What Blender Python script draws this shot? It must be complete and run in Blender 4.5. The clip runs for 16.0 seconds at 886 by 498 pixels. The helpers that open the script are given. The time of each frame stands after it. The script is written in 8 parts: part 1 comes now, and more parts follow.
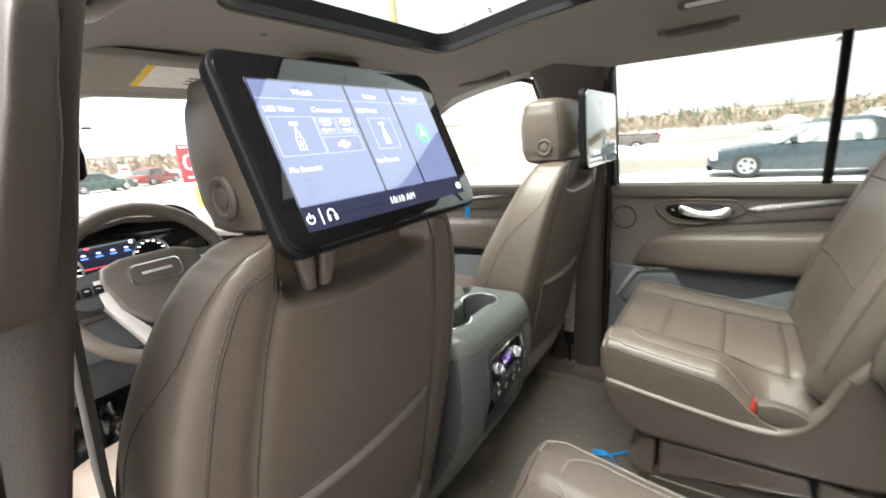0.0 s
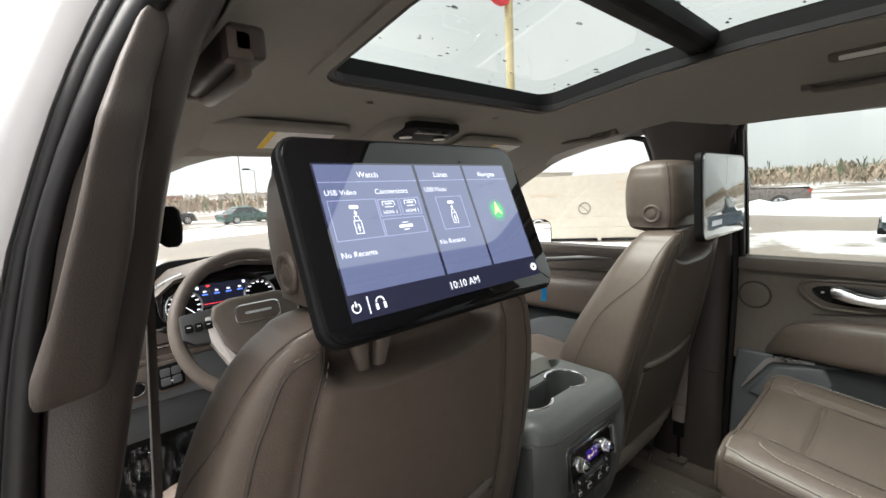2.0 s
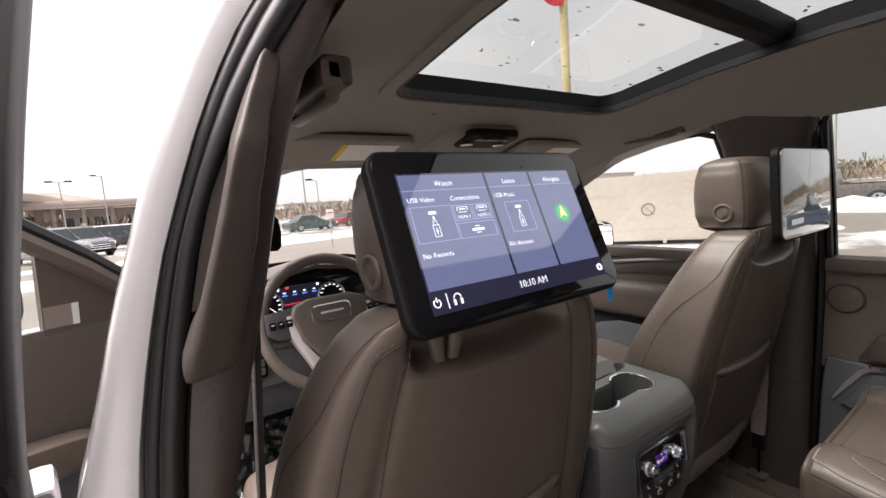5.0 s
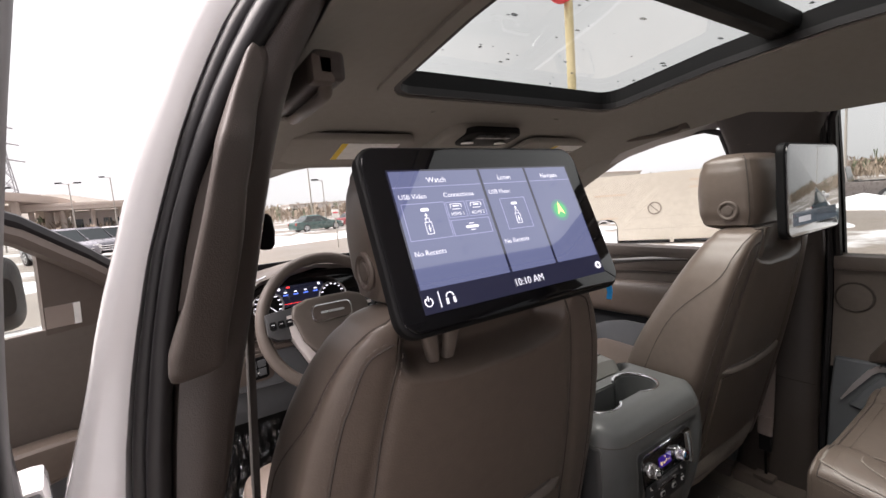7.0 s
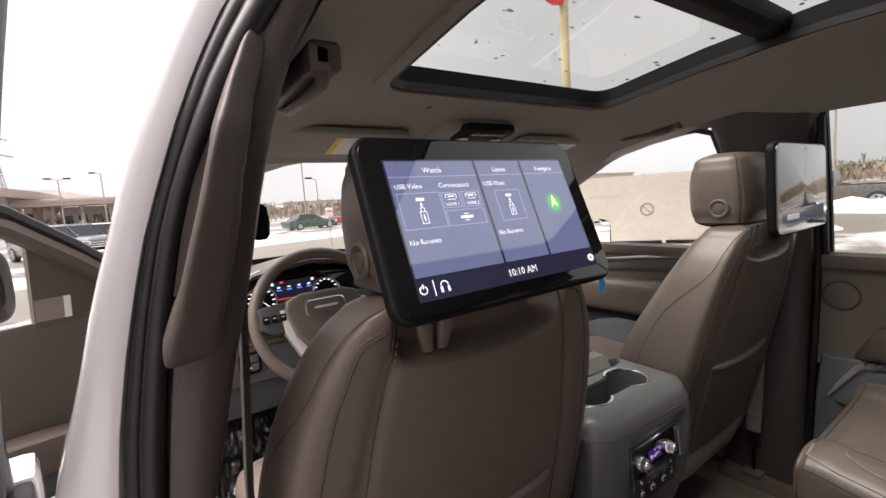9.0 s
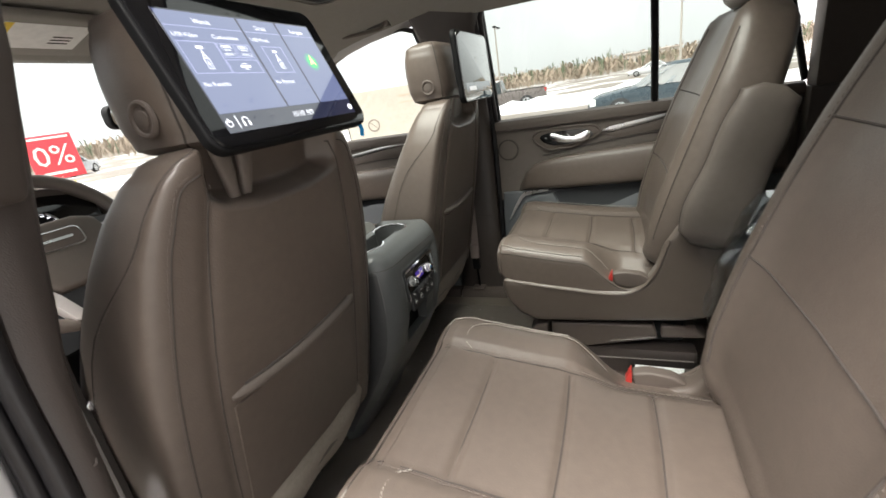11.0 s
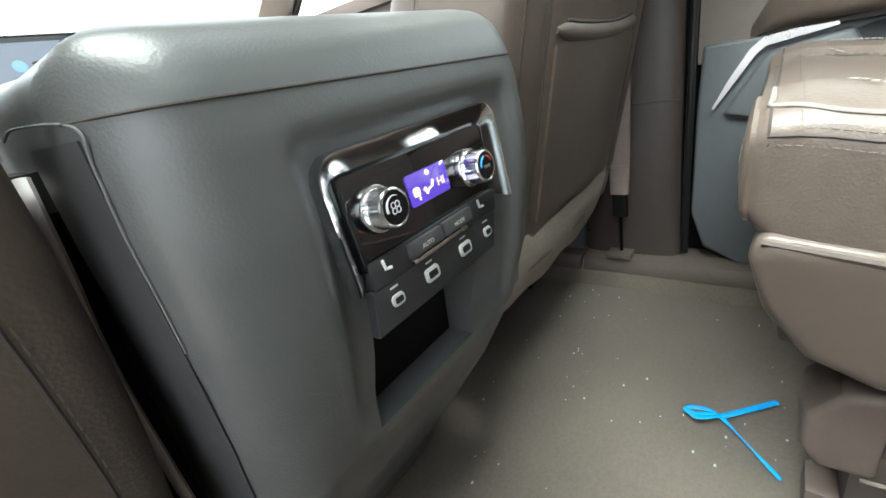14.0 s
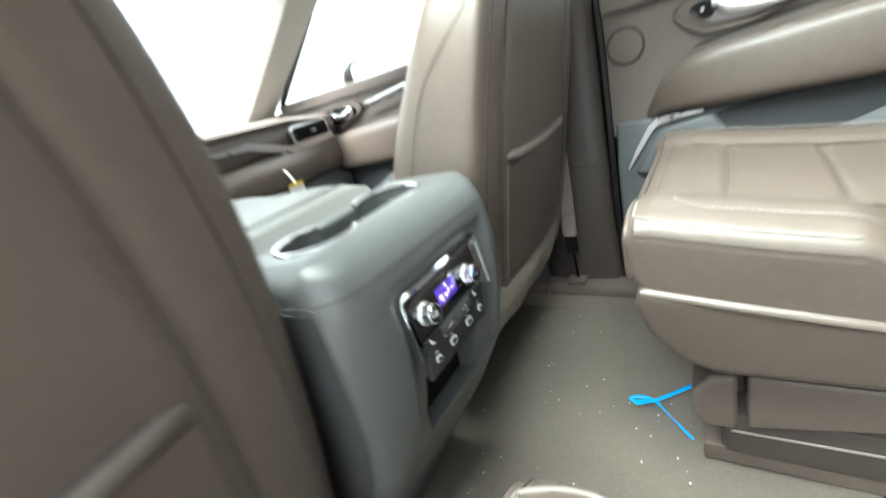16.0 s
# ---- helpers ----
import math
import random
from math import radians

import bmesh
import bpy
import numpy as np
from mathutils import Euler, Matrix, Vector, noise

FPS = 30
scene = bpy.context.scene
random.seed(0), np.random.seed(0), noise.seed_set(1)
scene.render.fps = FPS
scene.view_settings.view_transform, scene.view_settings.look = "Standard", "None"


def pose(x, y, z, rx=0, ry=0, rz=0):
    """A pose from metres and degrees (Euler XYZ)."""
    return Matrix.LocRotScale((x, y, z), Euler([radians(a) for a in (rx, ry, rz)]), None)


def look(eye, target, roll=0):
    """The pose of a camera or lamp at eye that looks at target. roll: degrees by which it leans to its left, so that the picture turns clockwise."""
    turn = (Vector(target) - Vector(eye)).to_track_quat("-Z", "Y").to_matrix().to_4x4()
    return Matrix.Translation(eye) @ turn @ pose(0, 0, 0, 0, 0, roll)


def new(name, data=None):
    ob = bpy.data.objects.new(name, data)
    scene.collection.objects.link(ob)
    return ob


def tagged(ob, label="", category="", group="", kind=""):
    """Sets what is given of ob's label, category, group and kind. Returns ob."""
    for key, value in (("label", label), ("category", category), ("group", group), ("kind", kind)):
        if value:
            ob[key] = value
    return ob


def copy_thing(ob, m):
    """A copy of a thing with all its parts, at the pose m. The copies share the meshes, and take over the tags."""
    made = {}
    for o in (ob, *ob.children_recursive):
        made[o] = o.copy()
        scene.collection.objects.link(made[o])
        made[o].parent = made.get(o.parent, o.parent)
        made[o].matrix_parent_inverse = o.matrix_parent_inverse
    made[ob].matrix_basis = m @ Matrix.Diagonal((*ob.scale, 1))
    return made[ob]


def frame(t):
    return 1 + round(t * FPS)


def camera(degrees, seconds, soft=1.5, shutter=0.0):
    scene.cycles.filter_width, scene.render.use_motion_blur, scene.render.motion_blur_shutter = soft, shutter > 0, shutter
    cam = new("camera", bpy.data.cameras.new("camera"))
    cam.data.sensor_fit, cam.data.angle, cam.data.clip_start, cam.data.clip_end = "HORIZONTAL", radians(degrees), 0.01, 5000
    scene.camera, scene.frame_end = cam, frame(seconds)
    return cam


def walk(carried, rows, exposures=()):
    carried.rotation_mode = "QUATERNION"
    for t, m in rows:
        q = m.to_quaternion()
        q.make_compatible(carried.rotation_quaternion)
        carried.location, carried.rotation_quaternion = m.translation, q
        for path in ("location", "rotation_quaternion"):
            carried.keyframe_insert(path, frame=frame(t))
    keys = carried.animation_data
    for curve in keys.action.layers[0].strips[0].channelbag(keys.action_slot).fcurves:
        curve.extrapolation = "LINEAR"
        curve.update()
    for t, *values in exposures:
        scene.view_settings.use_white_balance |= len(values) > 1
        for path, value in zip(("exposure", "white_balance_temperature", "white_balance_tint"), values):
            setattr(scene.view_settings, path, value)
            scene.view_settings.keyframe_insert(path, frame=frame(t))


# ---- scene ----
cam = camera(92.9, 16.0, shutter=0.5)
PATH = [
    (0, (-0.827, 0.33, 1.641), (0.758, 1.445, 1.148), -4.7),
    (0.5, (-0.769, 0.324, 1.655), (0.7, 1.627, 1.274), -3.6),
    (1, (-0.757, 0.321, 1.673), (0.6, 1.75, 1.332), -2.9),
    (1.5, (-0.764, 0.335, 1.679), (0.537, 1.822, 1.37), -1.6),
    (2, (-0.76, 0.325, 1.677), (0.546, 1.818, 1.418), -2.8),
    (2.5, (-0.763, 0.313, 1.681), (0.497, 1.85, 1.456), -3.2),
    (3, (-0.784, 0.306, 1.681), (0.477, 1.847, 1.5), -3.4),
    (3.5, (-0.81, 0.316, 1.669), (0.374, 1.905, 1.4), -2.2),
    (4, (-0.809, 0.316, 1.673), (0.372, 1.907, 1.4), -2.8),
    (4.5, (-0.804, 0.307, 1.679), (0.32, 1.947, 1.456), -4.0),
    (7, (-0.782, 0.307, 1.675), (0.3, 1.975, 1.455), -4.5),
    (7.5, (-0.782, 0.307, 1.672), (0.3, 1.974, 1.451), -4.5),
    (8, (-0.783, 0.303, 1.671), (0.288, 1.978, 1.458), -4.7),
    (8.2, (-0.779, 0.301, 1.668), (0.284, 1.981, 1.458), -4.7),
    (10.3, (-0.912, 0.31, 1.662), (0.469, 1.698, 1.255), -5.5),
    (10.5, (-0.954, 0.289, 1.635), (0.514, 1.563, 1.163), -7.0),
    (11, (-0.965, 0.241, 1.574), (0.756, 1.0, 0.896), -9.5),
    (11.2, (-0.959, 0.222, 1.558), (0.743, 1.083, 0.956), -8.3),
    (11.5, (-0.867, 0.248, 1.535), (0.778, 1.236, 0.974), -6.9),
    (12, (-0.68, 0.342, 1.466), (0.965, 1.196, 0.717), -5.7),
    (12.5, (-0.407, 0.439, 1.352), (1.102, 1.504, 0.585), -7.1),
    (13, (-0.216, 0.541, 1.202), (1.288, 1.575, 0.384), -7.1),
    (13.5, (-0.219, 0.56, 1.19), (1.208, 1.756, 0.458), -8.9),
    (14, (-0.214, 0.561, 1.19), (1.176, 1.775, 0.42), -11.9),
    (14.5, (-0.213, 0.561, 1.19), (1.179, 1.773, 0.42), -12.9),
    (15, (-0.212, 0.561, 1.19), (1.181, 1.774, 0.426), -13.0),
    (15.5, (-0.216, 0.561, 1.19), (1.249, 1.713, 0.464), -10.2),
    (15.8, (-0.277, 0.514, 1.269), (1.205, 1.613, 0.498), -14.5),
    (16, (-0.37, 0.455, 1.36), (1.116, 1.582, 0.638), -16.5),
]
EXPOSURES = [
    (0, 2.12, 6500, 6), (0.5, 1.98, 6500, 6), (1, 1.56, 6500, 7), (1.5, 1.36, 6500, 8), (2.5, 1.25, 6500, 10), (3.5, 1.09, 6600, 18), (8.2, 1.02, 6700, 19),
    (10.5, 0.9, 6800, 19), (11, 1.52, 6600, 9), (11.5, 1.80, 6850, 6), (12, 2.08, 6350, 6), (12.5, 2.58, 5800, 2), (13, 2.77, 5900, 5), (15.5, 3.05, 6150, 4), (16, 3.06, 6000, 1)]
walk(cam, [(t, look(eye, target, roll)) for t, eye, target, roll in PATH], EXPOSURES)


# ---- world, light ----
FLOOR = 0.62
sky_world = bpy.data.worlds.new("overcast_sky")
scene.world = sky_world
sky_world.use_nodes = True
wn, wl = sky_world.node_tree.nodes, sky_world.node_tree.links
wn.clear()
w_out = wn.new("ShaderNodeOutputWorld")
w_bg = wn.new("ShaderNodeBackground")
w_sky = wn.new("ShaderNodeTexSky")
w_sky.sky_type, w_sky.sun_disc = "NISHITA", False
w_sky.sun_elevation, w_sky.sun_rotation = radians(66), radians(291)
w_sky.dust_density = 3.0
# cloud cover: the blue is greyed almost away, with soft banks of cloud
w_hsv = wn.new("ShaderNodeHueSaturation")
w_hsv.inputs["Saturation"].default_value = 0.18
w_tc = wn.new("ShaderNodeTexCoord")
w_noise = wn.new("ShaderNodeTexNoise")
w_noise.inputs["Scale"].default_value, w_noise.inputs["Detail"].default_value = 2.2, 5.0
w_ramp = wn.new("ShaderNodeMapRange")
w_ramp.inputs["From Min"].default_value, w_ramp.inputs["From Max"].default_value = 0.3, 0.7
w_ramp.inputs["To Min"].default_value, w_ramp.inputs["To Max"].default_value = 0.86, 1.08
w_cloud = wn.new("ShaderNodeMix")
w_cloud.data_type = "RGBA"
w_cloud.inputs["Factor"].default_value = 0.65
w_cloud.inputs["B"].default_value = (11.0, 11.2, 11.3, 1)
w_mul = wn.new("ShaderNodeVectorMath")
w_mul.operation = "SCALE"
wl.new(w_sky.outputs["Color"], w_hsv.inputs["Color"])
wl.new(w_hsv.outputs["Color"], w_cloud.inputs["A"])
wl.new(w_tc.outputs["Generated"], w_noise.inputs["Vector"])
wl.new(w_noise.outputs["Fac"], w_ramp.inputs["Value"])
wl.new(w_cloud.outputs["Result"], w_mul.inputs[0])
wl.new(w_ramp.outputs["Result"], w_mul.inputs["Scale"])
wl.new(w_mul.outputs["Vector"], w_bg.inputs["Color"])
w_bg.inputs["Strength"].default_value = 0.068
wl.new(w_bg.outputs["Background"], w_out.inputs["Surface"])
sun_data = bpy.data.lights.new("sun", "SUN")
sun_data.energy, sun_data.angle, sun_data.color = 6.2, radians(60), (1.0, 0.97, 0.93)
sun = new("sun", sun_data)
sun.matrix_world = look((-2.5, 0.95, 6.0), (0, 0, 0))


# ---- materials ----
def mat(name, color, rough=0.6, metal=0.0, vary=0.12, scale=6.0, bump=0.0, bump_scale=300.0, pattern="noise", coat=0.0, spec=0.5, fine=60.0, sheen=0.0, rough_vary=0.08, bump_dist=0.001):
    """A procedural surface: base colour that varies at two scales, rough relief of the given kind."""
    m = bpy.data.materials.new(name)
    m.use_nodes = True
    nt = m.node_tree
    n, l = nt.nodes, nt.links
    bsdf = n["Principled BSDF"]
    tc = n.new("ShaderNodeTexCoord")
    big = n.new("ShaderNodeTexNoise")
    big.inputs["Scale"].default_value, big.inputs["Detail"].default_value = scale, 4.0
    small = n.new("ShaderNodeTexNoise")
    small.inputs["Scale"].default_value, small.inputs["Detail"].default_value = fine, 3.0
    l.new(tc.outputs["Object"], big.inputs["Vector"])
    l.new(tc.outputs["Object"], small.inputs["Vector"])
    add = n.new("ShaderNodeMath")
    add.operation = "ADD"
    l.new(big.outputs["Fac"], add.inputs[0])
    l.new(small.outputs["Fac"], add.inputs[1])
    rng = n.new("ShaderNodeMapRange")
    rng.inputs["From Min"].default_value, rng.inputs["From Max"].default_value = 0.6, 1.4
    rng.inputs["To Min"].default_value, rng.inputs["To Max"].default_value = 1 - vary, 1 + vary
    l.new(add.outputs[0], rng.inputs["Value"])
    sc = n.new("ShaderNodeVectorMath")
    sc.operation = "SCALE"
    sc.inputs[0].default_value = color
    l.new(rng.outputs["Result"], sc.inputs["Scale"])
    l.new(sc.outputs["Vector"], bsdf.inputs["Base Color"])
    rr = n.new("ShaderNodeMapRange")
    rr.inputs["From Min"].default_value, rr.inputs["From Max"].default_value = 0.3, 0.7
    rr.inputs["To Min"].default_value, rr.inputs["To Max"].default_value = max(0.02, rough - rough_vary), min(1, rough + rough_vary)
    l.new(big.outputs["Fac"], rr.inputs["Value"])
    l.new(rr.outputs["Result"], bsdf.inputs["Roughness"])
    bsdf.inputs["Metallic"].default_value = metal
    bsdf.inputs["Specular IOR Level"].default_value = spec
    bsdf.inputs["Coat Weight"].default_value = coat
    bsdf.inputs["Coat Roughness"].default_value = 0.05
    if sheen:
        bsdf.inputs["Sheen Weight"].default_value = sheen
    if bump:
        if pattern == "leather":
            tex = n.new("ShaderNodeTexVoronoi")
            tex.feature = "F1"
            out = tex.outputs["Distance"]
            warp = n.new("ShaderNodeTexNoise")
            warp.inputs["Scale"].default_value = bump_scale * 0.5
            mix = n.new("ShaderNodeMixRGB")
            mix.inputs["Fac"].default_value = 0.0012
            l.new(tc.outputs["Object"], warp.inputs["Vector"])
            l.new(tc.outputs["Object"], mix.inputs["Color1"])
            l.new(warp.outputs["Color"], mix.inputs["Color2"])
            l.new(mix.outputs["Color"], tex.inputs["Vector"])
        else:
            tex = n.new("ShaderNodeTexNoise")
            tex.inputs["Detail"].default_value = 3.0
            out = tex.outputs["Fac"]
            l.new(tc.outputs["Object"], tex.inputs["Vector"])
        tex.inputs["Scale"].default_value = bump_scale
        bp = n.new("ShaderNodeBump")
        bp.inputs["Strength"].default_value, bp.inputs["Distance"].default_value = bump, bump_dist
        l.new(out, bp.inputs["Height"])
        l.new(bp.outputs["Normal"], bsdf.inputs["Normal"])
    return m


def glow(name, color, strength, rough=0.08):
    """A lit pixel area under the glossy cover of a screen."""
    m = bpy.data.materials.new(name)
    m.use_nodes = True
    b = m.node_tree.nodes["Principled BSDF"]
    b.inputs["Base Color"].default_value = (0.01, 0.01, 0.012, 1)
    b.inputs["Roughness"].default_value = rough
    b.inputs["Specular IOR Level"].default_value = 0.8
    b.inputs["Coat Weight"].default_value, b.inputs["Coat Roughness"].default_value, b.inputs["Coat IOR"].default_value = 1.0, 0.02, 2.0
    b.inputs["Emission Color"].default_value = (*color, 1)
    b.inputs["Emission Strength"].default_value = strength
    return m


def pane_glass(name, tint, gloss=1.0):
    m = bpy.data.materials.new(name)
    m.use_nodes = True
    n, l = m.node_tree.nodes, m.node_tree.links
    n.clear()
    out = n.new("ShaderNodeOutputMaterial")
    tr = n.new("ShaderNodeBsdfTransparent")
    tr.inputs["Color"].default_value = (*tint, 1)
    gl = n.new("ShaderNodeBsdfGlossy")
    gl.inputs["Roughness"].default_value = 0.02
    fr = n.new("ShaderNodeLayerWeight")
    fr.inputs["Blend"].default_value = 0.5
    pw = n.new("ShaderNodeMath")
    pw.operation = "POWER"
    pw.inputs[1].default_value = 5.0
    l.new(fr.outputs["Facing"], pw.inputs[0])
    ml = n.new("ShaderNodeMath")
    ml.operation = "MULTIPLY_ADD"
    ml.use_clamp = True
    ml.inputs[1].default_value, ml.inputs[2].default_value = 0.9 * gloss, 0.045 * gloss
    mx = n.new("ShaderNodeMixShader")
    l.new(pw.outputs[0], ml.inputs[0])
    l.new(ml.outputs[0], mx.inputs[0])
    l.new(tr.outputs[0], mx.inputs[1])
    l.new(gl.outputs[0], mx.inputs[2])
    l.new(mx.outputs[0], out.inputs["Surface"])
    return m


LEATHER = mat("mocha_leather", (0.107, 0.084, 0.070), 0.39, vary=0.12, scale=3.0, bump=0.22, bump_scale=420, pattern="leather", spec=0.55, bump_dist=0.0008)
LEATHER_SMOOTH = mat("mocha_leather_smooth", (0.110, 0.091, 0.079), 0.46, vary=0.08, scale=4.0, bump=0.25, bump_scale=600, pattern="leather", spec=0.4)
STITCH = mat("stitch_thread", (0.135, 0.112, 0.098), 0.8)
SEAM = mat("seam_shadow_thread", (0.050, 0.040, 0.035), 0.85)
THREAD = mat("pale_thread", (0.30, 0.27, 0.24), 0.8)
PIPING = mat("grey_piping", (0.19, 0.168, 0.15), 0.6)
TRIM_BROWN = mat("brown_moulded_plastic", (0.097, 0.077, 0.066), 0.55, vary=0.07, scale=5, bump=0.2, bump_scale=700, pattern="leather", spec=0.4)
PILLAR = mat("dark_brown_pillar_plastic", (0.052, 0.042, 0.038), 0.45, vary=0.07, scale=5, bump=0.2, bump_scale=700, pattern="leather", spec=0.5)
HANDLE = mat("brown_handle_plastic", (0.064, 0.052, 0.046), 0.5, vary=0.07, scale=5, bump=0.2, bump_scale=700, pattern="leather", spec=0.4)
SILVER = mat("satin_silver_plastic", (0.62, 0.57, 0.55), 0.35, metal=0.35, vary=0.04)
SHELL = mat("brown_satin_plastic", (0.092, 0.073, 0.061), 0.34, vary=0.06, scale=5, bump=0.06, bump_scale=500)
GREY = mat("grey_grained_plastic", (0.090, 0.093, 0.092), 0.40, vary=0.06, scale=5, bump=0.16, bump_scale=560, pattern="leather", spec=0.5, bump_dist=0.0007)
GREY_DOOR = mat("slate_grey_plastic", (0.088, 0.093, 0.100), 0.5, vary=0.06, scale=5, bump=0.2, bump_scale=500, pattern="leather")
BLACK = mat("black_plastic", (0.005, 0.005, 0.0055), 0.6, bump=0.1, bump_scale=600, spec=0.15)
RUBBER = mat("black_rubber_seal", (0.010, 0.009, 0.010), 0.42, spec=0.4, bump=0.1, bump_scale=200, vary=0.2)
PIANO = mat("piano_black", (0.008, 0.008, 0.009), 0.06, vary=0.0, rough_vary=0.02, coat=0.5)
SCREEN_GLASS = mat("screen_cover_glass", (0.006, 0.006, 0.007), 0.04, vary=0.0, rough_vary=0.01, coat=0.55, spec=0.4)
FILM_GLASS = mat("screen_glass_under_film", (0.006, 0.006, 0.007), 0.04, vary=0.0, rough_vary=0.01, coat=1.0, spec=1.0)
CHROME = mat("satin_chrome", (0.78, 0.78, 0.79), 0.17, metal=1.0, vary=0.03, rough_vary=0.05)
CHROME_DARK = mat("brushed_aluminium", (0.55, 0.54, 0.54), 0.3, metal=1.0, vary=0.05)
CARPET = mat("grey_brown_carpet", (0.245, 0.208, 0.172), 0.95, vary=0.16, scale=5, fine=180, bump=0.9, bump_scale=900, sheen=0.2, bump_dist=0.002)
FELT = mat("beige_felt", (0.32, 0.28, 0.24), 0.95, vary=0.15, scale=9, fine=140, bump=0.6, bump_scale=600)
HEADLINER = mat("taupe_woven_headliner", (0.275, 0.257, 0.234), 0.95, vary=0.05, scale=3, bump=0.35, bump_scale=900)
WHITE_PAINT = mat("white_car_paint", (0.60, 0.585, 0.59), 0.22, vary=0.02, scale=2, coat=0.8, rough_vary=0.03)
BELT = mat("belt_webbing", (0.19, 0.15, 0.135), 0.7, vary=0.08, bump=0.5, bump_scale=500)
BELT_DARK = mat("dark_belt_webbing", (0.05, 0.042, 0.038), 0.75, vary=0.08, bump=0.5, bump_scale=500)
RED = mat("red_plastic", (0.38, 0.028, 0.022), 0.45)
BLUE = mat("blue_ribbon", (0.01, 0.30, 0.75), 0.5)
PAPER = mat("white_paper", (0.75, 0.74, 0.72), 0.7)
YELLOW = mat("yellow_print", (0.75, 0.52, 0.04), 0.6)
SOCK_INK = mat("pale_symbol_print", (0.5, 0.5, 0.5), 0.5)
SWITCH = mat("charcoal_switch", (0.05, 0.05, 0.052), 0.4)
LENS = mat("pale_lamp_lens", (0.70, 0.70, 0.68), 0.12, vary=0.02)
MIRROR = mat("mirror_silver", (0.9, 0.9, 0.9), 0.02, metal=1.0, vary=0.0, rough_vary=0.0)
GLASS = pane_glass("window_glass", (0.93, 0.96, 0.95))
ROOF_GLASS = pane_glass("tinted_roof_glass", (0.635, 0.67, 0.64))
REAR_GLASS = pane_glass("lightly_tinted_glass", (0.645, 0.68, 0.655))
DARK_GLASS = pane_glass("privacy_glass", (0.14, 0.15, 0.15))
FILM = pane_glass("clear_plastic_film", (0.9, 0.92, 0.93), 2.2)


# ---- mesh helpers ----
def bm_new():
    return bmesh.new()


def thing(name, base, label, category, group="", kind=""):
    ob = new(name)
    ob.location = base
    ob.empty_display_size = 0.1
    return tagged(ob, label, category, group, kind)


def root_of(ob):
    while ob.parent:
        ob = ob.parent
    return ob


def finish(name, bm, material, angle=38):
    me = bpy.data.meshes.new(name)
    bmesh.ops.recalc_face_normals(bm, faces=bm.faces)
    bm.to_mesh(me)
    bm.free()
    me.materials.append(material)
    me.shade_smooth()
    me.set_sharp_from_angle(angle=radians(angle))
    return me


def part(name, bm, material, parent, label="", angle=38):
    """Links a bmesh, drawn in the car's own axes, as one mesh under a thing or part."""
    bmesh.ops.translate(bm, verts=bm.verts, vec=-root_of(parent).location)
    ob = new(name, finish(name, bm, material, angle))
    ob.parent = parent
    return tagged(ob, label)


def single(name, bm, material, label, category, group="", kind="", angle=38):
    """A thing that is one mesh, with its origin at the middle of its base."""
    lo = [min(v.co[i] for v in bm.verts) for i in range(3)]
    hi = [max(v.co[i] for v in bm.verts) for i in range(3)]
    base = Vector(((lo[0] + hi[0]) / 2, (lo[1] + hi[1]) / 2, lo[2]))
    bmesh.ops.translate(bm, verts=bm.verts, vec=-base)
    ob = new(name, finish(name, bm, material, angle))
    ob.location = base
    return tagged(ob, label, category, group, kind)


def loft(rings, bm=None, cap=True, closed=True):
    bm = bm or bm_new()
    rows = [[bm.verts.new(p) for p in r] for r in rings]
    n = len(rows[0])
    for a, b in zip(rows, rows[1:]):
        for i in range(n if closed else n - 1):
            j = (i + 1) % n
            bm.faces.new((a[i], a[j], b[j], b[i]))
    if cap and closed:
        bm.faces.new(rows[0])
        bm.faces.new(rows[-1])
    return bm


def spline(keys, count):
    """Smooth interpolation of rows of numbers (the first is the running value)."""
    k = np.array(keys, float)
    s = np.linspace(k[0, 0], k[-1, 0], count)
    x = k[:, 0]
    out = [s]
    sign = 1 if x[-1] > x[0] else -1
    for c in range(1, k.shape[1]):
        m = np.gradient(k[:, c], x)
        idx = np.clip(np.searchsorted(sign * x, sign * s, "right") - 1, 0, len(x) - 2)
        h = x[idx + 1] - x[idx]
        t = (s - x[idx]) / h
        y0, y1, m0, m1 = k[idx, c], k[idx + 1, c], m[idx] * h, m[idx + 1] * h
        out.append((2 * t**3 - 3 * t**2 + 1) * y0 + (t**3 - 2 * t**2 + t) * m0 + (-2 * t**3 + 3 * t**2) * y1 + (t**3 - t**2) * m1)
    return np.array(out).T


def superring(hw, hd, p=4.0, n=48):
    """Points of a superellipse round the origin in two axes."""
    out = []
    for i in range(n):
        a = 2 * math.pi * i / n
        c, s = math.cos(a), math.sin(a)
        out.append((hw * math.copysign(abs(c) ** (2 / p), c), hd * math.copysign(abs(s) ** (2 / p), s)))
    return out


def rrect(w, h, r, n=5):
    """A rectangle with rounded corners, as 2D points round the origin."""
    out = []
    for cx, cy, a0 in ((w / 2 - r, h / 2 - r, 0), (-w / 2 + r, h / 2 - r, 90), (-w / 2 + r, -h / 2 + r, 180), (w / 2 - r, -h / 2 + r, 270)):
        for i in range(n + 1):
            a = radians(a0 + 90 * i / n)
            out.append((cx + r * math.cos(a), cy + r * math.sin(a)))
    return out


def bev(bm, off, seg=2, ang=30):
    es = [e for e in bm.edges if len(e.link_faces) == 2 and e.calc_face_angle(0) > radians(ang)]
    if es:
        bmesh.ops.bevel(bm, geom=es, offset=off, segments=seg, affect="EDGES", profile=0.6, clamp_overlap=True)
    return bm


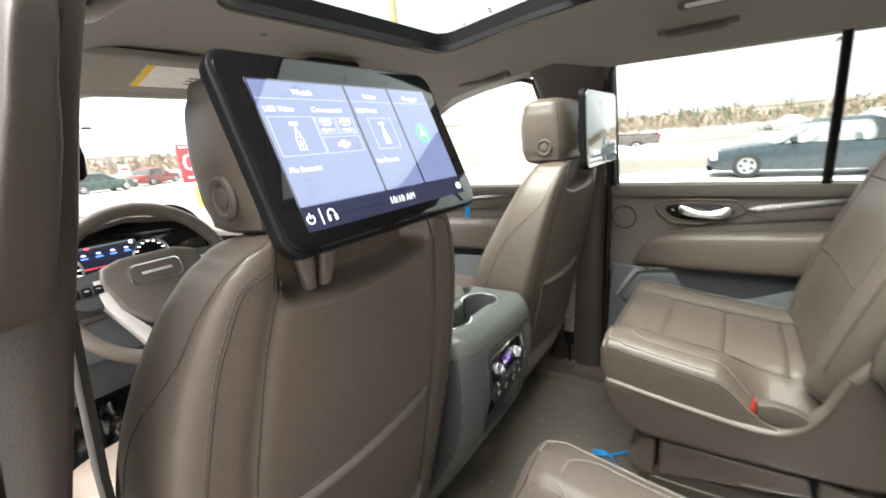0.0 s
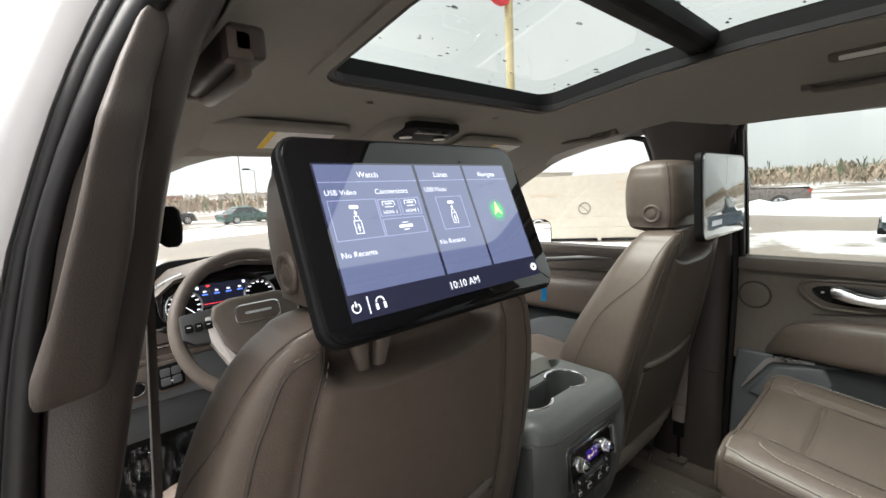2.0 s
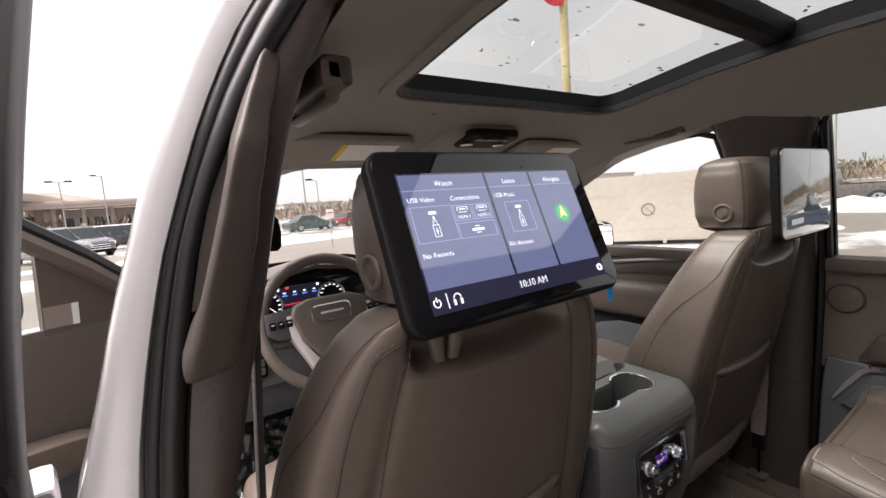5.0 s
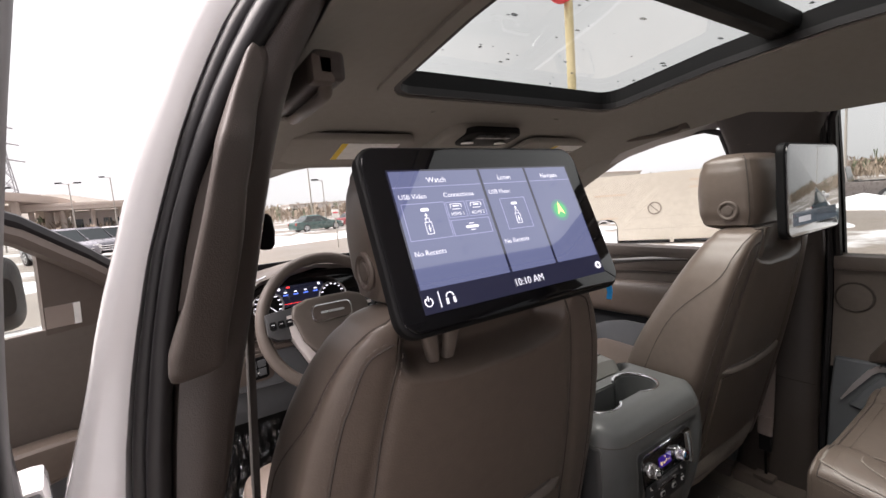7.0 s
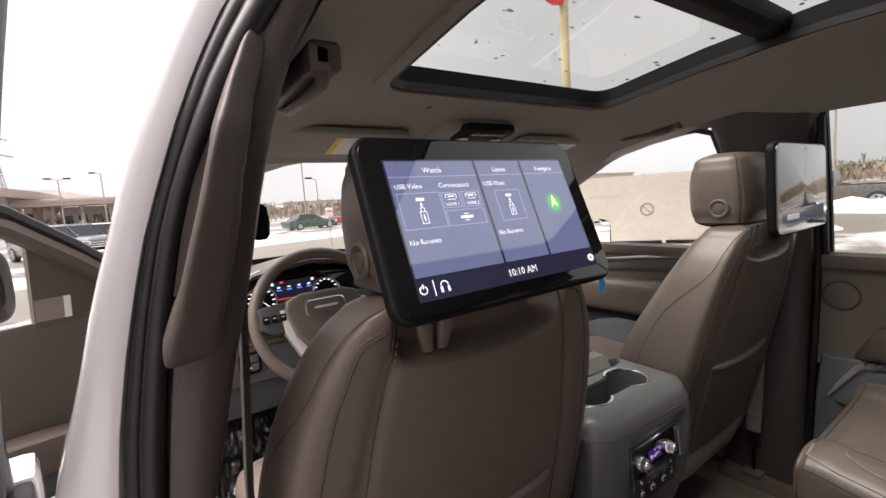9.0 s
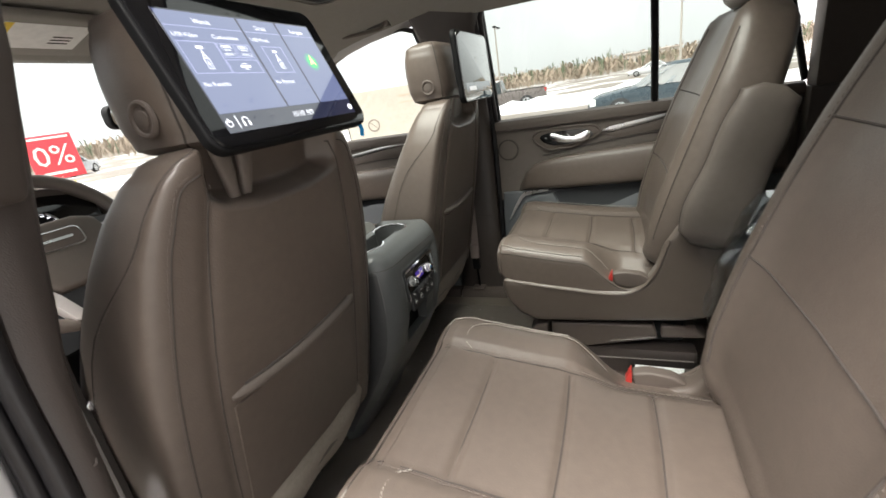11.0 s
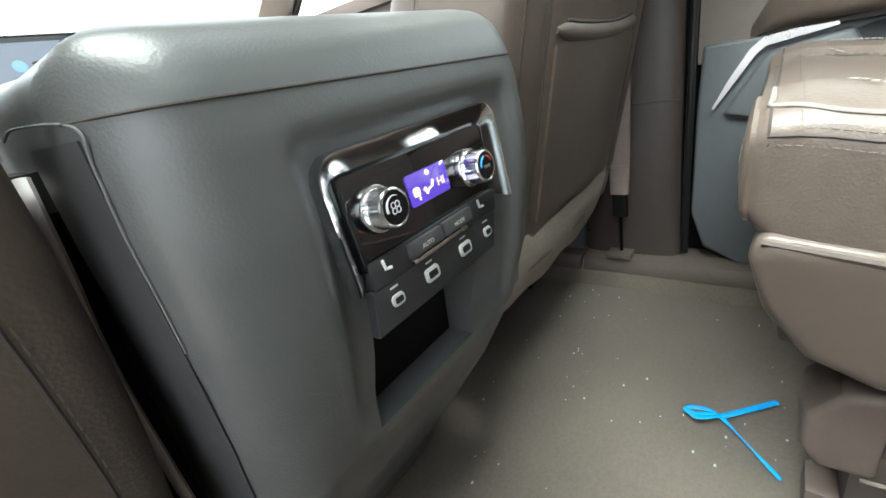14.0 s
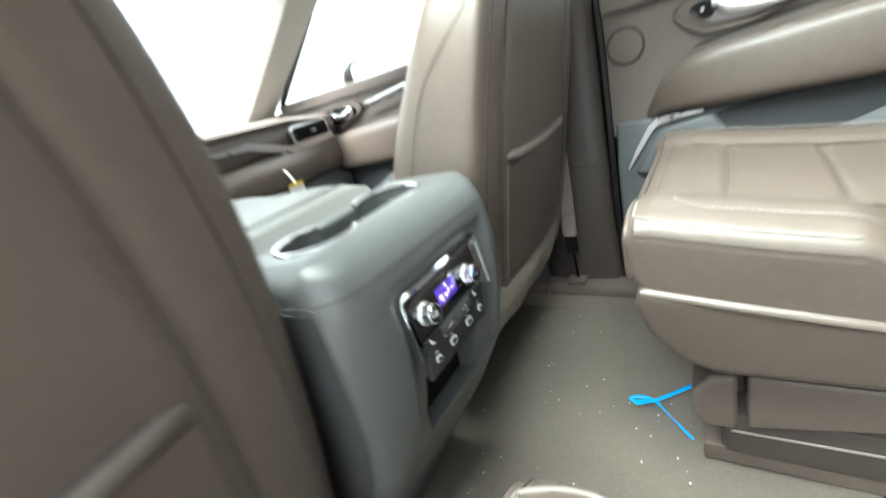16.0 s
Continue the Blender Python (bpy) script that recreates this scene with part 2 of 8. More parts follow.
def box(x0, x1, y0, y1, z0, z1, off=0.0, seg=2, bm=None):
    bm2 = bm_new()
    bmesh.ops.create_cube(bm2, size=1)
    for v in bm2.verts:
        v.co = (x0 + (v.co.x + 0.5) * (x1 - x0), y0 + (v.co.y + 0.5) * (y1 - y0), z0 + (v.co.z + 0.5) * (z1 - z0))
    if off:
        bev(bm2, off, seg)
    return merge(bm, bm2)


def merge(bm, bm2):
    if bm is None:
        return bm2
    me = bpy.data.meshes.new("tmp")
    bm2.to_mesh(me)
    bm2.free()
    bm.from_mesh(me)
    bpy.data.meshes.remove(me)
    return bm


def slab(poly, place, d0, d1, off=0.0, seg=2, bm=None):
    """A flat shape of 2D points given thickness: place(u, v, d) tells the point in space."""
    bm2 = bm_new()
    a = [bm2.verts.new(place(u, v, d0)) for u, v in poly]
    b = [bm2.verts.new(place(u, v, d1)) for u, v in poly]
    n = len(poly)
    bm2.faces.new(a)
    bm2.faces.new(b)
    for i in range(n):
        bm2.faces.new((a[i], a[(i + 1) % n], b[(i + 1) % n], b[i]))
    if off:
        bmesh.ops.recalc_face_normals(bm2, faces=bm2.faces)
        bev(bm2, off, seg, 50)
    return merge(bm, bm2)


def frame_of(points):
    """Tangents and carried normals along a path."""
    pts = [Vector(p) for p in points]
    tans = []
    for i in range(len(pts)):
        t = pts[min(i + 1, len(pts) - 1)] - pts[max(i - 1, 0)]
        tans.append(t.normalized())
    up = Vector((0, 0, 1)) if abs(tans[0].z) < 0.9 else Vector((0, 1, 0))
    out = []
    for p, t in zip(pts, tans):
        side = t.cross(up).normalized()
        up = side.cross(t).normalized()
        out.append((p, t, side, up))
    return out


def tube(points, r, n=8, bm=None, flat=1.0, ends=None):
    """A rod along a path; r may be a list. flat squashes it along its carried up."""
    fr = frame_of(points)
    rings = []
    for i, (p, t, s, u) in enumerate(fr):
        rad = r[i] if isinstance(r, (list, tuple, np.ndarray)) else r
        rings.append([p + s * (rad * math.cos(2 * math.pi * k / n)) + u * (rad * flat * math.sin(2 * math.pi * k / n)) for k in range(n)])
    return loft(rings, bm)


def sweep(points, section, bm=None, up0=None):
    """A 2D section (side, up) carried along a path."""
    fr = frame_of(points)
    rings = [[p + s * a + u * b for a, b in section] for p, t, s, u in fr]
    return loft(rings, bm)


def curve_pts(pts, count=24):
    """A smooth line through the given points."""
    k = [(i, *p) for i, p in enumerate(pts)]
    return [Vector(r[1:]) for r in spline(k, count)]


def disc(c, axis, r, depth, n=24, off=0.0, bm=None):
    """A short cylinder from c along axis."""
    axis = Vector(axis).normalized()
    q = axis.to_track_quat("Z", "Y").to_matrix()
    bm2 = bm_new()
    ring0 = [Vector(c) + q @ Vector((r * math.cos(2 * math.pi * i / n), r * math.sin(2 * math.pi * i / n), 0)) for i in range(n)]
    ring1 = [p + axis * depth for p in ring0]
    loft([ring0, ring1], bm2)
    if off:
        bmesh.ops.recalc_face_normals(bm2, faces=bm2.faces)
        bev(bm2, off, 2, 50)
    return merge(bm, bm2)


def torus(c, axis, R, r, n=32, k=8, bm=None, squash=1.0):
    axis = Vector(axis).normalized()
    q = axis.to_track_quat("Z", "Y").to_matrix()
    bm2 = bm_new()
    rows = []
    for i in range(n):
        a = 2 * math.pi * i / n
        rows.append([bm2.verts.new(Vector(c) + q @ Vector(((R + r * math.cos(2 * math.pi * j / k)) * math.cos(a), (R + r * math.cos(2 * math.pi * j / k)) * math.sin(a), squash * r * math.sin(2 * math.pi * j / k)))) for j in range(k)])
    for i in range(n):
        for j in range(k):
            bm2.faces.new((rows[i][j], rows[(i + 1) % n][j], rows[(i + 1) % n][(j + 1) % k], rows[i][(j + 1) % k]))
    return merge(bm, bm2)


def cut(bm, *cutters):
    """The solid bm less the cutters, worked out once in mesh form."""
    a = bpy.data.meshes.new("solid")
    bmesh.ops.recalc_face_normals(bm, faces=bm.faces)
    bm.to_mesh(a)
    bm.free()
    ob = new("solid", a)
    tools = []
    for c in cutters:
        bmesh.ops.recalc_face_normals(c, faces=c.faces)
        m = bpy.data.meshes.new("cutter")
        c.to_mesh(m)
        c.free()
        t = new("cutter", m)
        tools.append(t)
        md = ob.modifiers.new("cut", "BOOLEAN")
        md.operation, md.object, md.solver = "DIFFERENCE", t, "EXACT"
    bpy.context.view_layer.update()
    done = bpy.data.meshes.new_from_object(ob.evaluated_get(bpy.context.evaluated_depsgraph_get()))
    out = bm_new()
    out.from_mesh(done)
    for o in (ob, *tools):
        bpy.data.objects.remove(o)
    bpy.data.meshes.remove(done)
    return out


def letters(text, size, place, depth=0.0004, bm=None, align="LEFT"):
    """Words in the built-in font as a mesh: place(u, v, d) tells the point in space."""
    cu = bpy.data.curves.new("words", "FONT")
    cu.body, cu.size, cu.align_x, cu.resolution_u = text, size, align, 2
    ob = new("words", cu)
    bpy.context.view_layer.update()
    me = bpy.data.meshes.new_from_object(ob.evaluated_get(bpy.context.evaluated_depsgraph_get()))
    bm2 = bm_new()
    bm2.from_mesh(me)
    for v in bm2.verts:
        v.co = place(v.co.x, v.co.y, depth)
    bpy.data.objects.remove(ob)
    bpy.data.meshes.remove(me)
    bpy.data.curves.remove(cu)
    return merge(bm, bm2)


def stitches(line, length=0.006, gap=0.0035, r=0.0008, bm=None):
    """A row of short threads along a line of points."""
    bm = bm or bm_new()
    pts = [Vector(p) for p in line]
    run, want = 0.0, 0.0
    seg = []
    for a, b in zip(pts, pts[1:]):
        d = (b - a).length
        while d > 0 and want <= run + d:
            p = a + (b - a) * ((want - run) / d)
            t = (b - a).normalized()
            side = t.orthogonal().normalized() * r
            up = t.cross(side).normalized() * r
            q = p + t * length
            ring = lambda c: [bm.verts.new(c + side), bm.verts.new(c + up), bm.verts.new(c - side), bm.verts.new(c - up)]
            A, B = ring(p), ring(q)
            for i in range(4):
                bm.faces.new((A[i], A[(i + 1) % 4], B[(i + 1) % 4], B[i]))
            want += length + gap
        run += d
    return bm


# ---- the car's shell ----
def roof_z(x, y):
    """Height of the headliner: highest over the middle, dropping to the front and to the rails."""
    z = 1.965 - 0.055 * max(0, (y - 0.7)) / 0.44 * 1.0 - 0.02 * max(0, -0.2 - y)
    if y > 1.14:
        z -= 0.05 * ((y - 1.14) / 0.45) ** 1.3
    a = max(0, abs(x - 0.01) - 0.42)
    return z - 1.15 * a * a - 0.12 * a


RX0, RX1, RY0, RY1, RYB = -0.375, 0.405, 0.06, 1.135, 0.69   # roof opening, and its cross bar
bm = bm_new()
xs = [-0.70, -0.64, -0.58, -0.52, -0.46, -0.41, RX0, -0.25, -0.1, 0.05, 0.2, 0.32, RX1, 0.44, 0.49, 0.55, 0.61, 0.67, 0.72]
ys = [-1.7, -1.3, -0.9, -0.6, -0.3, RY0, 0.3, 0.5, 0.7, 0.85, 1.0, RY1, 1.2, 1.28, 1.36, 1.44, 1.52, 1.58]
grid = {}
for i, x in enumerate(xs):
    for j, y in enumerate(ys):
        # the cloth stops short of the driver-side pillar and door opening
        xe = x if y > 0.86 else max(x, -0.612 + 0.004 * i)
        if y > 0.8:
            xe = min(xe, 0.655 + 0.004 * (i - len(xs)))
        grid[i, j] = (bm.verts.new((xe, y, roof_z(xe, y))), bm.verts.new((xe, y, roof_z(xe, y) + 0.03)))
for i in range(len(xs) - 1):
    for j in range(len(ys) - 1):
        mx, my = (xs[i] + xs[i + 1]) / 2, (ys[j] + ys[j + 1]) / 2
        if RX0 < mx < RX1 and RY0 < my < RY1:
            continue
        for k in (0, 1):
            bm.faces.new([grid[a, b][k] for a, b in ((i, j), (i + 1, j), (i + 1, j + 1), (i, j + 1))])
single("ceiling", bm, HEADLINER, "taupe woven cloth headliner round a glass roof", "ceiling", kind="structure")


def round_path(x0, x1, y0, y1, r, dz, n=6):
    pts = []
    for cx, cy, a0 in ((x1 - r, y1 - r, 0), (x0 + r, y1 - r, 90), (x0 + r, y0 + r, 180), (x1 - r, y0 + r, 270)):
        for i in range(n + 1):
            a = radians(a0 + 90 * i / n)
            pts.append((cx + r * math.cos(a), cy + r * math.sin(a)))
    out = []
    for i, (x, y) in enumerate(pts):
        nx, ny = pts[(i + 1) % len(pts)]
        for k in range(4):
            xx, yy = x + (nx - x) * k / 4, y + (ny - y) * k / 4
            out.append((xx, yy, roof_z(xx, yy) + dz))
    return out


def rim(path_in, path_out, dz0, dz1, bm=None):
    """A closed band between two loops."""
    a = [Vector(p) for p in path_in]
    b = [Vector(p) for p in path_out]
    bm = bm or bm_new()
    loops = []
    for P, d in ((a, dz0), (b, dz0), (b, dz1), (a, dz1)):
        loops.append([bm.verts.new(p + Vector((0, 0, d))) for p in P])
    n = len(a)
    for k in range(4):
        A, B = loops[k], loops[(k + 1) % 4]
        for i in range(n):
            bm.faces.new((A[i], A[(i + 1) % n], B[(i + 1) % n], B[i]))
    return bm


glass_roof = thing("glass_roof", (0.01, 0.3, 1.95), "panoramic glass roof with black frame and rain drops on it", "sunroof", kind="structure")
p_in = round_path(RX0 + 0.017, RX1 - 0.017, RY0 + 0.016, RY1 - 0.016, 0.052, 0)
p_mid = round_path(RX0 + 0.008, RX1 - 0.008, RY0 + 0.008, RY1 - 0.008, 0.06, 0)
p_out = round_path(RX0 - 0.02, RX1 + 0.02, RY0 - 0.02, RY1 + 0.02, 0.07, 0)
part("frame", rim(p_in, p_mid, 0.012, 0.05), BLACK, glass_roof, "black rail round the glass")
part("seal", rim(p_mid, p_out, -0.006, 0.012), HEADLINER, glass_roof, "cloth-covered rolled edge of the opening")
part("rail", rim(round_path(RX0 + 0.010, RX1 - 0.010, RY0 + 0.010, RY1 - 0.010, 0.055, 0), round_path(RX0 + 0.020, RX1 - 0.020, RY0 + 0.020, RY1 - 0.020, 0.052, 0), -0.002, 0.014), RUBBER, glass_roof)
b = bm_new()
rings = []
for x in np.linspace(RX0 + 0.02, RX1 - 0.02, 14):
    rings.append([(x, RYB + u, roof_z(x, RYB) + 0.012 + w) for u, w in ((-0.036, 0.022), (-0.032, 0.006), (-0.010, 0.001), (-0.007, -0.003), (0.020, -0.002), (0.032, 0.006), (0.036, 0.022), (0.036, 0.036), (-0.036, 0.036))])
loft(rings, b)
part("crossbar", b, BLACK, glass_roof, "black cross bar between two panes")
for y0, y1 in ((RY0 + 0.01, RYB), (RYB, RY1 - 0.01)):
    b = bm_new()
    rows = []
    for y in np.linspace(y0, y1, 8):
        rows.append([b.verts.new((x, y, roof_z(x, y) + 0.045)) for x in np.linspace(RX0 + 0.01, RX1 - 0.01, 10)])
    for r0, r1 in zip(rows, rows[1:]):
        for i in range(9):
            b.faces.new((r0[i], r0[i + 1], r1[i + 1], r1[i]))
    pane = part("pane", b, ROOF_GLASS, glass_roof, "tinted roof pane")

# rain drops lying on the roof panes
WATER = pane_glass("water_drop", (0.55, 0.57, 0.57), 3.0)
b = bm_new()
rnd = random.Random(4)
for i in range(150):
    x, y = rnd.uniform(-0.34, 0.37), rnd.uniform(0.12, 1.1)
    r = rnd.choice((0.0012, 0.0018, 0.002, 0.003, 0.0045))
    st = rnd.uniform(1.0, 2.6)
    a = rnd.uniform(-0.3, 0.3)
    z = roof_z(x, y) + 0.0465
    ringa = []
    for k in range(8):
        t = 2 * math.pi * k / 8
        u, v = r * st * math.cos(t), r * math.sin(t)
        ringa.append(Vector((x + u * math.cos(a) - v * math.sin(a), y + u * math.sin(a) + v * math.cos(a), z)))
    c = Vector((x, y, z))
    loft([ringa, [c + (p - c) * 0.6 + Vector((0, 0, r * 0.5)) for p in ringa]], b)
drops = single("rain_drops", b, WATER, "rain drops lying on the glass roof", "water", kind="stuff")

# floor: one carpeted sheet with a low tunnel and raised sills
bm = bm_new()
fx = [-0.80, -0.74, -0.70, -0.5, -0.3, -0.16, 0.0, 0.16, 0.3, 0.5, 0.72, 0.76, 0.82]
fy = [-1.7, -1.0, -0.4, 0.0, 0.3, 0.5, 0.62, 0.72, 0.84, 1.0, 1.2, 1.5, 1.8, 2.0]
rows = []
for y in fy:
    row = []
    for x in fx:
        z = FLOOR + (0.055 if abs(x - 0.01) > 0.735 else 0.0) + (0.35 * max(0, y - 1.75))
        z += 0.003 * noise.noise(Vector((x * 6, y * 6, 0)))
        row.append(bm.verts.new((x, y, z)))
    rows.append(row)
for r0, r1 in zip(rows, rows[1:]):
    for i in range(len(fx) - 1):
        bm.faces.new((r0[i], r0[i + 1], r1[i + 1], r1[i]))
bmesh.ops.solidify(bm, geom=bm.faces[:], thickness=-0.03)
single("floor", bm, CARPET, "grey-brown carpet of the cabin with crumbs", "floor", kind="structure")

# rear of the cabin, closed with plain dark trim
bm = box(-0.82, 0.84, -1.78, -1.70, FLOOR, 1.95)
single("wall_rear", bm, TRIM_BROWN, "plain dark trim closing the luggage space", "wall", kind="structure")
for sgn, x0, x1 in ((-1, -0.84, -0.76), (1, 0.78, 0.86)):
    bm = box(x0, x1, -1.70, -0.34 if sgn > 0 else -0.14, FLOOR, 1.42, 0.01)
    box(x0 + (0.03 if sgn < 0 else -0.03), x1 + (0.03 if sgn < 0 else -0.03), -1.70, -1.35, 1.42, 1.90, 0.01, bm=bm)
    box(x0 + (0.03 if sgn < 0 else -0.03), x1 + (0.03 if sgn < 0 else -0.03), -0.62, -0.34 if sgn > 0 else -0.18, 1.42, 1.90, 0.01, bm=bm)
    box(x0 + (0.05 if sgn < 0 else -0.05), x1 + (0.05 if sgn < 0 else -0.05), -1.70, -0.34, 1.84, 1.93, 0.01, bm=bm)
    gq = bm_new()
    xq = (x0 + x1) / 2
    gq.faces.new([gq.verts.new(p) for p in ((xq, -1.36, 1.40), (xq, -0.60, 1.40), (xq - sgn * 0.05, -0.60, 1.86), (xq - sgn * 0.05, -1.36, 1.86))])
    single("window_quarter_%s" % ("left" if sgn < 0 else "right"), gq, DARK_GLASS, "dark privacy glass beside the luggage space", "window", kind="structure")
    single("wall_quarter_%s" % ("left" if sgn < 0 else "right"), bm, TRIM_BROWN, "dark moulded trim beside the luggage space", "wall", kind="structure")

# roof rails above the doors; on the driver's side the pillar stands between two lengths
rail_rows = [(1.0, 1.865, 0.03), (1.2, 1.845, 0.025), (1.35, 1.815, 0.02), (1.5, 1.75, 0.02), (1.7, 1.64, 0.035), (1.95, 1.49, 0.06), (2.15, 1.37, 0.08)]
rear_rows = [(-0.4, 1.86, 0.03), (0.0, 1.875, 0.03), (0.4, 1.88, 0.03)]
for sgn, rail_name, rows in ((1, "right", rear_rows + [(0.75, 1.888, 0.03), (1.0, 1.897, 0.03), (1.12, 1.892, 0.028), (1.2, 1.876, 0.025), (1.35, 1.822, 0.02), (1.5, 1.745, 0.02), (1.7, 1.625, 0.035), (1.95, 1.48, 0.06), (2.15, 1.37, 0.08)]), (-1, "left", [(0.88, 1.874, 0.03)] + rail_rows), (-1, "rear_left", rear_rows + [(0.6, 1.895, 0.03)])):
    X = 0.665 * sgn + 0.01
    rings = []
    for y, zz, xo in rows:
        ring = []
        for u, v in ((-0.035, 0.03), (-0.02, -0.015), (0.03, -0.035), (0.07, -0.045), (0.11, -0.02), (0.11, 0.05), (0.03, 0.06)):
            k = 1.0 if sgn > 0 or u < 0 else (0.35 if y < 1.4 else 0.45)
            ring.append((X + sgn * (u * k + xo * k), y, zz + v))
        rings.append(ring)
    single("trim_roof_rail_" + rail_name, loft(rings), HEADLINER, "taupe cloth-covered roof rail and windscreen pillar" if rail_name != "rear_left" else "taupe cloth-covered roof rail over the rear door", "trim", kind="structure")


# ---- windscreen and dashboard ----
ws = thing("windscreen", (0.01, 1.9, 1.4), "laminated windscreen with a dark shaded edge", "windscreen", kind="structure")
rows = []
b = bm_new()
for k in range(9):
    t = k / 8
    y, z = 1.53 + t * 0.85, 1.835 - t * 0.52
    rows.append([b.verts.new((0.01 + u * (0.62 + 0.14 * t), y - 0.10 * u * u, z - 0.02 * u * u)) for u in np.linspace(-1, 1, 13)])
for r0, r1 in zip(rows, rows[1:]):
    for i in range(12):
        b.faces.new((r0[i], r0[i + 1], r1[i + 1], r1[i]))
wp = part("pane", b, GLASS, ws)
wp.visible_shadow = False
b = bm_new()
rings = []
for u in np.linspace(-1, 1, 13):
    x, y, z = 0.01 + u * 0.62, 1.53 - 0.10 * u * u, 1.835 - 0.02 * u * u
    rings.append([(x, y - 0.03, z + 0.03), (x, y - 0.03, z + 0.008), (x, y + 0.03, z - 0.025), (x, y + 0.035, z + 0.0)])
loft(rings, b)
part("header", b, HEADLINER, ws, "cloth-covered header rail")
dash = thing("dashboard", (0.01, 1.8, 0.8), "brown leather-wrapped dashboard with grey lower part and metal strips", "dashboard")
# upper pad
rings = []
for x, y0, z0 in ((-0.76, 1.66, 1.375), (-0.66, 1.63, 1.425), (-0.58, 1.585, 1.503), (-0.42, 1.565, 1.534), (-0.27, 1.58, 1.510), (-0.18, 1.61, 1.43), (-0.05, 1.66, 1.40), (0.3, 1.665, 1.395), (0.6, 1.655, 1.385), (0.78, 1.66, 1.36)):
    rings.append([(x, y0, z0 - 0.012), (x, y0 + 0.012, z0), (x, y0 + 0.08, z0 + 0.008), (x, 2.0, 1.39), (x, 2.36, 1.33), (x, 2.36, 1.22), (x, 1.95, 1.24), (x, 1.76, min(1.36, z0 - 0.07)), (x, 1.72, z0 - 0.035), (x, y0 + 0.02, z0 - 0.026)])
part("top_pad", loft(rings), LEATHER_SMOOTH, dash, "brown padded top with a hood over the gauges")
# middle band on the passenger side and centre
for nm, zc, hh, y, mt, x0, x1 in (("band", 1.325, 0.045, 1.665, TRIM_BROWN, -0.16, 0.80), ("knee_pad", 1.225, 0.055, 1.635, LEATHER, -0.16, 0.80), ("lower_panel", 1.11, 0.06, 1.665, GREY_DOOR, -0.76, 0.80), ("glovebox_panel", 0.94, 0.11, 1.72, GREY_DOOR, -0.13, 0.80)):
    rings = []
    for x in np.linspace(x0, x1, 9):
        rings.append([(x, y + v * v * 0.02 + (0.0 if abs(v) < 0.99 else 0.02), zc + v * hh) for v in (-1, -0.9, -0.6, -0.2, 0.2, 0.6, 0.9, 1)] + [(x, 1.9, zc + hh), (x, 1.9, zc - hh)])
    part(nm, loft(rings), mt, dash)
# driver-side face under the gauges
rings = []
for x in np.linspace(-0.76, -0.17, 7):
    rings.append([(x, 1.655, 1.27), (x, 1.640, 1.285), (x, 1.640, 1.325), (x, 1.655, 1.352), (x, 1.70, 1.362), (x, 1.80, 1.36), (x, 1.80, 1.27)])
part("driver_panel", loft(rings), TRIM_BROWN, dash, "brown panel round the steering column")
strip = []
for x, z in ((0.0, 1.335), (0.3, 1.335), (0.42, 1.33), (0.5, 1.305), (0.56, 1.285), (0.66, 1.285), (0.76, 1.29)):
    strip.append((x, 1.655, z))
b = bm_new()
rings = []
for (x, y, z), h in zip(strip, (0.004, 0.006, 0.01, 0.014, 0.012, 0.01, 0.01)):
    rings.append([(x, y, z - h), (x, y - 0.008, z - h), (x, y - 0.008, z + h), (x, y, z + h)])
part("metal_strip", loft(rings, b), CHROME_DARK, dash, "brushed metal strip")
# air vent on the passenger side
vb = slab(rrect(0.17, 0.062, 0.02), lambda u, v, d: Vector((0.665 + u, 1.655 - d, 1.322 + v)), 0.0, 0.012, 0.002)
vent = part("air_vent", vb, CHROME_DARK, dash, "metal-framed air vent with black slats")
part("vent_well", slab(rrect(0.15, 0.046, 0.012), lambda u, v, d: Vector((0.665 + u, 1.655 - d, 1.322 + v)), 0.0, 0.0135), BLACK, vent)
for k in range(4):
    part("slat", box(0.595, 0.735, 1.630, 1.645, 1.303 + k * 0.012, 1.307 + k * 0.012, 0.001), BLACK, vent)
part("vent_tab", box(0.655, 0.675, 1.624, 1.636, 1.318, 1.326, 0.002), CHROME_DARK, vent)
vd = part("air_vent", slab(rrect(0.075, 0.085, 0.012), lambda u, v, d: Vector((-0.752 + u, 1.625 - d, 1.385 + v)), -0.02, 0.012, 0.003), CHROME_DARK, dash, "metal-framed air vent with black slats")
part("vent_well", slab(rrect(0.058, 0.066, 0.008), lambda u, v, d: Vector((-0.752 + u, 1.625 - d, 1.385 + v)), 0.0, 0.0135), BLACK, vd)
for k in range(4):
    part("slat", box(-0.778, -0.726, 1.602, 1.614, 1.360 + k * 0.015, 1.364 + k * 0.015, 0.001), BLACK, vd)
# gauge cluster
cluster = part("instrument_panel", slab(rrect(0.40, 0.13, 0.05), lambda u, v, d: Vector((-0.42 + u, 1.62 + 0.25 * v - d, 1.425 + v)), -0.06, 0.0, 0.003), PIANO, dash, "black gauge cluster with a lit screen between round dials")
part("gauge_surround", slab(rrect(0.46, 0.20, 0.09, 8), lambda u, v, d: Vector((-0.42 + u, 1.668 + 0.22 * v - d, 1.428 + v)), -0.02, 0.0), BLACK, dash, "black well round the gauges")
CL = lambda u, v, d: Vector((-0.463 + u, 1.618 + 0.25 * v - d, 1.430 + v))
part("screen", slab(rrect(0.145, 0.060, 0.01), CL, 0.0, 0.003), glow("cluster_screen_dark", (0.01, 0.012, 0.03), 0.4), cluster)
bl = glow("cluster_blue", (0.10, 0.22, 1.0), 0.9)
wh = glow("cluster_white", (0.9, 0.92, 1.0), 0.8)
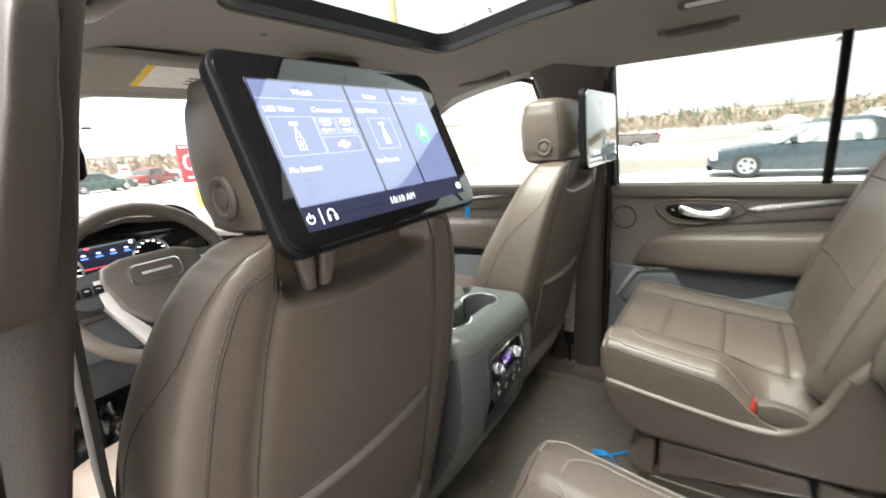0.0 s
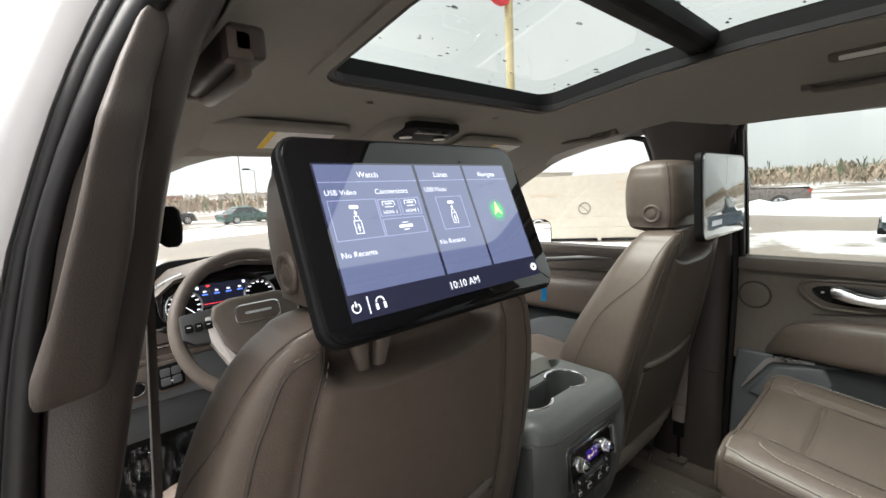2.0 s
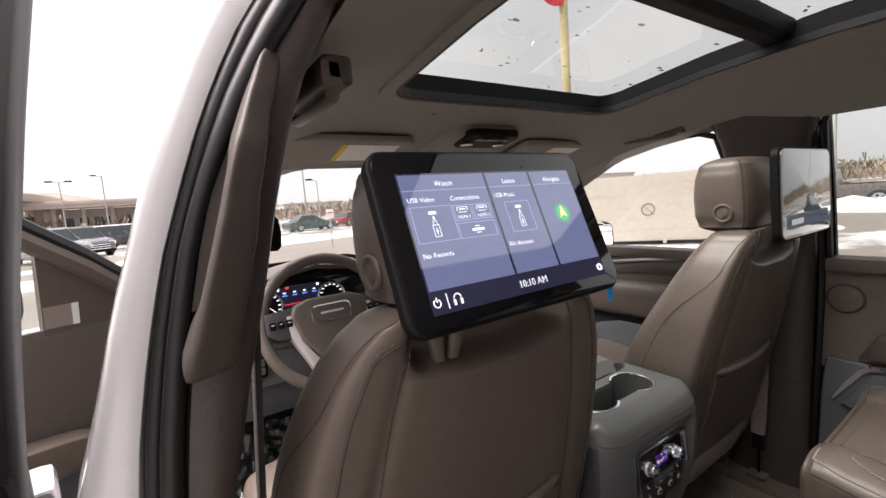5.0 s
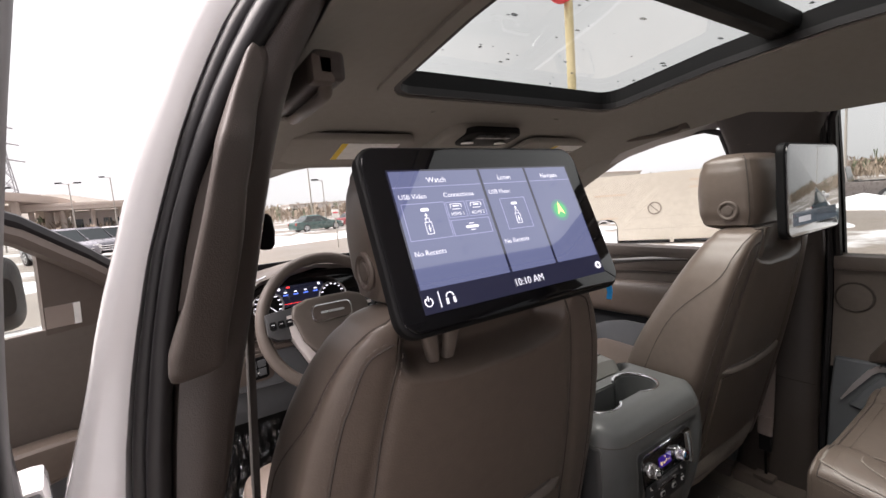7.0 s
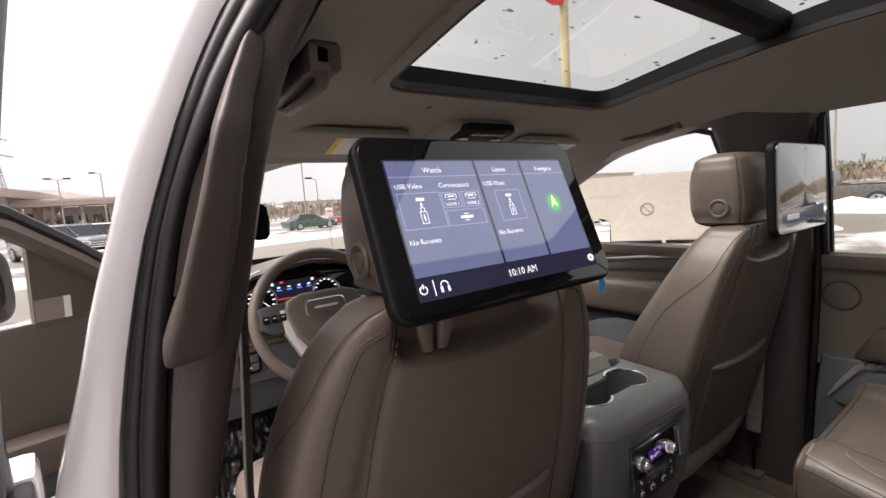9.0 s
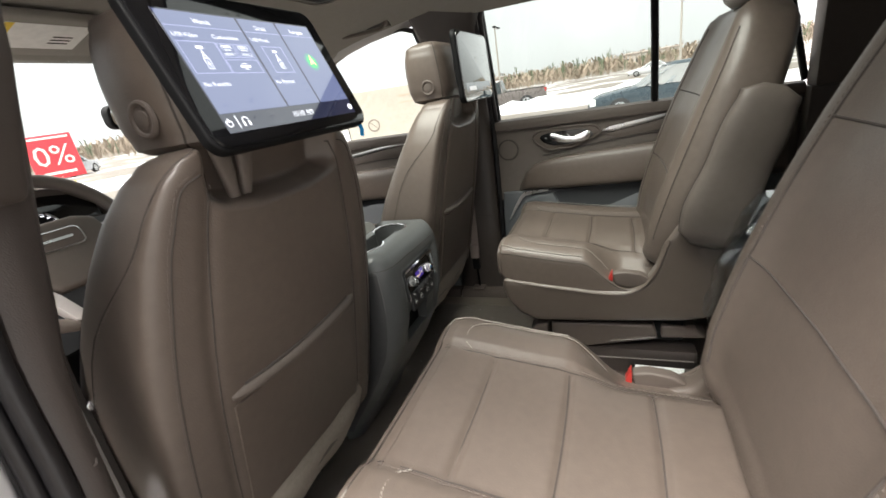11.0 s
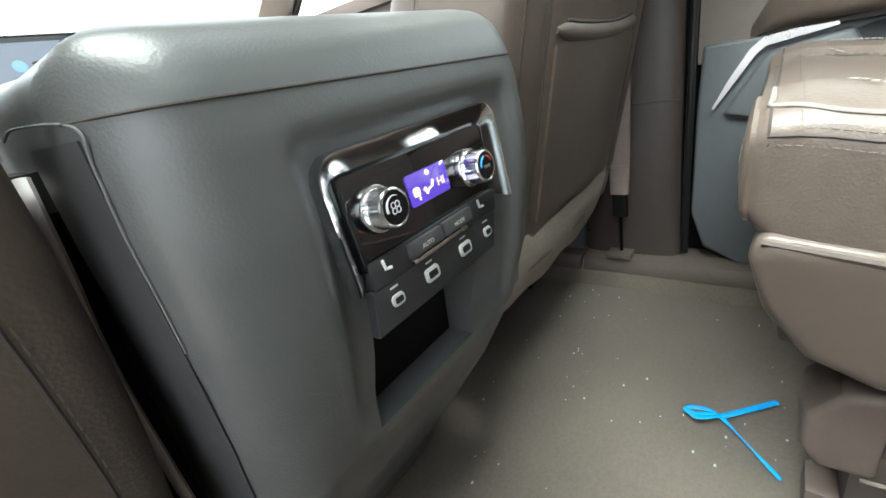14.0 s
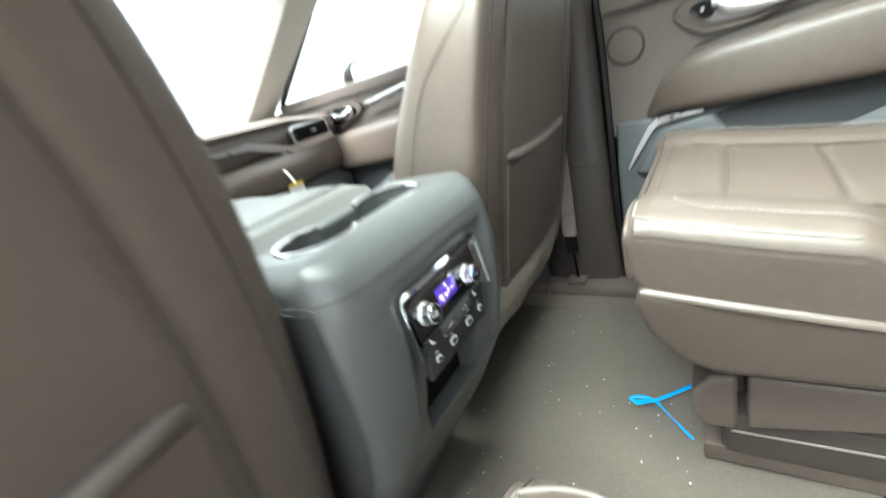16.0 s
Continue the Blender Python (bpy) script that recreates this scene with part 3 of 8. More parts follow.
rd = glow("cluster_red", (1.0, 0.05, 0.05), 0.9)
for k in range(4):
    part("icon", slab(rrect(0.015, 0.0035, 0.0015), lambda u, v, d, k=k: CL(-0.045 + k * 0.030 + u, 0.004 + v, d), 0.003, 0.004), bl, cluster)
    part("icon", slab(rrect(0.009, 0.004, 0.0018), lambda u, v, d, k=k: CL(-0.045 + k * 0.030 + u, 0.012 + v, d), 0.003, 0.004), wh, cluster)
part("icon", slab(rrect(0.010, 0.005, 0.002), lambda u, v, d: CL(-0.035 + u, 0.026 + v, d), 0.003, 0.004), rd, cluster)
part("icon", slab(rrect(0.008, 0.008, 0.002), lambda u, v, d: CL(-0.062 + u, 0.024 + v, d), 0.003, 0.004), wh, cluster)
part("icon", slab(rrect(0.008, 0.008, 0.002), lambda u, v, d: CL(0.058 + u, 0.024 + v, d), 0.003, 0.004), wh, cluster)
part("icon", slab(rrect(0.11, 0.0014, 0.0006), lambda u, v, d: CL(u, -0.022 + v, d), 0.003, 0.004), rd, cluster)
for cxx in (-0.098, 0.096):
    dial = part("dial", torus(CL(cxx, -0.018, 0.006), (0, -1, 0.25), 0.042, 0.003), CHROME_DARK, cluster)
    part("dial_face", disc(CL(cxx, -0.018, 0.0005), (0, -1, 0.25), 0.041, 0.003, 32), BLACK, dial)
    for k in range(13):
        a = radians(225 - k * 22.5)
        part("tick", slab(rrect(0.008, 0.003, 0.001), lambda u, v, d, a=a, cxx=cxx: CL(cxx + 0.034 * math.cos(a) + u, -0.018 + 0.034 * math.sin(a) + v, d), 0.004, 0.005), wh, dial)
    part("needle", slab([(-0.001, -0.004), (0.001, -0.004), (0.022, -0.024), (0.020, -0.026)], lambda u, v, d, cxx=cxx: CL(cxx + u, v - 0.013, d), 0.004, 0.006), wh, dial)
# chrome edge of the gauge hood at its outer side
part("hood_strip", tube(curve_pts([(-0.70, 1.615, 1.395), (-0.655, 1.605, 1.445), (-0.61, 1.575, 1.488), (-0.565, 1.560, 1.508)], 14), 0.0055, 8, flat=0.6), CHROME, dash, "bright strip beside the gauge hood")
# lower driver side: brown lip, pale bezel with lamp knob and switches, dark footwell
part("column_lip", box(-0.76, -0.17, 1.628, 1.70, 1.272, 1.288, 0.006), TRIM_BROWN, dash)
part("knee_panel", loft([[(x, 1.640, 1.165), (x, 1.624, 1.172), (x, 1.622, 1.22), (x, 1.632, 1.271), (x, 1.70, 1.271), (x, 1.70, 1.165)] for x in np.linspace(-0.76, -0.17, 5)]), GREY_DOOR, dash, "grey lower panel beside the column")
FP = lambda u, v, d: Vector((-0.640 + u, 1.624 - d, 1.232 + v + 0.05 * u))
bz = part("switch_bezel", slab(rrect(0.150, 0.082, 0.016, 6), FP, -0.01, 0.004, 0.003), TRIM_BROWN, dash, "pale bezel round the lamp knob and switches")
sb = part("switch_panel", slab(rrect(0.062, 0.066, 0.010), lambda u, v, d: FP(0.030 + u, v, d), 0.003, 0.0065, 0.0015), BLACK, bz, "charcoal switch panel with raised keys")
for i in range(2):
    for j in range(2):
        part("key", slab(rrect(0.022, 0.021, 0.003), lambda u, v, d: FP(0.017 + j * 0.025 + u, 0.013 - i * 0.025 + v, d), 0.006, 0.0105, 0.001), GREY_DOOR, sb)
part("key_mark", slab(rrect(0.005, 0.004, 0.001), lambda u, v, d: FP(0.030 + u, -0.012 + v, d), 0.0105, 0.0110), PAPER, sb)
kn = part("lamp_knob", disc(FP(-0.047, -0.006, 0.002), (0, -1, 0), 0.0155, 0.018, 32, 0.003), BLACK, bz, "lamp knob with a bright ring")
part("knob_ring", torus(FP(-0.047, -0.006, 0.012), (0, -1, 0), 0.0175, 0.0032, 32, 8), CHROME, kn)
st_sw = part("strip_switch", slab(rrect(0.058, 0.013, 0.003), lambda u, v, d: Vector((-0.622 + u, 1.640 - d, 1.313 + v)), -0.004, 0.003, 0.001), BLACK, dash, "slim strip of metal keys")
for k in range(3):
    part("key", slab(rrect(0.016, 0.007, 0.001), lambda u, v, d: Vector((-0.640 + 0.018 * k + u, 1.637 - d, 1.313 + v)), 0.0, 0.003, 0.0006), CHROME, st_sw)
part("panel_edge", tube([(-0.76, 1.650, 1.354), (-0.50, 1.650, 1.356), (-0.17, 1.650, 1.354)], 0.0028, 8), CHROME_DARK, dash, "bright upper edge of the driver's panel")
part("footwell_lining", box(-0.78, -0.16, 1.86, 1.90, FLOOR, 1.06, 0.01), BLACK, dash, "black lining of the footwell")
part("footwell_roof", box(-0.78, -0.16, 1.69, 1.90, 1.045, 1.06, 0.004), BLACK, dash)
# centre stack screen and vents
cs = part("centre_screen", slab(rrect(0.27, 0.16, 0.015), lambda u, v, d: Vector((0.02 + u, 1.60 + 0.2 * v - d, 1.30 + v)), 0.0, 0.02, 0.003), PIANO, dash, "wide centre touch screen, lit")
CSP = lambda u, v, d: Vector((0.02 + u, 1.579 + 0.2 * v - d, 1.30 + v))
part("display", slab(rrect(0.24, 0.135, 0.006), CSP, 0.0, 0.002), glow("stack_screen", (0.04, 0.06, 0.12), 0.2), cs)
ic = (glow("icon_pale", (0.6, 0.7, 0.8), 0.22), glow("icon_teal", (0.10, 0.35, 0.55), 0.18))
for i in range(4):
    for j in range(2):
        part("app_icon", disc(CSP(-0.085 + i * 0.057, 0.03 - j * 0.055, 0.002), (0, -1, 0.2), 0.010, 0.001, 16), ic[(i + j) % 2], cs)
part("hang_tag", slab([(-0.03, -0.022), (0.03, -0.022), (0.03, 0.022), (-0.03, 0.022)], lambda u, v, d: Vector((0.50 + u, 1.615 - d - 0.1 * v, 1.165 + v)), 0, 0.001), PAPER, dash, "white paper tag with a yellow edge on a string")
part("tag_edge", slab([(-0.03, 0.012), (0.03, 0.012), (0.03, 0.022), (-0.03, 0.022)], lambda u, v, d: Vector((0.50 + u, 1.614 - d - 0.1 * v, 1.165 + v)), 0, 0.0012), YELLOW, dash)
part("tag_string", tube([(0.50, 1.613, 1.186), (0.495, 1.618, 1.21), (0.488, 1.625, 1.235)], 0.006, 6, flat=0.3), PAPER, dash)

# steering wheel
SW = Vector((-0.425, 1.47, 1.372))
sw_ax = Vector((0, -0.93, 0.36)).normalized()
su = Vector((0, 0.36, 0.93)).normalized()
WH = lambda u, v, d: SW + Vector((1, 0, 0)) * u + su * v + sw_ax * d
wheel = thing("steering_wheel", (-0.425, 1.55, 1.30), "brown leather steering wheel with metal spokes and badge", "steering wheel")
part("rim", torus(SW, sw_ax, 0.182, 0.0165, 56, 12), LEATHER_SMOOTH, wheel)
hub = part("hub", slab([(-0.102, 0.052), (-0.112, 0.02), (-0.090, -0.05), (-0.05, -0.098), (0.05, -0.098), (0.090, -0.05), (0.112, 0.02), (0.102, 0.052), (0.06, 0.066), (-0.06, 0.066)], WH, -0.02, 0.03, 0.012, 3), LEATHER_SMOOTH, wheel)
for sg in (-1, 1):
    sp = part("spoke", slab([(sg * 0.098, 0.050), (sg * 0.174, 0.044), (sg * 0.174, -0.014), (sg * 0.150, -0.030), (sg * 0.10, -0.034)], WH, -0.012, 0.024, 0.006), SWITCH, wheel, "black spoke with thumb buttons")
    for i in range(3):
        part("button", slab(rrect(0.017, 0.020, 0.004), lambda u, v, d, i=i, sg=sg: WH(sg * (0.116 + 0.021 * i) + u, 0.010 + v, d), 0.018, 0.028, 0.002), BLACK, sp)
        part("button_sign", slab(rrect(0.008, 0.0025, 0.001), lambda u, v, d, i=i, sg=sg: WH(sg * (0.116 + 0.021 * i) + u, 0.012 + v, d), 0.028, 0.0288), SOCK_INK, sp)
    part("metal_spoke", slab([(sg * 0.105, 0.03), (sg * 0.122, 0.03), (sg * 0.118, -0.03), (sg * 0.085, -0.10), (sg * 0.058, -0.168), (sg * 0.025, -0.173), (sg * 0.055, -0.10), (sg * 0.09, -0.045)], WH, -0.010, 0.026, 0.005), SILVER, wheel, "satin metal lower spoke")
    part("stalk", tube([WH(sg * 0.06, 0.01, -0.05), WH(sg * 0.20, 0.03, -0.05)], 0.008, 8), BLACK, wheel)
bd = part("badge", slab(rrect(0.115, 0.050, 0.016), lambda u, v, d: WH(u, 0.018 + v, d), 0.028, 0.034, 0.003), CHROME, hub, "chrome-edged badge")
part("badge_field", slab(rrect(0.105, 0.041, 0.013), lambda u, v, d: WH(u, 0.018 + v, d), 0.033, 0.036), TRIM_BROWN, bd)
part("badge_bar", slab(rrect(0.066, 0.006, 0.002), lambda u, v, d: WH(u, 0.018 + v, d), 0.036, 0.0375), CHROME_DARK, bd)
part("column", disc(WH(0, -0.01, -0.16), sw_ax, 0.05, 0.15, 24), BLACK, wheel)


# ---- seats of the front row ----
def front_seat(cx):
    st = thing("front_seat", (cx, 1.0, FLOOR), "brown leather front seat seen from behind, with map pocket", "car seat", "front seats")
    keys = [(1.565, 0.105, 0.035), (1.558, 0.143, 0.046), (1.54, 0.175, 0.053), (1.51, 0.200, 0.060), (1.46, 0.225, 0.069), (1.38, 0.249, 0.083), (1.28, 0.264, 0.100), (1.15, 0.270, 0.113), (1.02, 0.266, 0.117), (0.93, 0.256, 0.095), (0.88, 0.245, 0.085)]
    table = spline(keys, 200)
    SQ = 14.0                            # how square the padding is in plan
    rear = lambda z: 0.700 + (1.54 - z) * 0.225
    ease = lambda a, e, v: (lambda q: q * q * (3 - 2 * q))(min(1.0, max(0.0, (v - a) / (e - a))))

    def skin(z, ang):
        """A place on the backrest's padding: height and direction round it (270 degrees is the rear)."""
        hw = float(np.interp(-z, -table[:, 0], table[:, 1]))
        hd = float(np.interp(-z, -table[:, 0], table[:, 2]))
        c, s2 = math.cos(radians(ang)), math.sin(radians(ang))
        q = SQ if s2 < 0 else 4.5
        x = hw * math.copysign(abs(c) ** (2 / q), c)
        y = hd * math.copysign(abs(s2) ** (2 / q), s2)
        yy = rear(z) + hd + y
        if y < 0:
            yy -= 0.012 * (1 - (x / hw) ** 2)
            # scoop under the headrest, deepest at its foot
            foot = 1.462 + 0.016 * (abs(x) / 0.12) ** 2
            yy += 0.050 * ease(foot, foot + 0.034, z) * ease(0.142, 0.106, abs(x)) * ease(0, -0.6 * hd, y)
            # padding pinched along the two sewn lines of the back
            xa = float(np.interp(z, (0.9, 1.25, 1.354, 1.447, 1.528), (0.185, 0.183, 0.172, 0.152, 0.133)))
            yy += 0.004 * math.exp(-((abs(x) - xa) / 0.012) ** 2) * ease(1.545, 1.525, z)
        return Vector((cx + x, yy, z))

    def skin_x(x, z):
        """The same place, told by its distance from the middle."""
        hw = float(np.interp(-z, -table[:, 0], table[:, 1]))
        q = min(0.999, abs(x) / hw) ** (SQ / 2)
        return skin(z, 270 + math.copysign(math.degrees(math.asin(q)), x))
    # directions spaced evenly along the outline
    dense = [i * 0.1 for i in range(3600)]
    ol = [Vector(skin(1.25, a)) for a in dense]
    run = [0.0]
    for p0, p1 in zip(ol, ol[1:] + ol[:1]):
        run.append(run[-1] + (p1 - p0).length)
    angs = [float(np.interp(run[-1] * k / 240, run, dense + [360.0])) for k in range(240)]
    levels = list(np.linspace(1.565, 1.445, 60)) + list(np.linspace(1.44, 0.88, 34))
    back = part("backrest", loft([[skin(z, a) for a in angs] for z in levels]), LEATHER, st, "brown leather backrest, scooped out under the headrest", 24)
    # sewn lines: two down the back, one round each rear corner, one along each flank
    b = None
    for sg in (-1, 1):
        inner_line = [skin_x(sg * x, z) for z, x in spline([(1.532, 0.131), (1.447, 0.152), (1.354, 0.166), (1.25, 0.177), (1.1, 0.181), (0.96, 0.178)], 36)]
        corner = [(0.128, 1.531), (0.145, 1.530), (0.163, 1.524), (0.174, 1.515), (0.183, 1.498), (0.192, 1.474), (0.202, 1.448), (0.216, 1.385), (0.232, 1.28), (0.240, 1.15), (0.240, 1.02), (0.232, 0.94)]
        corner_line = [skin_x(sg * x, z) for x, z in corner]
        flank = [(1.560, 222), (1.556, 208), (1.548, 197), (1.53, 188), (1.50, 184), (1.45, 181), (1.35, 179), (1.2, 178), (1.05, 177), (0.95, 177)]
        flank_line = [skin(z, a if sg < 0 else 540 - a) for z, a in flank]
        for line, r in ((inner_line, 0.0014), (curve_pts(corner_line, 40), 0.0013), (curve_pts(flank_line, 36), 0.0011)):
            part("seam", tube(line, r, 6), SEAM, back)
        b = stitches([p + Vector((-sg * 0.0055, -0.0008, 0)) for p in inner_line[1:]], 0.0055, 0.004, 0.0006, b)
        b = stitches([p + Vector((sg * 0.003, -0.0010, 0.005)) for p in curve_pts(corner_line, 44)], 0.0055, 0.004, 0.0006, b)
        b = stitches([p + Vector((sg * 0.0008, -0.005, 0.0005)) for p in curve_pts(flank_line, 40)[5:]], 0.0055, 0.004, 0.0005, b)
    tagged(part("stitching", b, STITCH, back), kind="stuff")
    # map pocket: a bulging lip across the back, and the panel below
    lip = []
    for x in np.linspace(-0.165, 0.165, 15):
        z = 1.200 + 0.010 * (x / 0.165) ** 2 - 0.004
        lip.append((cx + x, rear(z) - 0.006 - 0.008 * (1 - (x / 0.165) ** 2), z))
    pk = part("map_pocket", tube(lip, [0.004] + [0.0105] * 13 + [0.004], 10), LEATHER_SMOOTH, st, "leather map pocket with a rolled lip")
    part("pocket_gap", tube([(p[0], p[1] - 0.002, p[2] + 0.0115) for p in lip[1:-1]], 0.003, 6), SEAM, pk)
    rows = []
    b = bm_new()
    for z in np.linspace(0.965, 1.190, 8):
        rows.append([(cx + x, rear(z) - 0.010 - 0.010 * (1 - (x / 0.17) ** 2), z) for x in np.linspace(-0.165, 0.165, 13)] + [(cx + x, rear(z) + 0.02, z) for x in (0.165, 0, -0.165)])
    loft(rows, b)
    part("pocket_panel", b, LEATHER, pk)
    # felt apron at the foot of the back
    b = bm_new()
    rows = []
    for z, dy in ((0.955, -0.010), (0.92, -0.016), (0.87, -0.010), (0.81, 0.015), (0.775, 0.06)):
        rows.append([(cx + x, rear(z) + dy + 0.03 * (abs(x) / 0.25) ** 4, z + 0.004 * math.sin(x * 40)) for x in np.linspace(-0.25, 0.25, 21)] + [(cx + x, rear(z) + 0.14, z) for x in (0.22, -0.22)])
    loft(rows, b)
    part("apron", b, FELT, st, "beige felt apron closing the seat's back below")
    # cushion and its plinth
    rings = []
    for y, hw, z0, z1 in spline([(0.90, 0.235, 0.88, 1.00), (0.94, 0.255, 0.86, 1.03), (1.05, 0.262, 0.86, 1.045), (1.2, 0.262, 0.87, 1.06), (1.32, 0.258, 0.89, 1.07), (1.40, 0.25, 0.91, 1.065), (1.44, 0.235, 0.94, 1.04)], 18):
        rings.append([(cx + x, y, (z0 + z1) / 2 + zz) for x, zz in superring(hw, (z1 - z0) / 2, 4.5, 40)])
    part("seat", loft(rings), LEATHER, st)
    part("plinth", box(cx - 0.25, cx + 0.25, 0.98, 1.40, 0.74, 0.90, 0.02), BLACK, st)
    for sx in (-0.19, 0.19):
        part("rail", box(cx + sx - 0.02, cx + sx + 0.02, 1.03, 1.45, FLOOR + 0.005, 0.75, 0.006), BLACK, st)
    # headrest on two posts
    rings = []
    for z, hw, y0, y1 in spline([(1.553, 0.095, 0.745, 0.815), (1.560, 0.122, 0.722, 0.832), (1.58, 0.134, 0.708, 0.846), (1.62, 0.140, 0.704, 0.852), (1.67, 0.139, 0.708, 0.852), (1.705, 0.132, 0.716, 0.846), (1.728, 0.116, 0.730, 0.832), (1.736, 0.090, 0.75, 0.81)], 26):
        rings.append([(cx + x, (y0 + y1) / 2 + y, z) for x, y in superring(hw, (y1 - y0) / 2, 4.2)])
    hr = part("headrest", loft(rings), LEATHER, st, "padded brown leather headrest with a release button")
    for k in (28, 44):
        part("seam", tube([rings[i][k] for i in range(1, 25)], 0.0015, 6), SEAM, hr)
        part("stitching", stitches([Vector(rings[i][k + (1 if k < 36 else -1)]) + Vector((0, -0.0006, 0)) for i in range(2, 24)], 0.005, 0.003, 0.0008), STITCH, hr)
    bx = cx - 0.1385
    bt = part("button", disc((bx + 0.008, 0.765, 1.602), (-1, 0, 0), 0.0215, 0.0105, 28, 0.002), TRIM_BROWN, hr, "round release button")
    part("button_ring", torus((bx - 0.002, 0.765, 1.602), (1, 0, 0), 0.0195, 0.004, 28, 8), TRIM_BROWN, bt)
    part("button_cap", disc((bx - 0.001, 0.765, 1.602), (-1, 0, 0), 0.011, 0.0035, 20, 0.0015), TRIM_BROWN, bt)
    for sx in (-0.065, 0.065):
        part("post", tube([(cx + sx, 0.785, 1.47), (cx + sx, 0.778, 1.57)], 0.007, 10), BLACK, hr)
    return st


driver = front_seat(-0.455)
passenger = copy_thing(driver, pose(0.472, 1.008, FLOOR))
# side release of the driver's seat: lever in metal beside the cushion
part("side_lever", tube(curve_pts([(-0.735, 0.97, 1.06), (-0.745, 0.93, 1.05), (-0.75, 0.89, 1.03)], 8), 0.012, 8, flat=0.5), CHROME_DARK, driver)


# ---- rear screens on the headrests ----


def rear_screen(c, lit, tilt):
    c = Vector(c)
    SC_U = Vector((0, math.sin(radians(tilt)), math.cos(radians(tilt))))
    SC_N = Vector((0, -math.cos(radians(tilt)), math.sin(radians(tilt))))
    P = lambda u, v, d: c + Vector((u, 0, 0)) + SC_U * v + SC_N * d
    label = "tilted black touch screen showing a lilac media menu" if lit else "tilted black touch screen reflecting the sky, nearly dark"
    sc = thing("rear_screen", c, label, "screen", "screens behind the headrests")
    body = part("housing", slab(rrect(0.325, 0.201, 0.022, 6), P, -0.016, 0.0, 0.004, 3), BLACK, sc)
    part("edge", slab(rrect(0.318, 0.194, 0.020, 6), P, -0.006, 0.0022, 0.0012), PIANO, body)
    part("cover_glass", slab(rrect(0.3155, 0.1915, 0.019, 6), P, 0.0, 0.003, 0.0008), SCREEN_GLASS if lit else FILM_GLASS, sc, "glossy black cover glass")
    part("back_shell", loft([[P(x, y - 0.01, -0.016) for x, y in superring(0.13, 0.075, 4)], [P(x, y - 0.01, -0.034) for x, y in superring(0.11, 0.06, 4)], [P(x, y - 0.02, -0.05) for x, y in superring(0.06, 0.045, 4)]]), BLACK, sc)
    for sx in (-0.092, -0.052):
        part("bracket", loft([[Vector((c.x + sx + x + 0.012 * k * (1 if sx < -0.07 else -0.6), 0.716 + y + 0.012 * k, 1.548 - 0.06 * k)) for x, y in superring(0.014 - 0.007 * k, 0.007, 3, 16)] for k in (-0.2, 0.3, 0.7, 1.0)]), LEATHER_SMOOTH, sc, "grey-brown tapered bracket")
    if not lit:
        DM = glow("dim_screen", (0.05, 0.06, 0.08), 0.35)
        part("menu_panel", slab(rrect(0.27, 0.03, 0.002), lambda u, v, d: P(u, -0.06 + v, d), 0.003, 0.0034), DM, sc)
        part("pale_label", slab(rrect(0.07, 0.012, 0.002), lambda u, v, d: P(-0.07 + u, -0.062 + v, d), 0.0034, 0.0038), glow("dim_label", (0.5, 0.5, 0.5), 0.5), sc)
        return sc
    LIL = glow("lilac_panel", (0.125, 0.148, 0.27), 0.66)
    INK = glow("menu_white", (0.80, 0.82, 0.90), 0.80)
    LINE = glow("menu_line", (0.26, 0.28, 0.45), 0.9)
    DIM = glow("menu_dark", (0.012, 0.014, 0.035), 0.7)
    W, T, B = 0.2650, 0.0690, -0.0570
    # positions across the menu, as shares of its width
    part("menu_field", slab([(-W / 2 - 0.002, B - 0.024), (W / 2 + 0.002, B - 0.024), (W / 2 + 0.002, T + 0.002), (-W / 2 - 0.002, T + 0.002)], P, 0.003, 0.0033), DIM, sc, "dark backdrop of the menu")
    X = lambda s: -W / 2 + W * s
    cols = ((0.0, 0.431), (0.446, 0.707), (0.722, 1.0))
    for a, e in cols:
        pn = part("menu_panel", slab([(X(a), B), (X(e), B), (X(e), T), (X(a), T)], P, 0.0033, 0.0036), LIL, sc, "lilac menu panel")
        part("rule", slab([(X(a), T - 0.0186), (X(e), T - 0.0186), (X(e), T - 0.0180), (X(a), T - 0.0180)], P, 0.0036, 0.0038), LINE, pn)
    words = (("Watch", 0.2075, 0.0550, 0.0100, "CENTER"), ("Listen", 0.572, 0.0545, 0.0100, "CENTER"), ("Navigate", 0.862, 0.0545, 0.0097, "CENTER"),
             ("USB Video", 0.0136, 0.0372, 0.0085, "LEFT"), ("Connections", 0.217, 0.0368, 0.0089, "LEFT"), ("USB Music", 0.457, 0.0370, 0.0085, "LEFT"),
             ("No Recents", 0.014, -0.0240, 0.0087, "LEFT"), ("No Recents", 0.455, -0.0243, 0.0087, "LEFT"), ("10:10 AM", 0.518, -0.0735, 0.0128, "CENTER"),
             ("HDMI 1", 0.263, 0.0150, 0.0060, "CENTER"), ("HDMI 2", 0.367, 0.0150, 0.0060, "CENTER"))
    for s, x, v0, size, al in words:
        part("word", letters(s, size * 0.9, lambda u, v, d, x=x, v0=v0: P(X(x) + u, v0 + v, 0.0038 + d), align=al), INK, sc)
    def outline(a, e, t, bt, parent):
        b = None
        for q in (((a, t), (e, t - 0.0006)), ((a, bt + 0.0006), (e, bt)), ((a, t), (a + 0.0006, bt)), ((e - 0.0006, t), (e, bt))):
            (x0, y0), (x1, y1) = q
            b = slab([(x0, y1), (x1, y1), (x1, y0), (x0, y0)], P, 0.0036, 0.0039, bm=b)
        part("frame_line", b, LINE, parent)
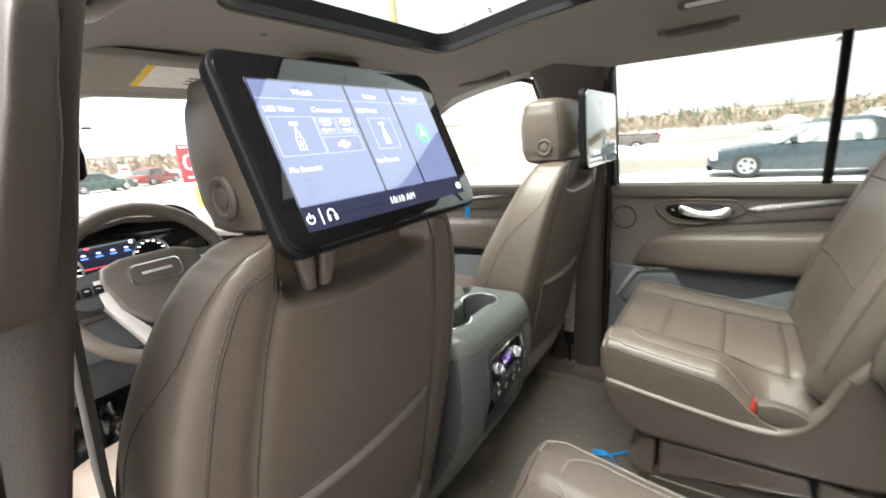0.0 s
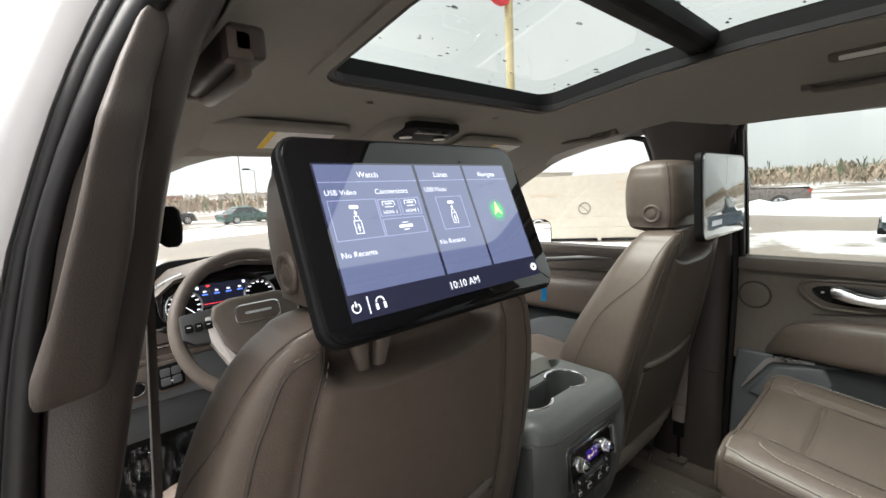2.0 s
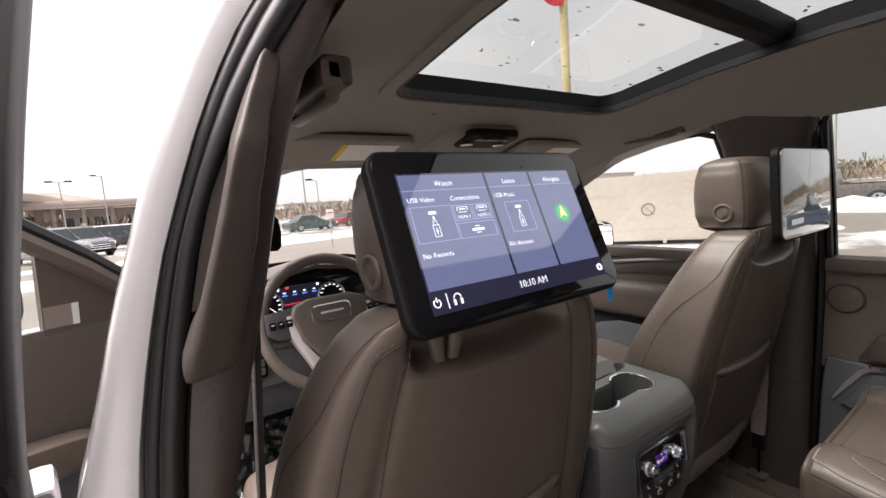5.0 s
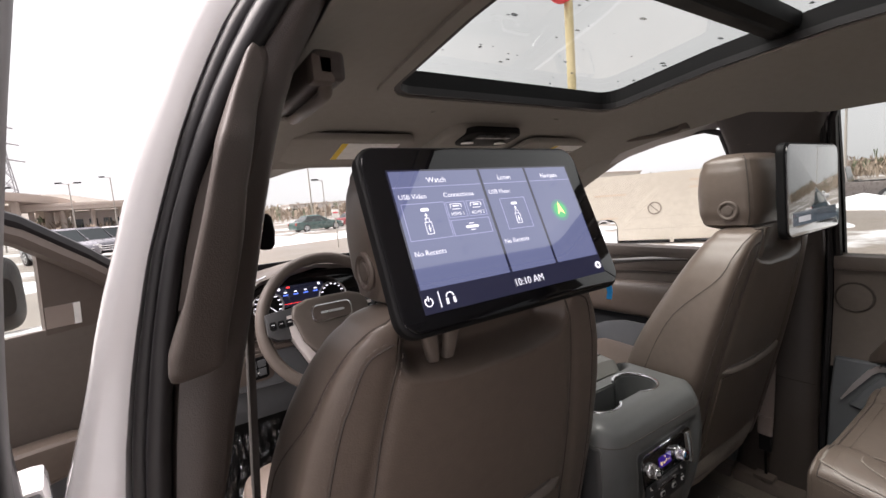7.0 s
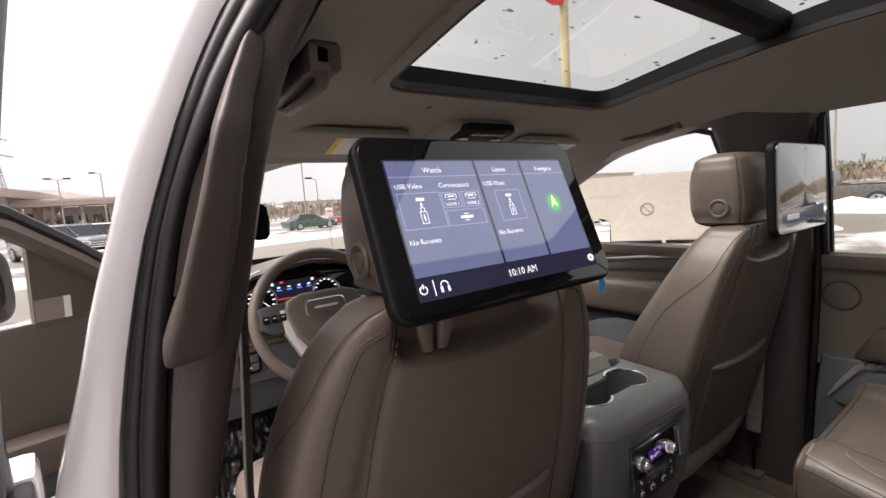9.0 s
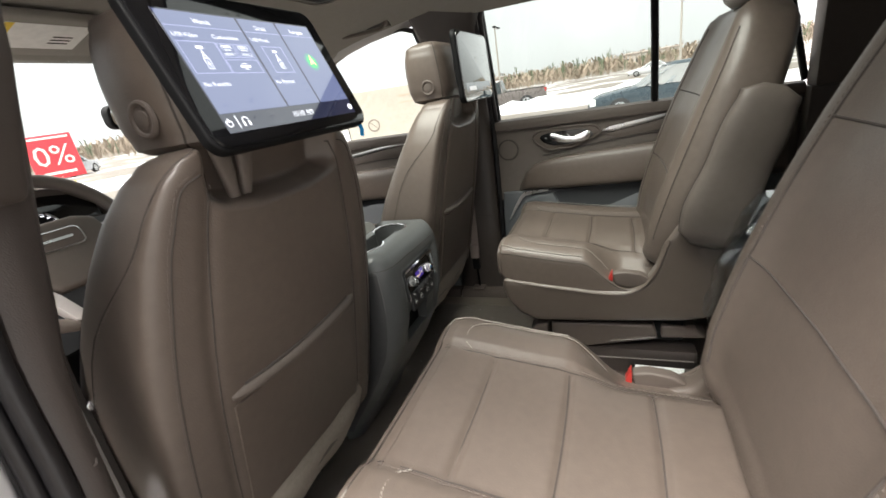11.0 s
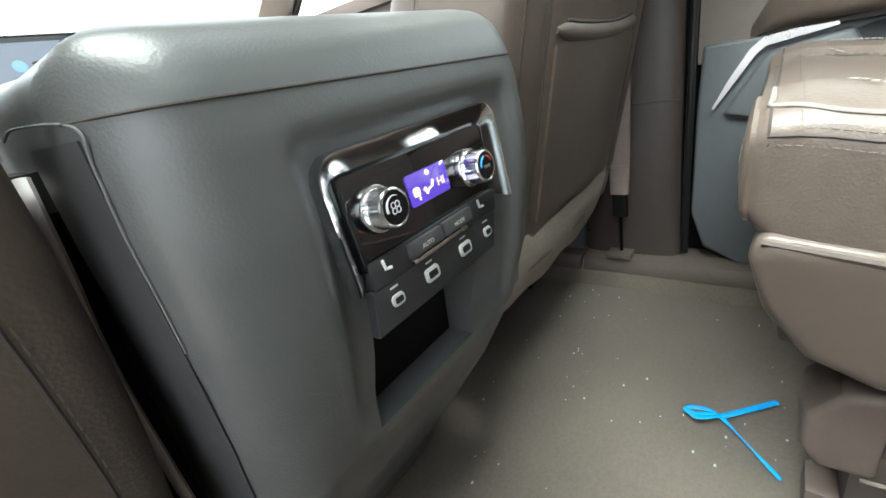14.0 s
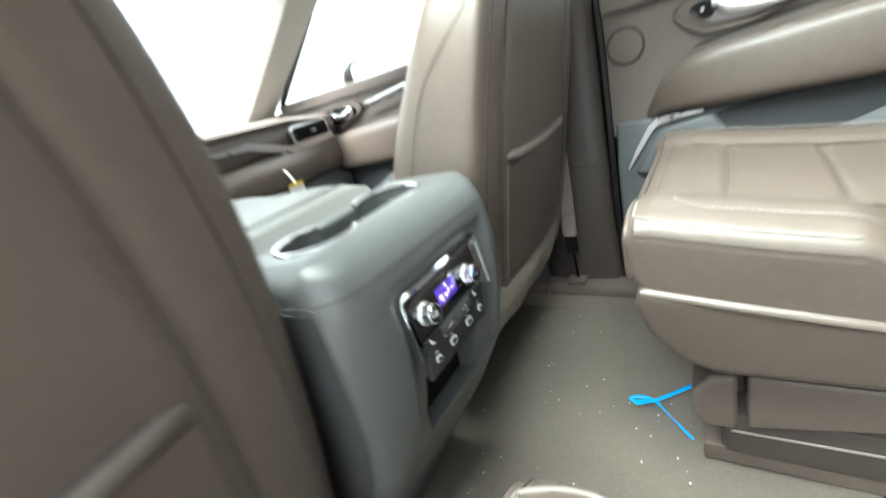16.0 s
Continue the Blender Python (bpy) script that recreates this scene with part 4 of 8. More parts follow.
    outline(X(0.0155), X(0.212), 0.0322, -0.0078, sc)
    outline(X(0.218), X(0.311), 0.0312, 0.0128, sc)
    outline(X(0.320), X(0.413), 0.0312, 0.0128, sc)
    outline(X(0.218), X(0.413), 0.0100, -0.0080, sc)
    outline(X(0.504), X(0.652), 0.0305, -0.0083, sc)
    for xx, vv, s in ((X(0.113), 0.0105, 0.92), (X(0.580), 0.0100, 0.86)):
        b = slab(rrect(0.011 * s, 0.004 * s, 0.0015), lambda u, v, d: P(xx + u, vv + 0.0155 * s + v, d), 0.0036, 0.0039)
        slab([(-0.0022 * s, 0), (0.0022 * s, 0), (0, 0.004 * s)], lambda u, v, d: P(xx + u, vv + 0.008 * s + v, d), 0.0036, 0.0039, bm=b)
        slab([(-0.0005, 0), (0.0005, 0), (0.0005, 0.004), (-0.0005, 0.004)], lambda u, v, d: P(xx + u, vv + 0.005 * s + v, d), 0.0036, 0.0039, bm=b)
        rim2 = [(-0.0045 * s, -0.014 * s, 0.0045 * s, -0.0132 * s), (-0.0045 * s, 0.0, 0.0045 * s, 0.0008 * s), (-0.0045 * s, -0.014 * s, -0.0038 * s, 0), (0.0038 * s, -0.014 * s, 0.0045 * s, 0), (-0.0028 * s, 0.0, -0.0021 * s, 0.0055 * s), (0.0021 * s, 0.0, 0.0028 * s, 0.0055 * s), (-0.0028 * s, 0.0049 * s, 0.0028 * s, 0.0055 * s), (-0.0006 * s, -0.011 * s, 0.0006 * s, -0.003 * s), (-0.002 * s, -0.0075 * s, 0.002 * s, -0.0068 * s)]
        for x0, y0, x1, y1 in rim2:
            slab([(x0, y0), (x1, y0), (x1, y1), (x0, y1)], lambda u, v, d: P(xx + u, vv + v, d), 0.0036, 0.0039, bm=b)
        part("usb_icon", b, INK, sc)
    for xx in (X(0.264), X(0.367)):
        b = None
        for x0, y0, x1, y1 in ((-0.007, 0.004, 0.007, 0.0047), (-0.0075, 0, -0.0068, 0.004), (0.0068, 0, 0.0075, 0.004), (-0.0055, -0.002, 0.0055, -0.0013), (-0.004, 0.0012, 0.004, 0.0026)):
            b = slab([(x0, y0), (x1, y0), (x1, y1), (x0, y1)], lambda u, v, d: P(xx + u, 0.0243 + v, d), 0.0036, 0.0039, bm=b)
        part("port_icon", b, INK, sc)
    b = slab(rrect(0.017, 0.0032, 0.001), lambda u, v, d: P(X(0.3155) + u, 0.0010 + v, d), 0.0036, 0.0039)
    for vv in (0.0048, -0.0028):
        slab(rrect(0.007, 0.0009, 0.0004), lambda u, v, d: P(X(0.3155) + u, vv + v, d), 0.0036, 0.0039, bm=b)
    part("cast_icon", b, INK, sc)
    # navigation arrow on its green halo
    part("halo", disc(P(X(0.857), 0.0085, 0.0036), SC_N, 0.0145, 0.0002, 28), glow("green_glow_outer", (0.06, 0.17, 0.16), 0.95), sc)
    part("halo", disc(P(X(0.857), 0.0085, 0.0038), SC_N, 0.0105, 0.0002, 28), glow("green_glow", (0.03, 0.30, 0.10), 1.1), sc)
    part("arrow", slab([(0, 0.010), (0.006, -0.007), (0, -0.003), (-0.006, -0.007)], lambda u, v, d: P(X(0.857) + u, 0.0100 + v, d), 0.004, 0.0043), glow("arrow_gold", (0.75, 0.75, 0.25), 1.0), sc)
    # power, headphones and settings signs in the bottom bar
    def sign_ring(x, v, R, r, a0, a1, n=20):
        return tube([P(X(x) + R * math.cos(radians(a0 + (a1 - a0) * k / n)), v + R * math.sin(radians(a0 + (a1 - a0) * k / n)), 0.0037) for k in range(n + 1)], r, 5)
    b = sign_ring(0.02, B - 0.0125, 0.0040, 0.0006, 120, 420)
    slab([(-0.0006, 0.001), (0.0006, 0.001), (0.0006, 0.006), (-0.0006, 0.006)], lambda u, v, d: P(X(0.02) + u, B - 0.0125 + v, d), 0.0036, 0.0042, bm=b)
    part("power_icon", b, INK, sc)
    part("divider", slab([(-0.0005, -0.008), (0.0005, -0.008), (0.0005, 0.008), (-0.0005, 0.008)], lambda u, v, d: P(X(0.067) + u, B - 0.012 + v, d), 0.0036, 0.004), INK, sc)
    b = sign_ring(0.114, B - 0.011, 0.0042, 0.0007, 0, 180)
    for sx in (-0.0042, 0.0042):
        slab([(sx - 0.0013, -0.006), (sx + 0.0013, -0.006), (sx + 0.0013, 0.0), (sx - 0.0013, 0.0)], lambda u, v, d: P(X(0.114) + u, B - 0.012 + v, d), 0.0036, 0.0042, bm=b)
    part("headphone_icon", b, INK, sc)
    b = sign_ring(0.975, B - 0.0135, 0.0036, 0.0013, 0, 360)
    part("gear_icon", b, INK, sc)
    return sc


rear_screen((-0.4555, 0.6755, 1.6445), True, 22.3)
rear_screen((0.437, 0.6441, 1.6416), False, 2)


# ---- centre console ----
CON = [(1.236, 0.835), (1.236, 0.80), (1.23, 0.780), (1.20, 0.757), (1.178, 0.752), (1.13, 0.749), (1.08, 0.752), (1.02, 0.762), (0.95, 0.782), (0.86, 0.832), (0.76, 0.90), (0.68, 0.955), (0.622, 0.985)]


def con_y(z):
    zs = [c[0] for c in CON[1:]][::-1]
    return float(np.interp(z, zs, [c[1] for c in CON[1:]][::-1]))


console = thing("centre_console", (0.0, 1.05, FLOOR), "tall grey grained plastic centre console with cup holders and rear controls", "console")
rings = []
# rings run across the car, following the rear profile and then forward under the lid
prof = [(1.02, 0.622), (0.985, 0.622), (0.955, 0.68), (0.90, 0.76), (0.832, 0.86), (0.782, 0.95), (0.762, 1.02), (0.752, 1.08), (0.749, 1.13), (0.752, 1.178), (0.757, 1.20), (0.766, 1.218), (0.780, 1.230), (0.80, 1.236), (0.84, 1.234), (0.912, 1.231), (0.924, 1.227), (0.930, 1.218), (0.932, 1.19), (1.02, 1.188)]
ease = lambda a, e, v: (lambda q: q * q * (3 - 2 * q))(min(1.0, max(0.0, (v - a) / (e - a))))


def con_round(s):
    """How far the rear face falls back towards its rounded sides; s runs from -1 to 1 across."""
    q = max(0.0, (abs(s) - 0.70) / 0.30)
    return 0.052 * (1 - math.sqrt(max(0.0, 1 - q * q))) - 0.003


def con_hw(z):
    return 0.169 - 0.012 * max(0, (1.1 - z) / 0.48) - 0.004 * max(0, z - 1.15) / 0.06


# the profile told finely, by distance along it
pl = [0.0]
for (y0, z0), (y1, z1) in zip(prof, prof[1:]):
    pl.append(pl[-1] + math.hypot(y1 - y0, z1 - z0))
fine_prof = [(float(np.interp(d, pl, [p[0] for p in prof])), float(np.interp(d, pl, [p[1] for p in prof]))) for d in np.linspace(0, pl[-1], 130)]
sides = [math.copysign(1 - (1 - abs(t)) ** 1.6, t) for t in np.linspace(-1, 1, 81)]
for s in sides:
    ring = []
    back = con_round(s)
    for y, z in fine_prof:
        x = s * (con_hw(z) + (0.017 if s > 0 else 0.0)) - 0.002
        # soft dished field round the controls, running down into the cubby
        dish = 0.0
        if y < 0.9 and 0.9 < z < 1.19:
            dish = 0.010 * ease(-0.100, -0.084, x) * ease(0.132, 0.114, x) * ease(1.178, 1.160, z) * ease(0.93, 0.99, z)
        yy = y + back + dish if y < 0.97 else y + min(back, max(0, 1.02 - y))
        zz = min(z, 1.236 - max(0, back) * 0.55) if z > 1.15 else z
        ring.append((x, yy, zz))
    rings.append(ring)
body = loft(rings)
cup_cut = []
for cx, cy in ((-0.074, 0.853), (0.064, 0.853)):
    cup_cut.append(disc((cx, cy, 1.155), (0, 0, 1), 0.046, 0.15, 36))
cup_cut.append(box(-0.055, 0.045, 0.820, 0.886, 1.17, 1.32))
# recesses in the rear face: climate panel well and the open cubby
well = slab(rrect(0.158, 0.062, 0.010), lambda u, v, d: Vector((u + 0.007, 0.75 + d, 1.121 + v)), -0.1, 0.022)
cub = slab([(-0.076, -0.035), (0.054, -0.035), (0.062, 0.052), (-0.070, 0.052)], lambda u, v, d: Vector((u + 0.002, 0.74 + d, 0.985 + v)), -0.1, 0.085)
con_body = part("body", cut(body, *cup_cut, well, cub), GREY, console, "grey grained plastic body", 45)
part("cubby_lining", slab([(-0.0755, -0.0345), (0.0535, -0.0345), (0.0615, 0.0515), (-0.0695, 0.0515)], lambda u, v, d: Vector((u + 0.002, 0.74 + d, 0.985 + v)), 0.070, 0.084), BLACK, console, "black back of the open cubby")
for cx in (-0.074, 0.064):
    part("cup_liner", disc((cx, 0.853, 1.157), (0, 0, 1), 0.0455, 0.006, 32), BLACK, console, "black rubber cup liner")
for cx, a0 in ((-0.074, 47), (0.064, 227)):
    arc = [radians(a0 + 266 * k / 30) for k in range(31)]
    part("cup_wall", loft([[(cx + rr * math.cos(a), 0.853 + rr * math.sin(a), z) for a in arc] for rr, z in ((0.0458, 1.158), (0.0458, 1.2285), (0.0438, 1.2285), (0.0425, 1.158))], closed=False), GREY, console, "grey wall of the cup holder")
part("cup_slot", box(-0.043, 0.033, 0.8215, 0.8845, 1.1685, 1.1735), BLACK, console, "black floor between the cups")
for yw in (0.8212, 0.8848):
    part("slot_wall", box(-0.042, 0.032, yw - 0.0008, yw + 0.0008, 1.172, 1.2285), GREY, console)
# bright rim round both cups
for cx, a0 in ((-0.074, 45), (0.064, 225)):
    arc = [radians(a0 + 270 * k / 30) for k in range(31)]
    part("cup_rim", tube([Vector((cx + 0.0475 * math.cos(a), 0.853 + 0.0475 * math.sin(a), 1.2340)) for a in arc], 0.0036, 8, flat=0.8), CHROME, console, "bright rim round a cup holder")
# seam of the upper cap, running round the rear face
line = []
for sv in np.linspace(-0.985, 0.985, 41):
    z = 1.195 - 0.004 * sv
    line.append((sv * (con_hw(z) + (0.017 if sv > 0 else 0.0)) - 0.002, con_y(z) + con_round(sv) - 0.0004, z))
part("seam", tube(line, 0.0008, 6), SEAM, con_body)
# the side cheek's joint, from the cap down the corner
cheek = [(-0.1735, 0.866, 1.199), (-0.1735, 0.825, 1.202)] + [(-0.97 * con_hw(z) - 0.0025, con_y(z) + con_round(-0.97) - 0.0004, z) for z in (1.197, 1.18, 1.15, 1.12, 1.09)]
part("cheek_joint", tube(curve_pts(cheek, 40), 0.0007, 6), mat("pale_joint", (0.15, 0.152, 0.15), 0.4), con_body)
# smooth dark cheek forward of that joint
rows = []
for z in np.linspace(1.192, 0.66, 22):
    edge = [(s * con_hw(z) - 0.0032, con_y(z) + con_round(s) - 0.0008, z) for s in (-0.972, -0.984, -0.993, -1.0)]
    far = con_y(z) + 0.09
    rows.append(edge + [(-con_hw(z) - 0.0042, far, z), (-con_hw(z) + 0.006, far, z), (-con_hw(z) + 0.006, edge[0][1] + 0.004, z)])
part("side_cheek", loft(rows), SWITCH, console, "smooth charcoal side cheek")
# armrest lid ahead of the cups
rings = []
for y, hw, z1 in spline([(0.941, 0.140, 1.228), (0.943, 0.147, 1.240), (0.951, 0.150, 1.249), (0.975, 0.152, 1.254), (1.2, 0.152, 1.257), (1.36, 0.15, 1.252), (1.40, 0.145, 1.235)], 22):
    rings.append([(x, y, (1.173 + z1 - 0.012) / 2 + z) for x, z in superring(hw, (z1 - 1.185) / 2, 5, 36)])
lid = part("armrest_lid", loft(rings), mat("grey_lid_leather", (0.150, 0.148, 0.140), 0.42, vary=0.06, bump=0.2, bump_scale=700, pattern="leather"), console, "padded leather armrest lid")
part("seam", tube([Vector((x, 0.985, 1.2493)) for x in np.linspace(-0.12, 0.12, 9)], 0.0014, 6), SEAM, lid)
tagged(part("stitching", stitches([Vector((x, 0.991, 1.2502)) for x in np.linspace(-0.12, 0.12, 9)], 0.006, 0.004, 0.0008), STITCH, lid), kind="stuff")
part("lid_strip", tube([(-0.1535, 0.96, 1.222), (-0.1545, 1.1, 1.224), (-0.1535, 1.34, 1.222)], 0.004, 8), CHROME_DARK, lid, "bright strip under the lid")
part("front_body", box(-0.155, 0.155, 1.02, 1.62, FLOOR, 1.19, 0.02), GREY, console)
part("side_strip", tube(curve_pts([(-0.176, 0.870, 1.180), (-0.1785, 0.862, 1.160), (-0.179, 0.880, 1.120), (-0.179, 0.915, 1.070), (-0.179, 0.94, 1.01), (-0.178, 0.955, 0.92), (-0.176, 0.98, 0.80)], 28), 0.0050, 8, flat=0.5), SILVER, console, "bright strip down the side")
part("side_panel", slab([(0.873, 1.182), (0.866, 1.160), (0.884, 1.120), (0.919, 1.070), (0.944, 1.01), (0.959, 0.92), (0.985, 0.80), (1.02, 0.66), (1.4, 0.66), (1.4, 1.182)], lambda u, v, d: Vector((-0.177 + d, u, v)), 0.0, 0.02), BLACK, console)

# climate control set in the rear face; its own slanted axes
CN = Vector((0, -1, 0.10)).normalized()
CU = Vector((0, 0.10, 1)).normalized()
CC = Vector((-0.002, 0.7515, 1.121))
PC = lambda u, v, d: CC + Vector((u, 0, 0)) + CU * v + CN * d
climate = part("climate_panel", slab(rrect(0.155, 0.062, 0.006), lambda u, v, d: PC(u + 0.009, v - 0.006, d), -0.010, -0.002, 0.001), PIANO, console, "piano-black rear climate panel with chrome knobs")
b = bm_new()
# bright frame over the top and down both sides, open below
def arch(w, top, r, bottom):
    pts = [(0.009 - w / 2, bottom)]
    for k in range(7):
        a = radians(180 - 15 * k)
        pts.append((0.009 - w / 2 + r + r * math.cos(a), top - r + r * math.sin(a)))
    for k in range(7):
        a = radians(90 - 15 * k)
        pts.append((0.009 + w / 2 - r + r * math.cos(a), top - r + r * math.sin(a)))
    return pts + [(0.009 + w / 2, bottom)]
o, m, m2, i2 = arch(0.187, 0.0410, 0.018, -0.042), arch(0.184, 0.0395, 0.0165, -0.042), arch(0.1805, 0.0378, 0.015, -0.042), arch(0.157, 0.0240, 0.006, -0.036)
loft([[PC(*p, -0.004) for p in o], [PC(*p, 0.005) for p in m], [PC(*p, 0.0045) for p in m2], [PC(*p, -0.005) for p in i2], [PC(*p, -0.012) for p in i2]], b, cap=False, closed=False)
part("bezel", b, mat("bright_chrome", (0.66, 0.67, 0.68), 0.17, metal=1.0, vary=0.03), climate, "satin chrome bezel")
purple = glow("purple_display", (0.055, 0.022, 0.33), 0.30)
part("display", slab(rrect(0.044, 0.022, 0.002), lambda u, v, d: PC(u + 0.007, v - 0.001, d), -0.002, -0.001), purple, climate, "lit purple display")
amber = glow("amber_digits", (1.0, 0.76, 0.44), 0.34)
DP = lambda u, v, d: PC(u * 0.82 + 0.007, v * 0.70 + 0.0, -0.0008 + d)
b = letters("HI", 0.012, lambda u, v, d: DP(0.0100 + u * 0.9, -0.008 + v, d))
part("digits", b, amber, climate)
b = None
for a in (45, 135, 225, 315):
    b = torus(DP(-0.018 + 0.0022 * math.cos(radians(a)), -0.004 + 0.0022 * math.sin(radians(a)), 0.0004), CN, 0.0017, 0.0005, 10, 5, bm=b)
slab([(-0.0006, 0), (0.0006, 0), (0.0006, 0.004), (-0.0006, 0.004)], lambda u, v, d: DP(-0.0155 + u, -0.013 + v, d), 0, 0.0006, bm=b)
part("fan_icon", b, amber, climate)
b = tube([DP(-0.006, -0.010, 0.0004), DP(-0.002, -0.006, 0.0004), DP(0.003, -0.005, 0.0004), DP(0.005, 0.001, 0.0004)], 0.0008, 5)
torus(DP(-0.007, -0.005, 0.0004), CN, 0.0012, 0.0005, 8, 4, bm=b)
part("airflow_icon", b, amber, climate)
b = tube([DP(0.002 * math.cos(radians(t)), 0.010 + 0.002 * math.sin(radians(t)), 0.0004) for t in range(120, 421, 30)], 0.0005, 4)
slab([(-0.0004, 0), (0.0004, 0), (0.0004, 0.003), (-0.0004, 0.003)], lambda u, v, d: DP(u, 0.010 + v, d), 0, 0.0006, bm=b)
part("power_icon", b, amber, climate)


def knob(u0, v0, sign):
    kb = part("knob", disc(PC(u0, v0, -0.004), CN, 0.0150, 0.008, 40, 0.0015), CHROME, climate, "ribbed chrome knob with a black face")
    b = bm_new()
    rows = []
    q = [Vector((1, 0, 0)), CU]
    for d, rr in ((0.004, 0.0122), (0.006, 0.0130), (0.0165, 0.0120)):
        ring = []
        for k in range(72):
            a = 2 * math.pi * k / 72
            r = rr - (0.0009 if k % 2 else 0)
            ring.append(PC(u0 + r * math.cos(a), v0 + r * math.sin(a), d))
        rows.append(ring)
    loft(rows, b)
    part("grip", b, CHROME, kb, angle=20)
    part("collar", torus(PC(u0, v0, 0.0168), CN, 0.0109, 0.0013, 36, 8), CHROME, kb)
    part("face", disc(PC(u0, v0, 0.0150), CN, 0.0101, 0.003, 32), BLACK, kb, "black knob face with a printed sign")
    ink = mat("knob_print", (0.5, 0.5, 0.5), 0.5)
    if sign == "fan":
        b = None
        for a in (45, 135, 225, 315):
            b = torus(PC(u0 + 0.0024 * math.cos(radians(a)), v0 + 0.0024 * math.sin(radians(a)), 0.0182), CN, 0.0018, 0.0004, 12, 5, bm=b)
        part("sign", b, ink, kb)
        part("sign", tube([PC(u0 + 0.0072 * math.cos(radians(t)), v0 + 0.0072 * math.sin(radians(t)), 0.0181) for t in range(60, 191, 10)], [0.0002 + 0.0008 * k / 13 for k in range(14)], 5), ink, kb)
    else:
        part("sign", letters("TEMP", 0.0037, lambda u, v, d: PC(u0 + u, v0 - 0.002 + v, 0.0181 + d), align="CENTER"), ink, kb)
        part("sign", tube([PC(u0 + 0.0072 * math.cos(radians(t)), v0 + 0.0072 * math.sin(radians(t)), 0.0181) for t in range(20, 81, 10)], 0.0008, 5), RED, kb)
        part("sign", tube([PC(u0 + 0.0072 * math.cos(radians(t)), v0 + 0.0072 * math.sin(radians(t)), 0.0181) for t in range(100, 181, 10)], 0.0008, 5), BLUE, kb)


knob(-0.0475, 0.000, "fan")
knob(0.0535, -0.004, "temp")
# row of keys under the display
KEY = mat("dark_key_plastic", (0.022, 0.022, 0.023), 0.4, bump=0.05)
keyrow = part("key_strip", slab([(-0.070, -0.046), (0.076, -0.046), (0.079, -0.029), (-0.066, -0.029)], PC, -0.006, 0.002, 0.001), KEY, climate, "row of black keys with seat-heating signs")
for a, e, word in ((-0.036, 0.000, "AUTO"), (0.002, 0.038, "MODE")):
    k = part("key", slab([(a, -0.0405), (e, -0.0405), (e, -0.0300), (a + 0.001, -0.0300)], PC, 0.0, 0.0055, 0.0012), mat("charcoal_key", (0.055, 0.055, 0.057), 0.4), keyrow)
    part("key_word", letters(word, 0.0045, lambda u, v, d, a=a: PC(a + 0.018 + u, -0.0372 + v, 0.0057 + d), align="CENTER"), PAPER, keyrow)
part("key_bar", slab([(-0.034, -0.0445), (0.036, -0.0445), (0.036, -0.0415), (-0.034, -0.0415)], PC, 0.0, 0.0050, 0.0006), CHROME_DARK, keyrow, "bright bar under the keys")
for ux in (-0.056, 0.054):
    part("seat_sign", tube([PC(ux - 0.002, -0.030, 0.0024), PC(ux - 0.001, -0.036, 0.0024), PC(ux + 0.004, -0.037, 0.0024)], 0.0012, 6), PAPER, keyrow)
# sockets below
PORT = mat("port_shadow", (0.006, 0.006, 0.006), 0.6)
pbase = part("socket_panel", slab([(-0.078, -0.074), (0.062, -0.074), (0.074, -0.0460), (-0.072, -0.0460)], PC, -0.006, 0.0015, 0.001), KEY, climate, "charcoal socket panel")
SOCK = mat("pale_socket_ring", (0.42, 0.42, 0.41), 0.45)
for ux, w, h in ((-0.055, 0.0112, 0.0080), (-0.019, 0.0150, 0.0100), (0.023, 0.0150, 0.0100), (0.056, 0.0105, 0.0080)):
    so = part("socket", slab(rrect(w, h, 0.003), lambda u, v, d, ux=ux: PC(ux + u, -0.0585 + v, d), 0.0, 0.003, 0.0008), SOCK, pbase, "pale ring of a charging or video socket")
    part("socket_hole", slab(rrect(w * 0.62, h * 0.5, 0.0012), lambda u, v, d, ux=ux: PC(ux + u, -0.0585 + v, d), 0.002, 0.0034), PORT, so)
    part("socket_sign", slab(rrect(0.007, 0.0012, 0.0004), lambda u, v, d, ux=ux: PC(ux + u, -0.0497 + v, d), 0.0015, 0.002), SOCK, pbase)


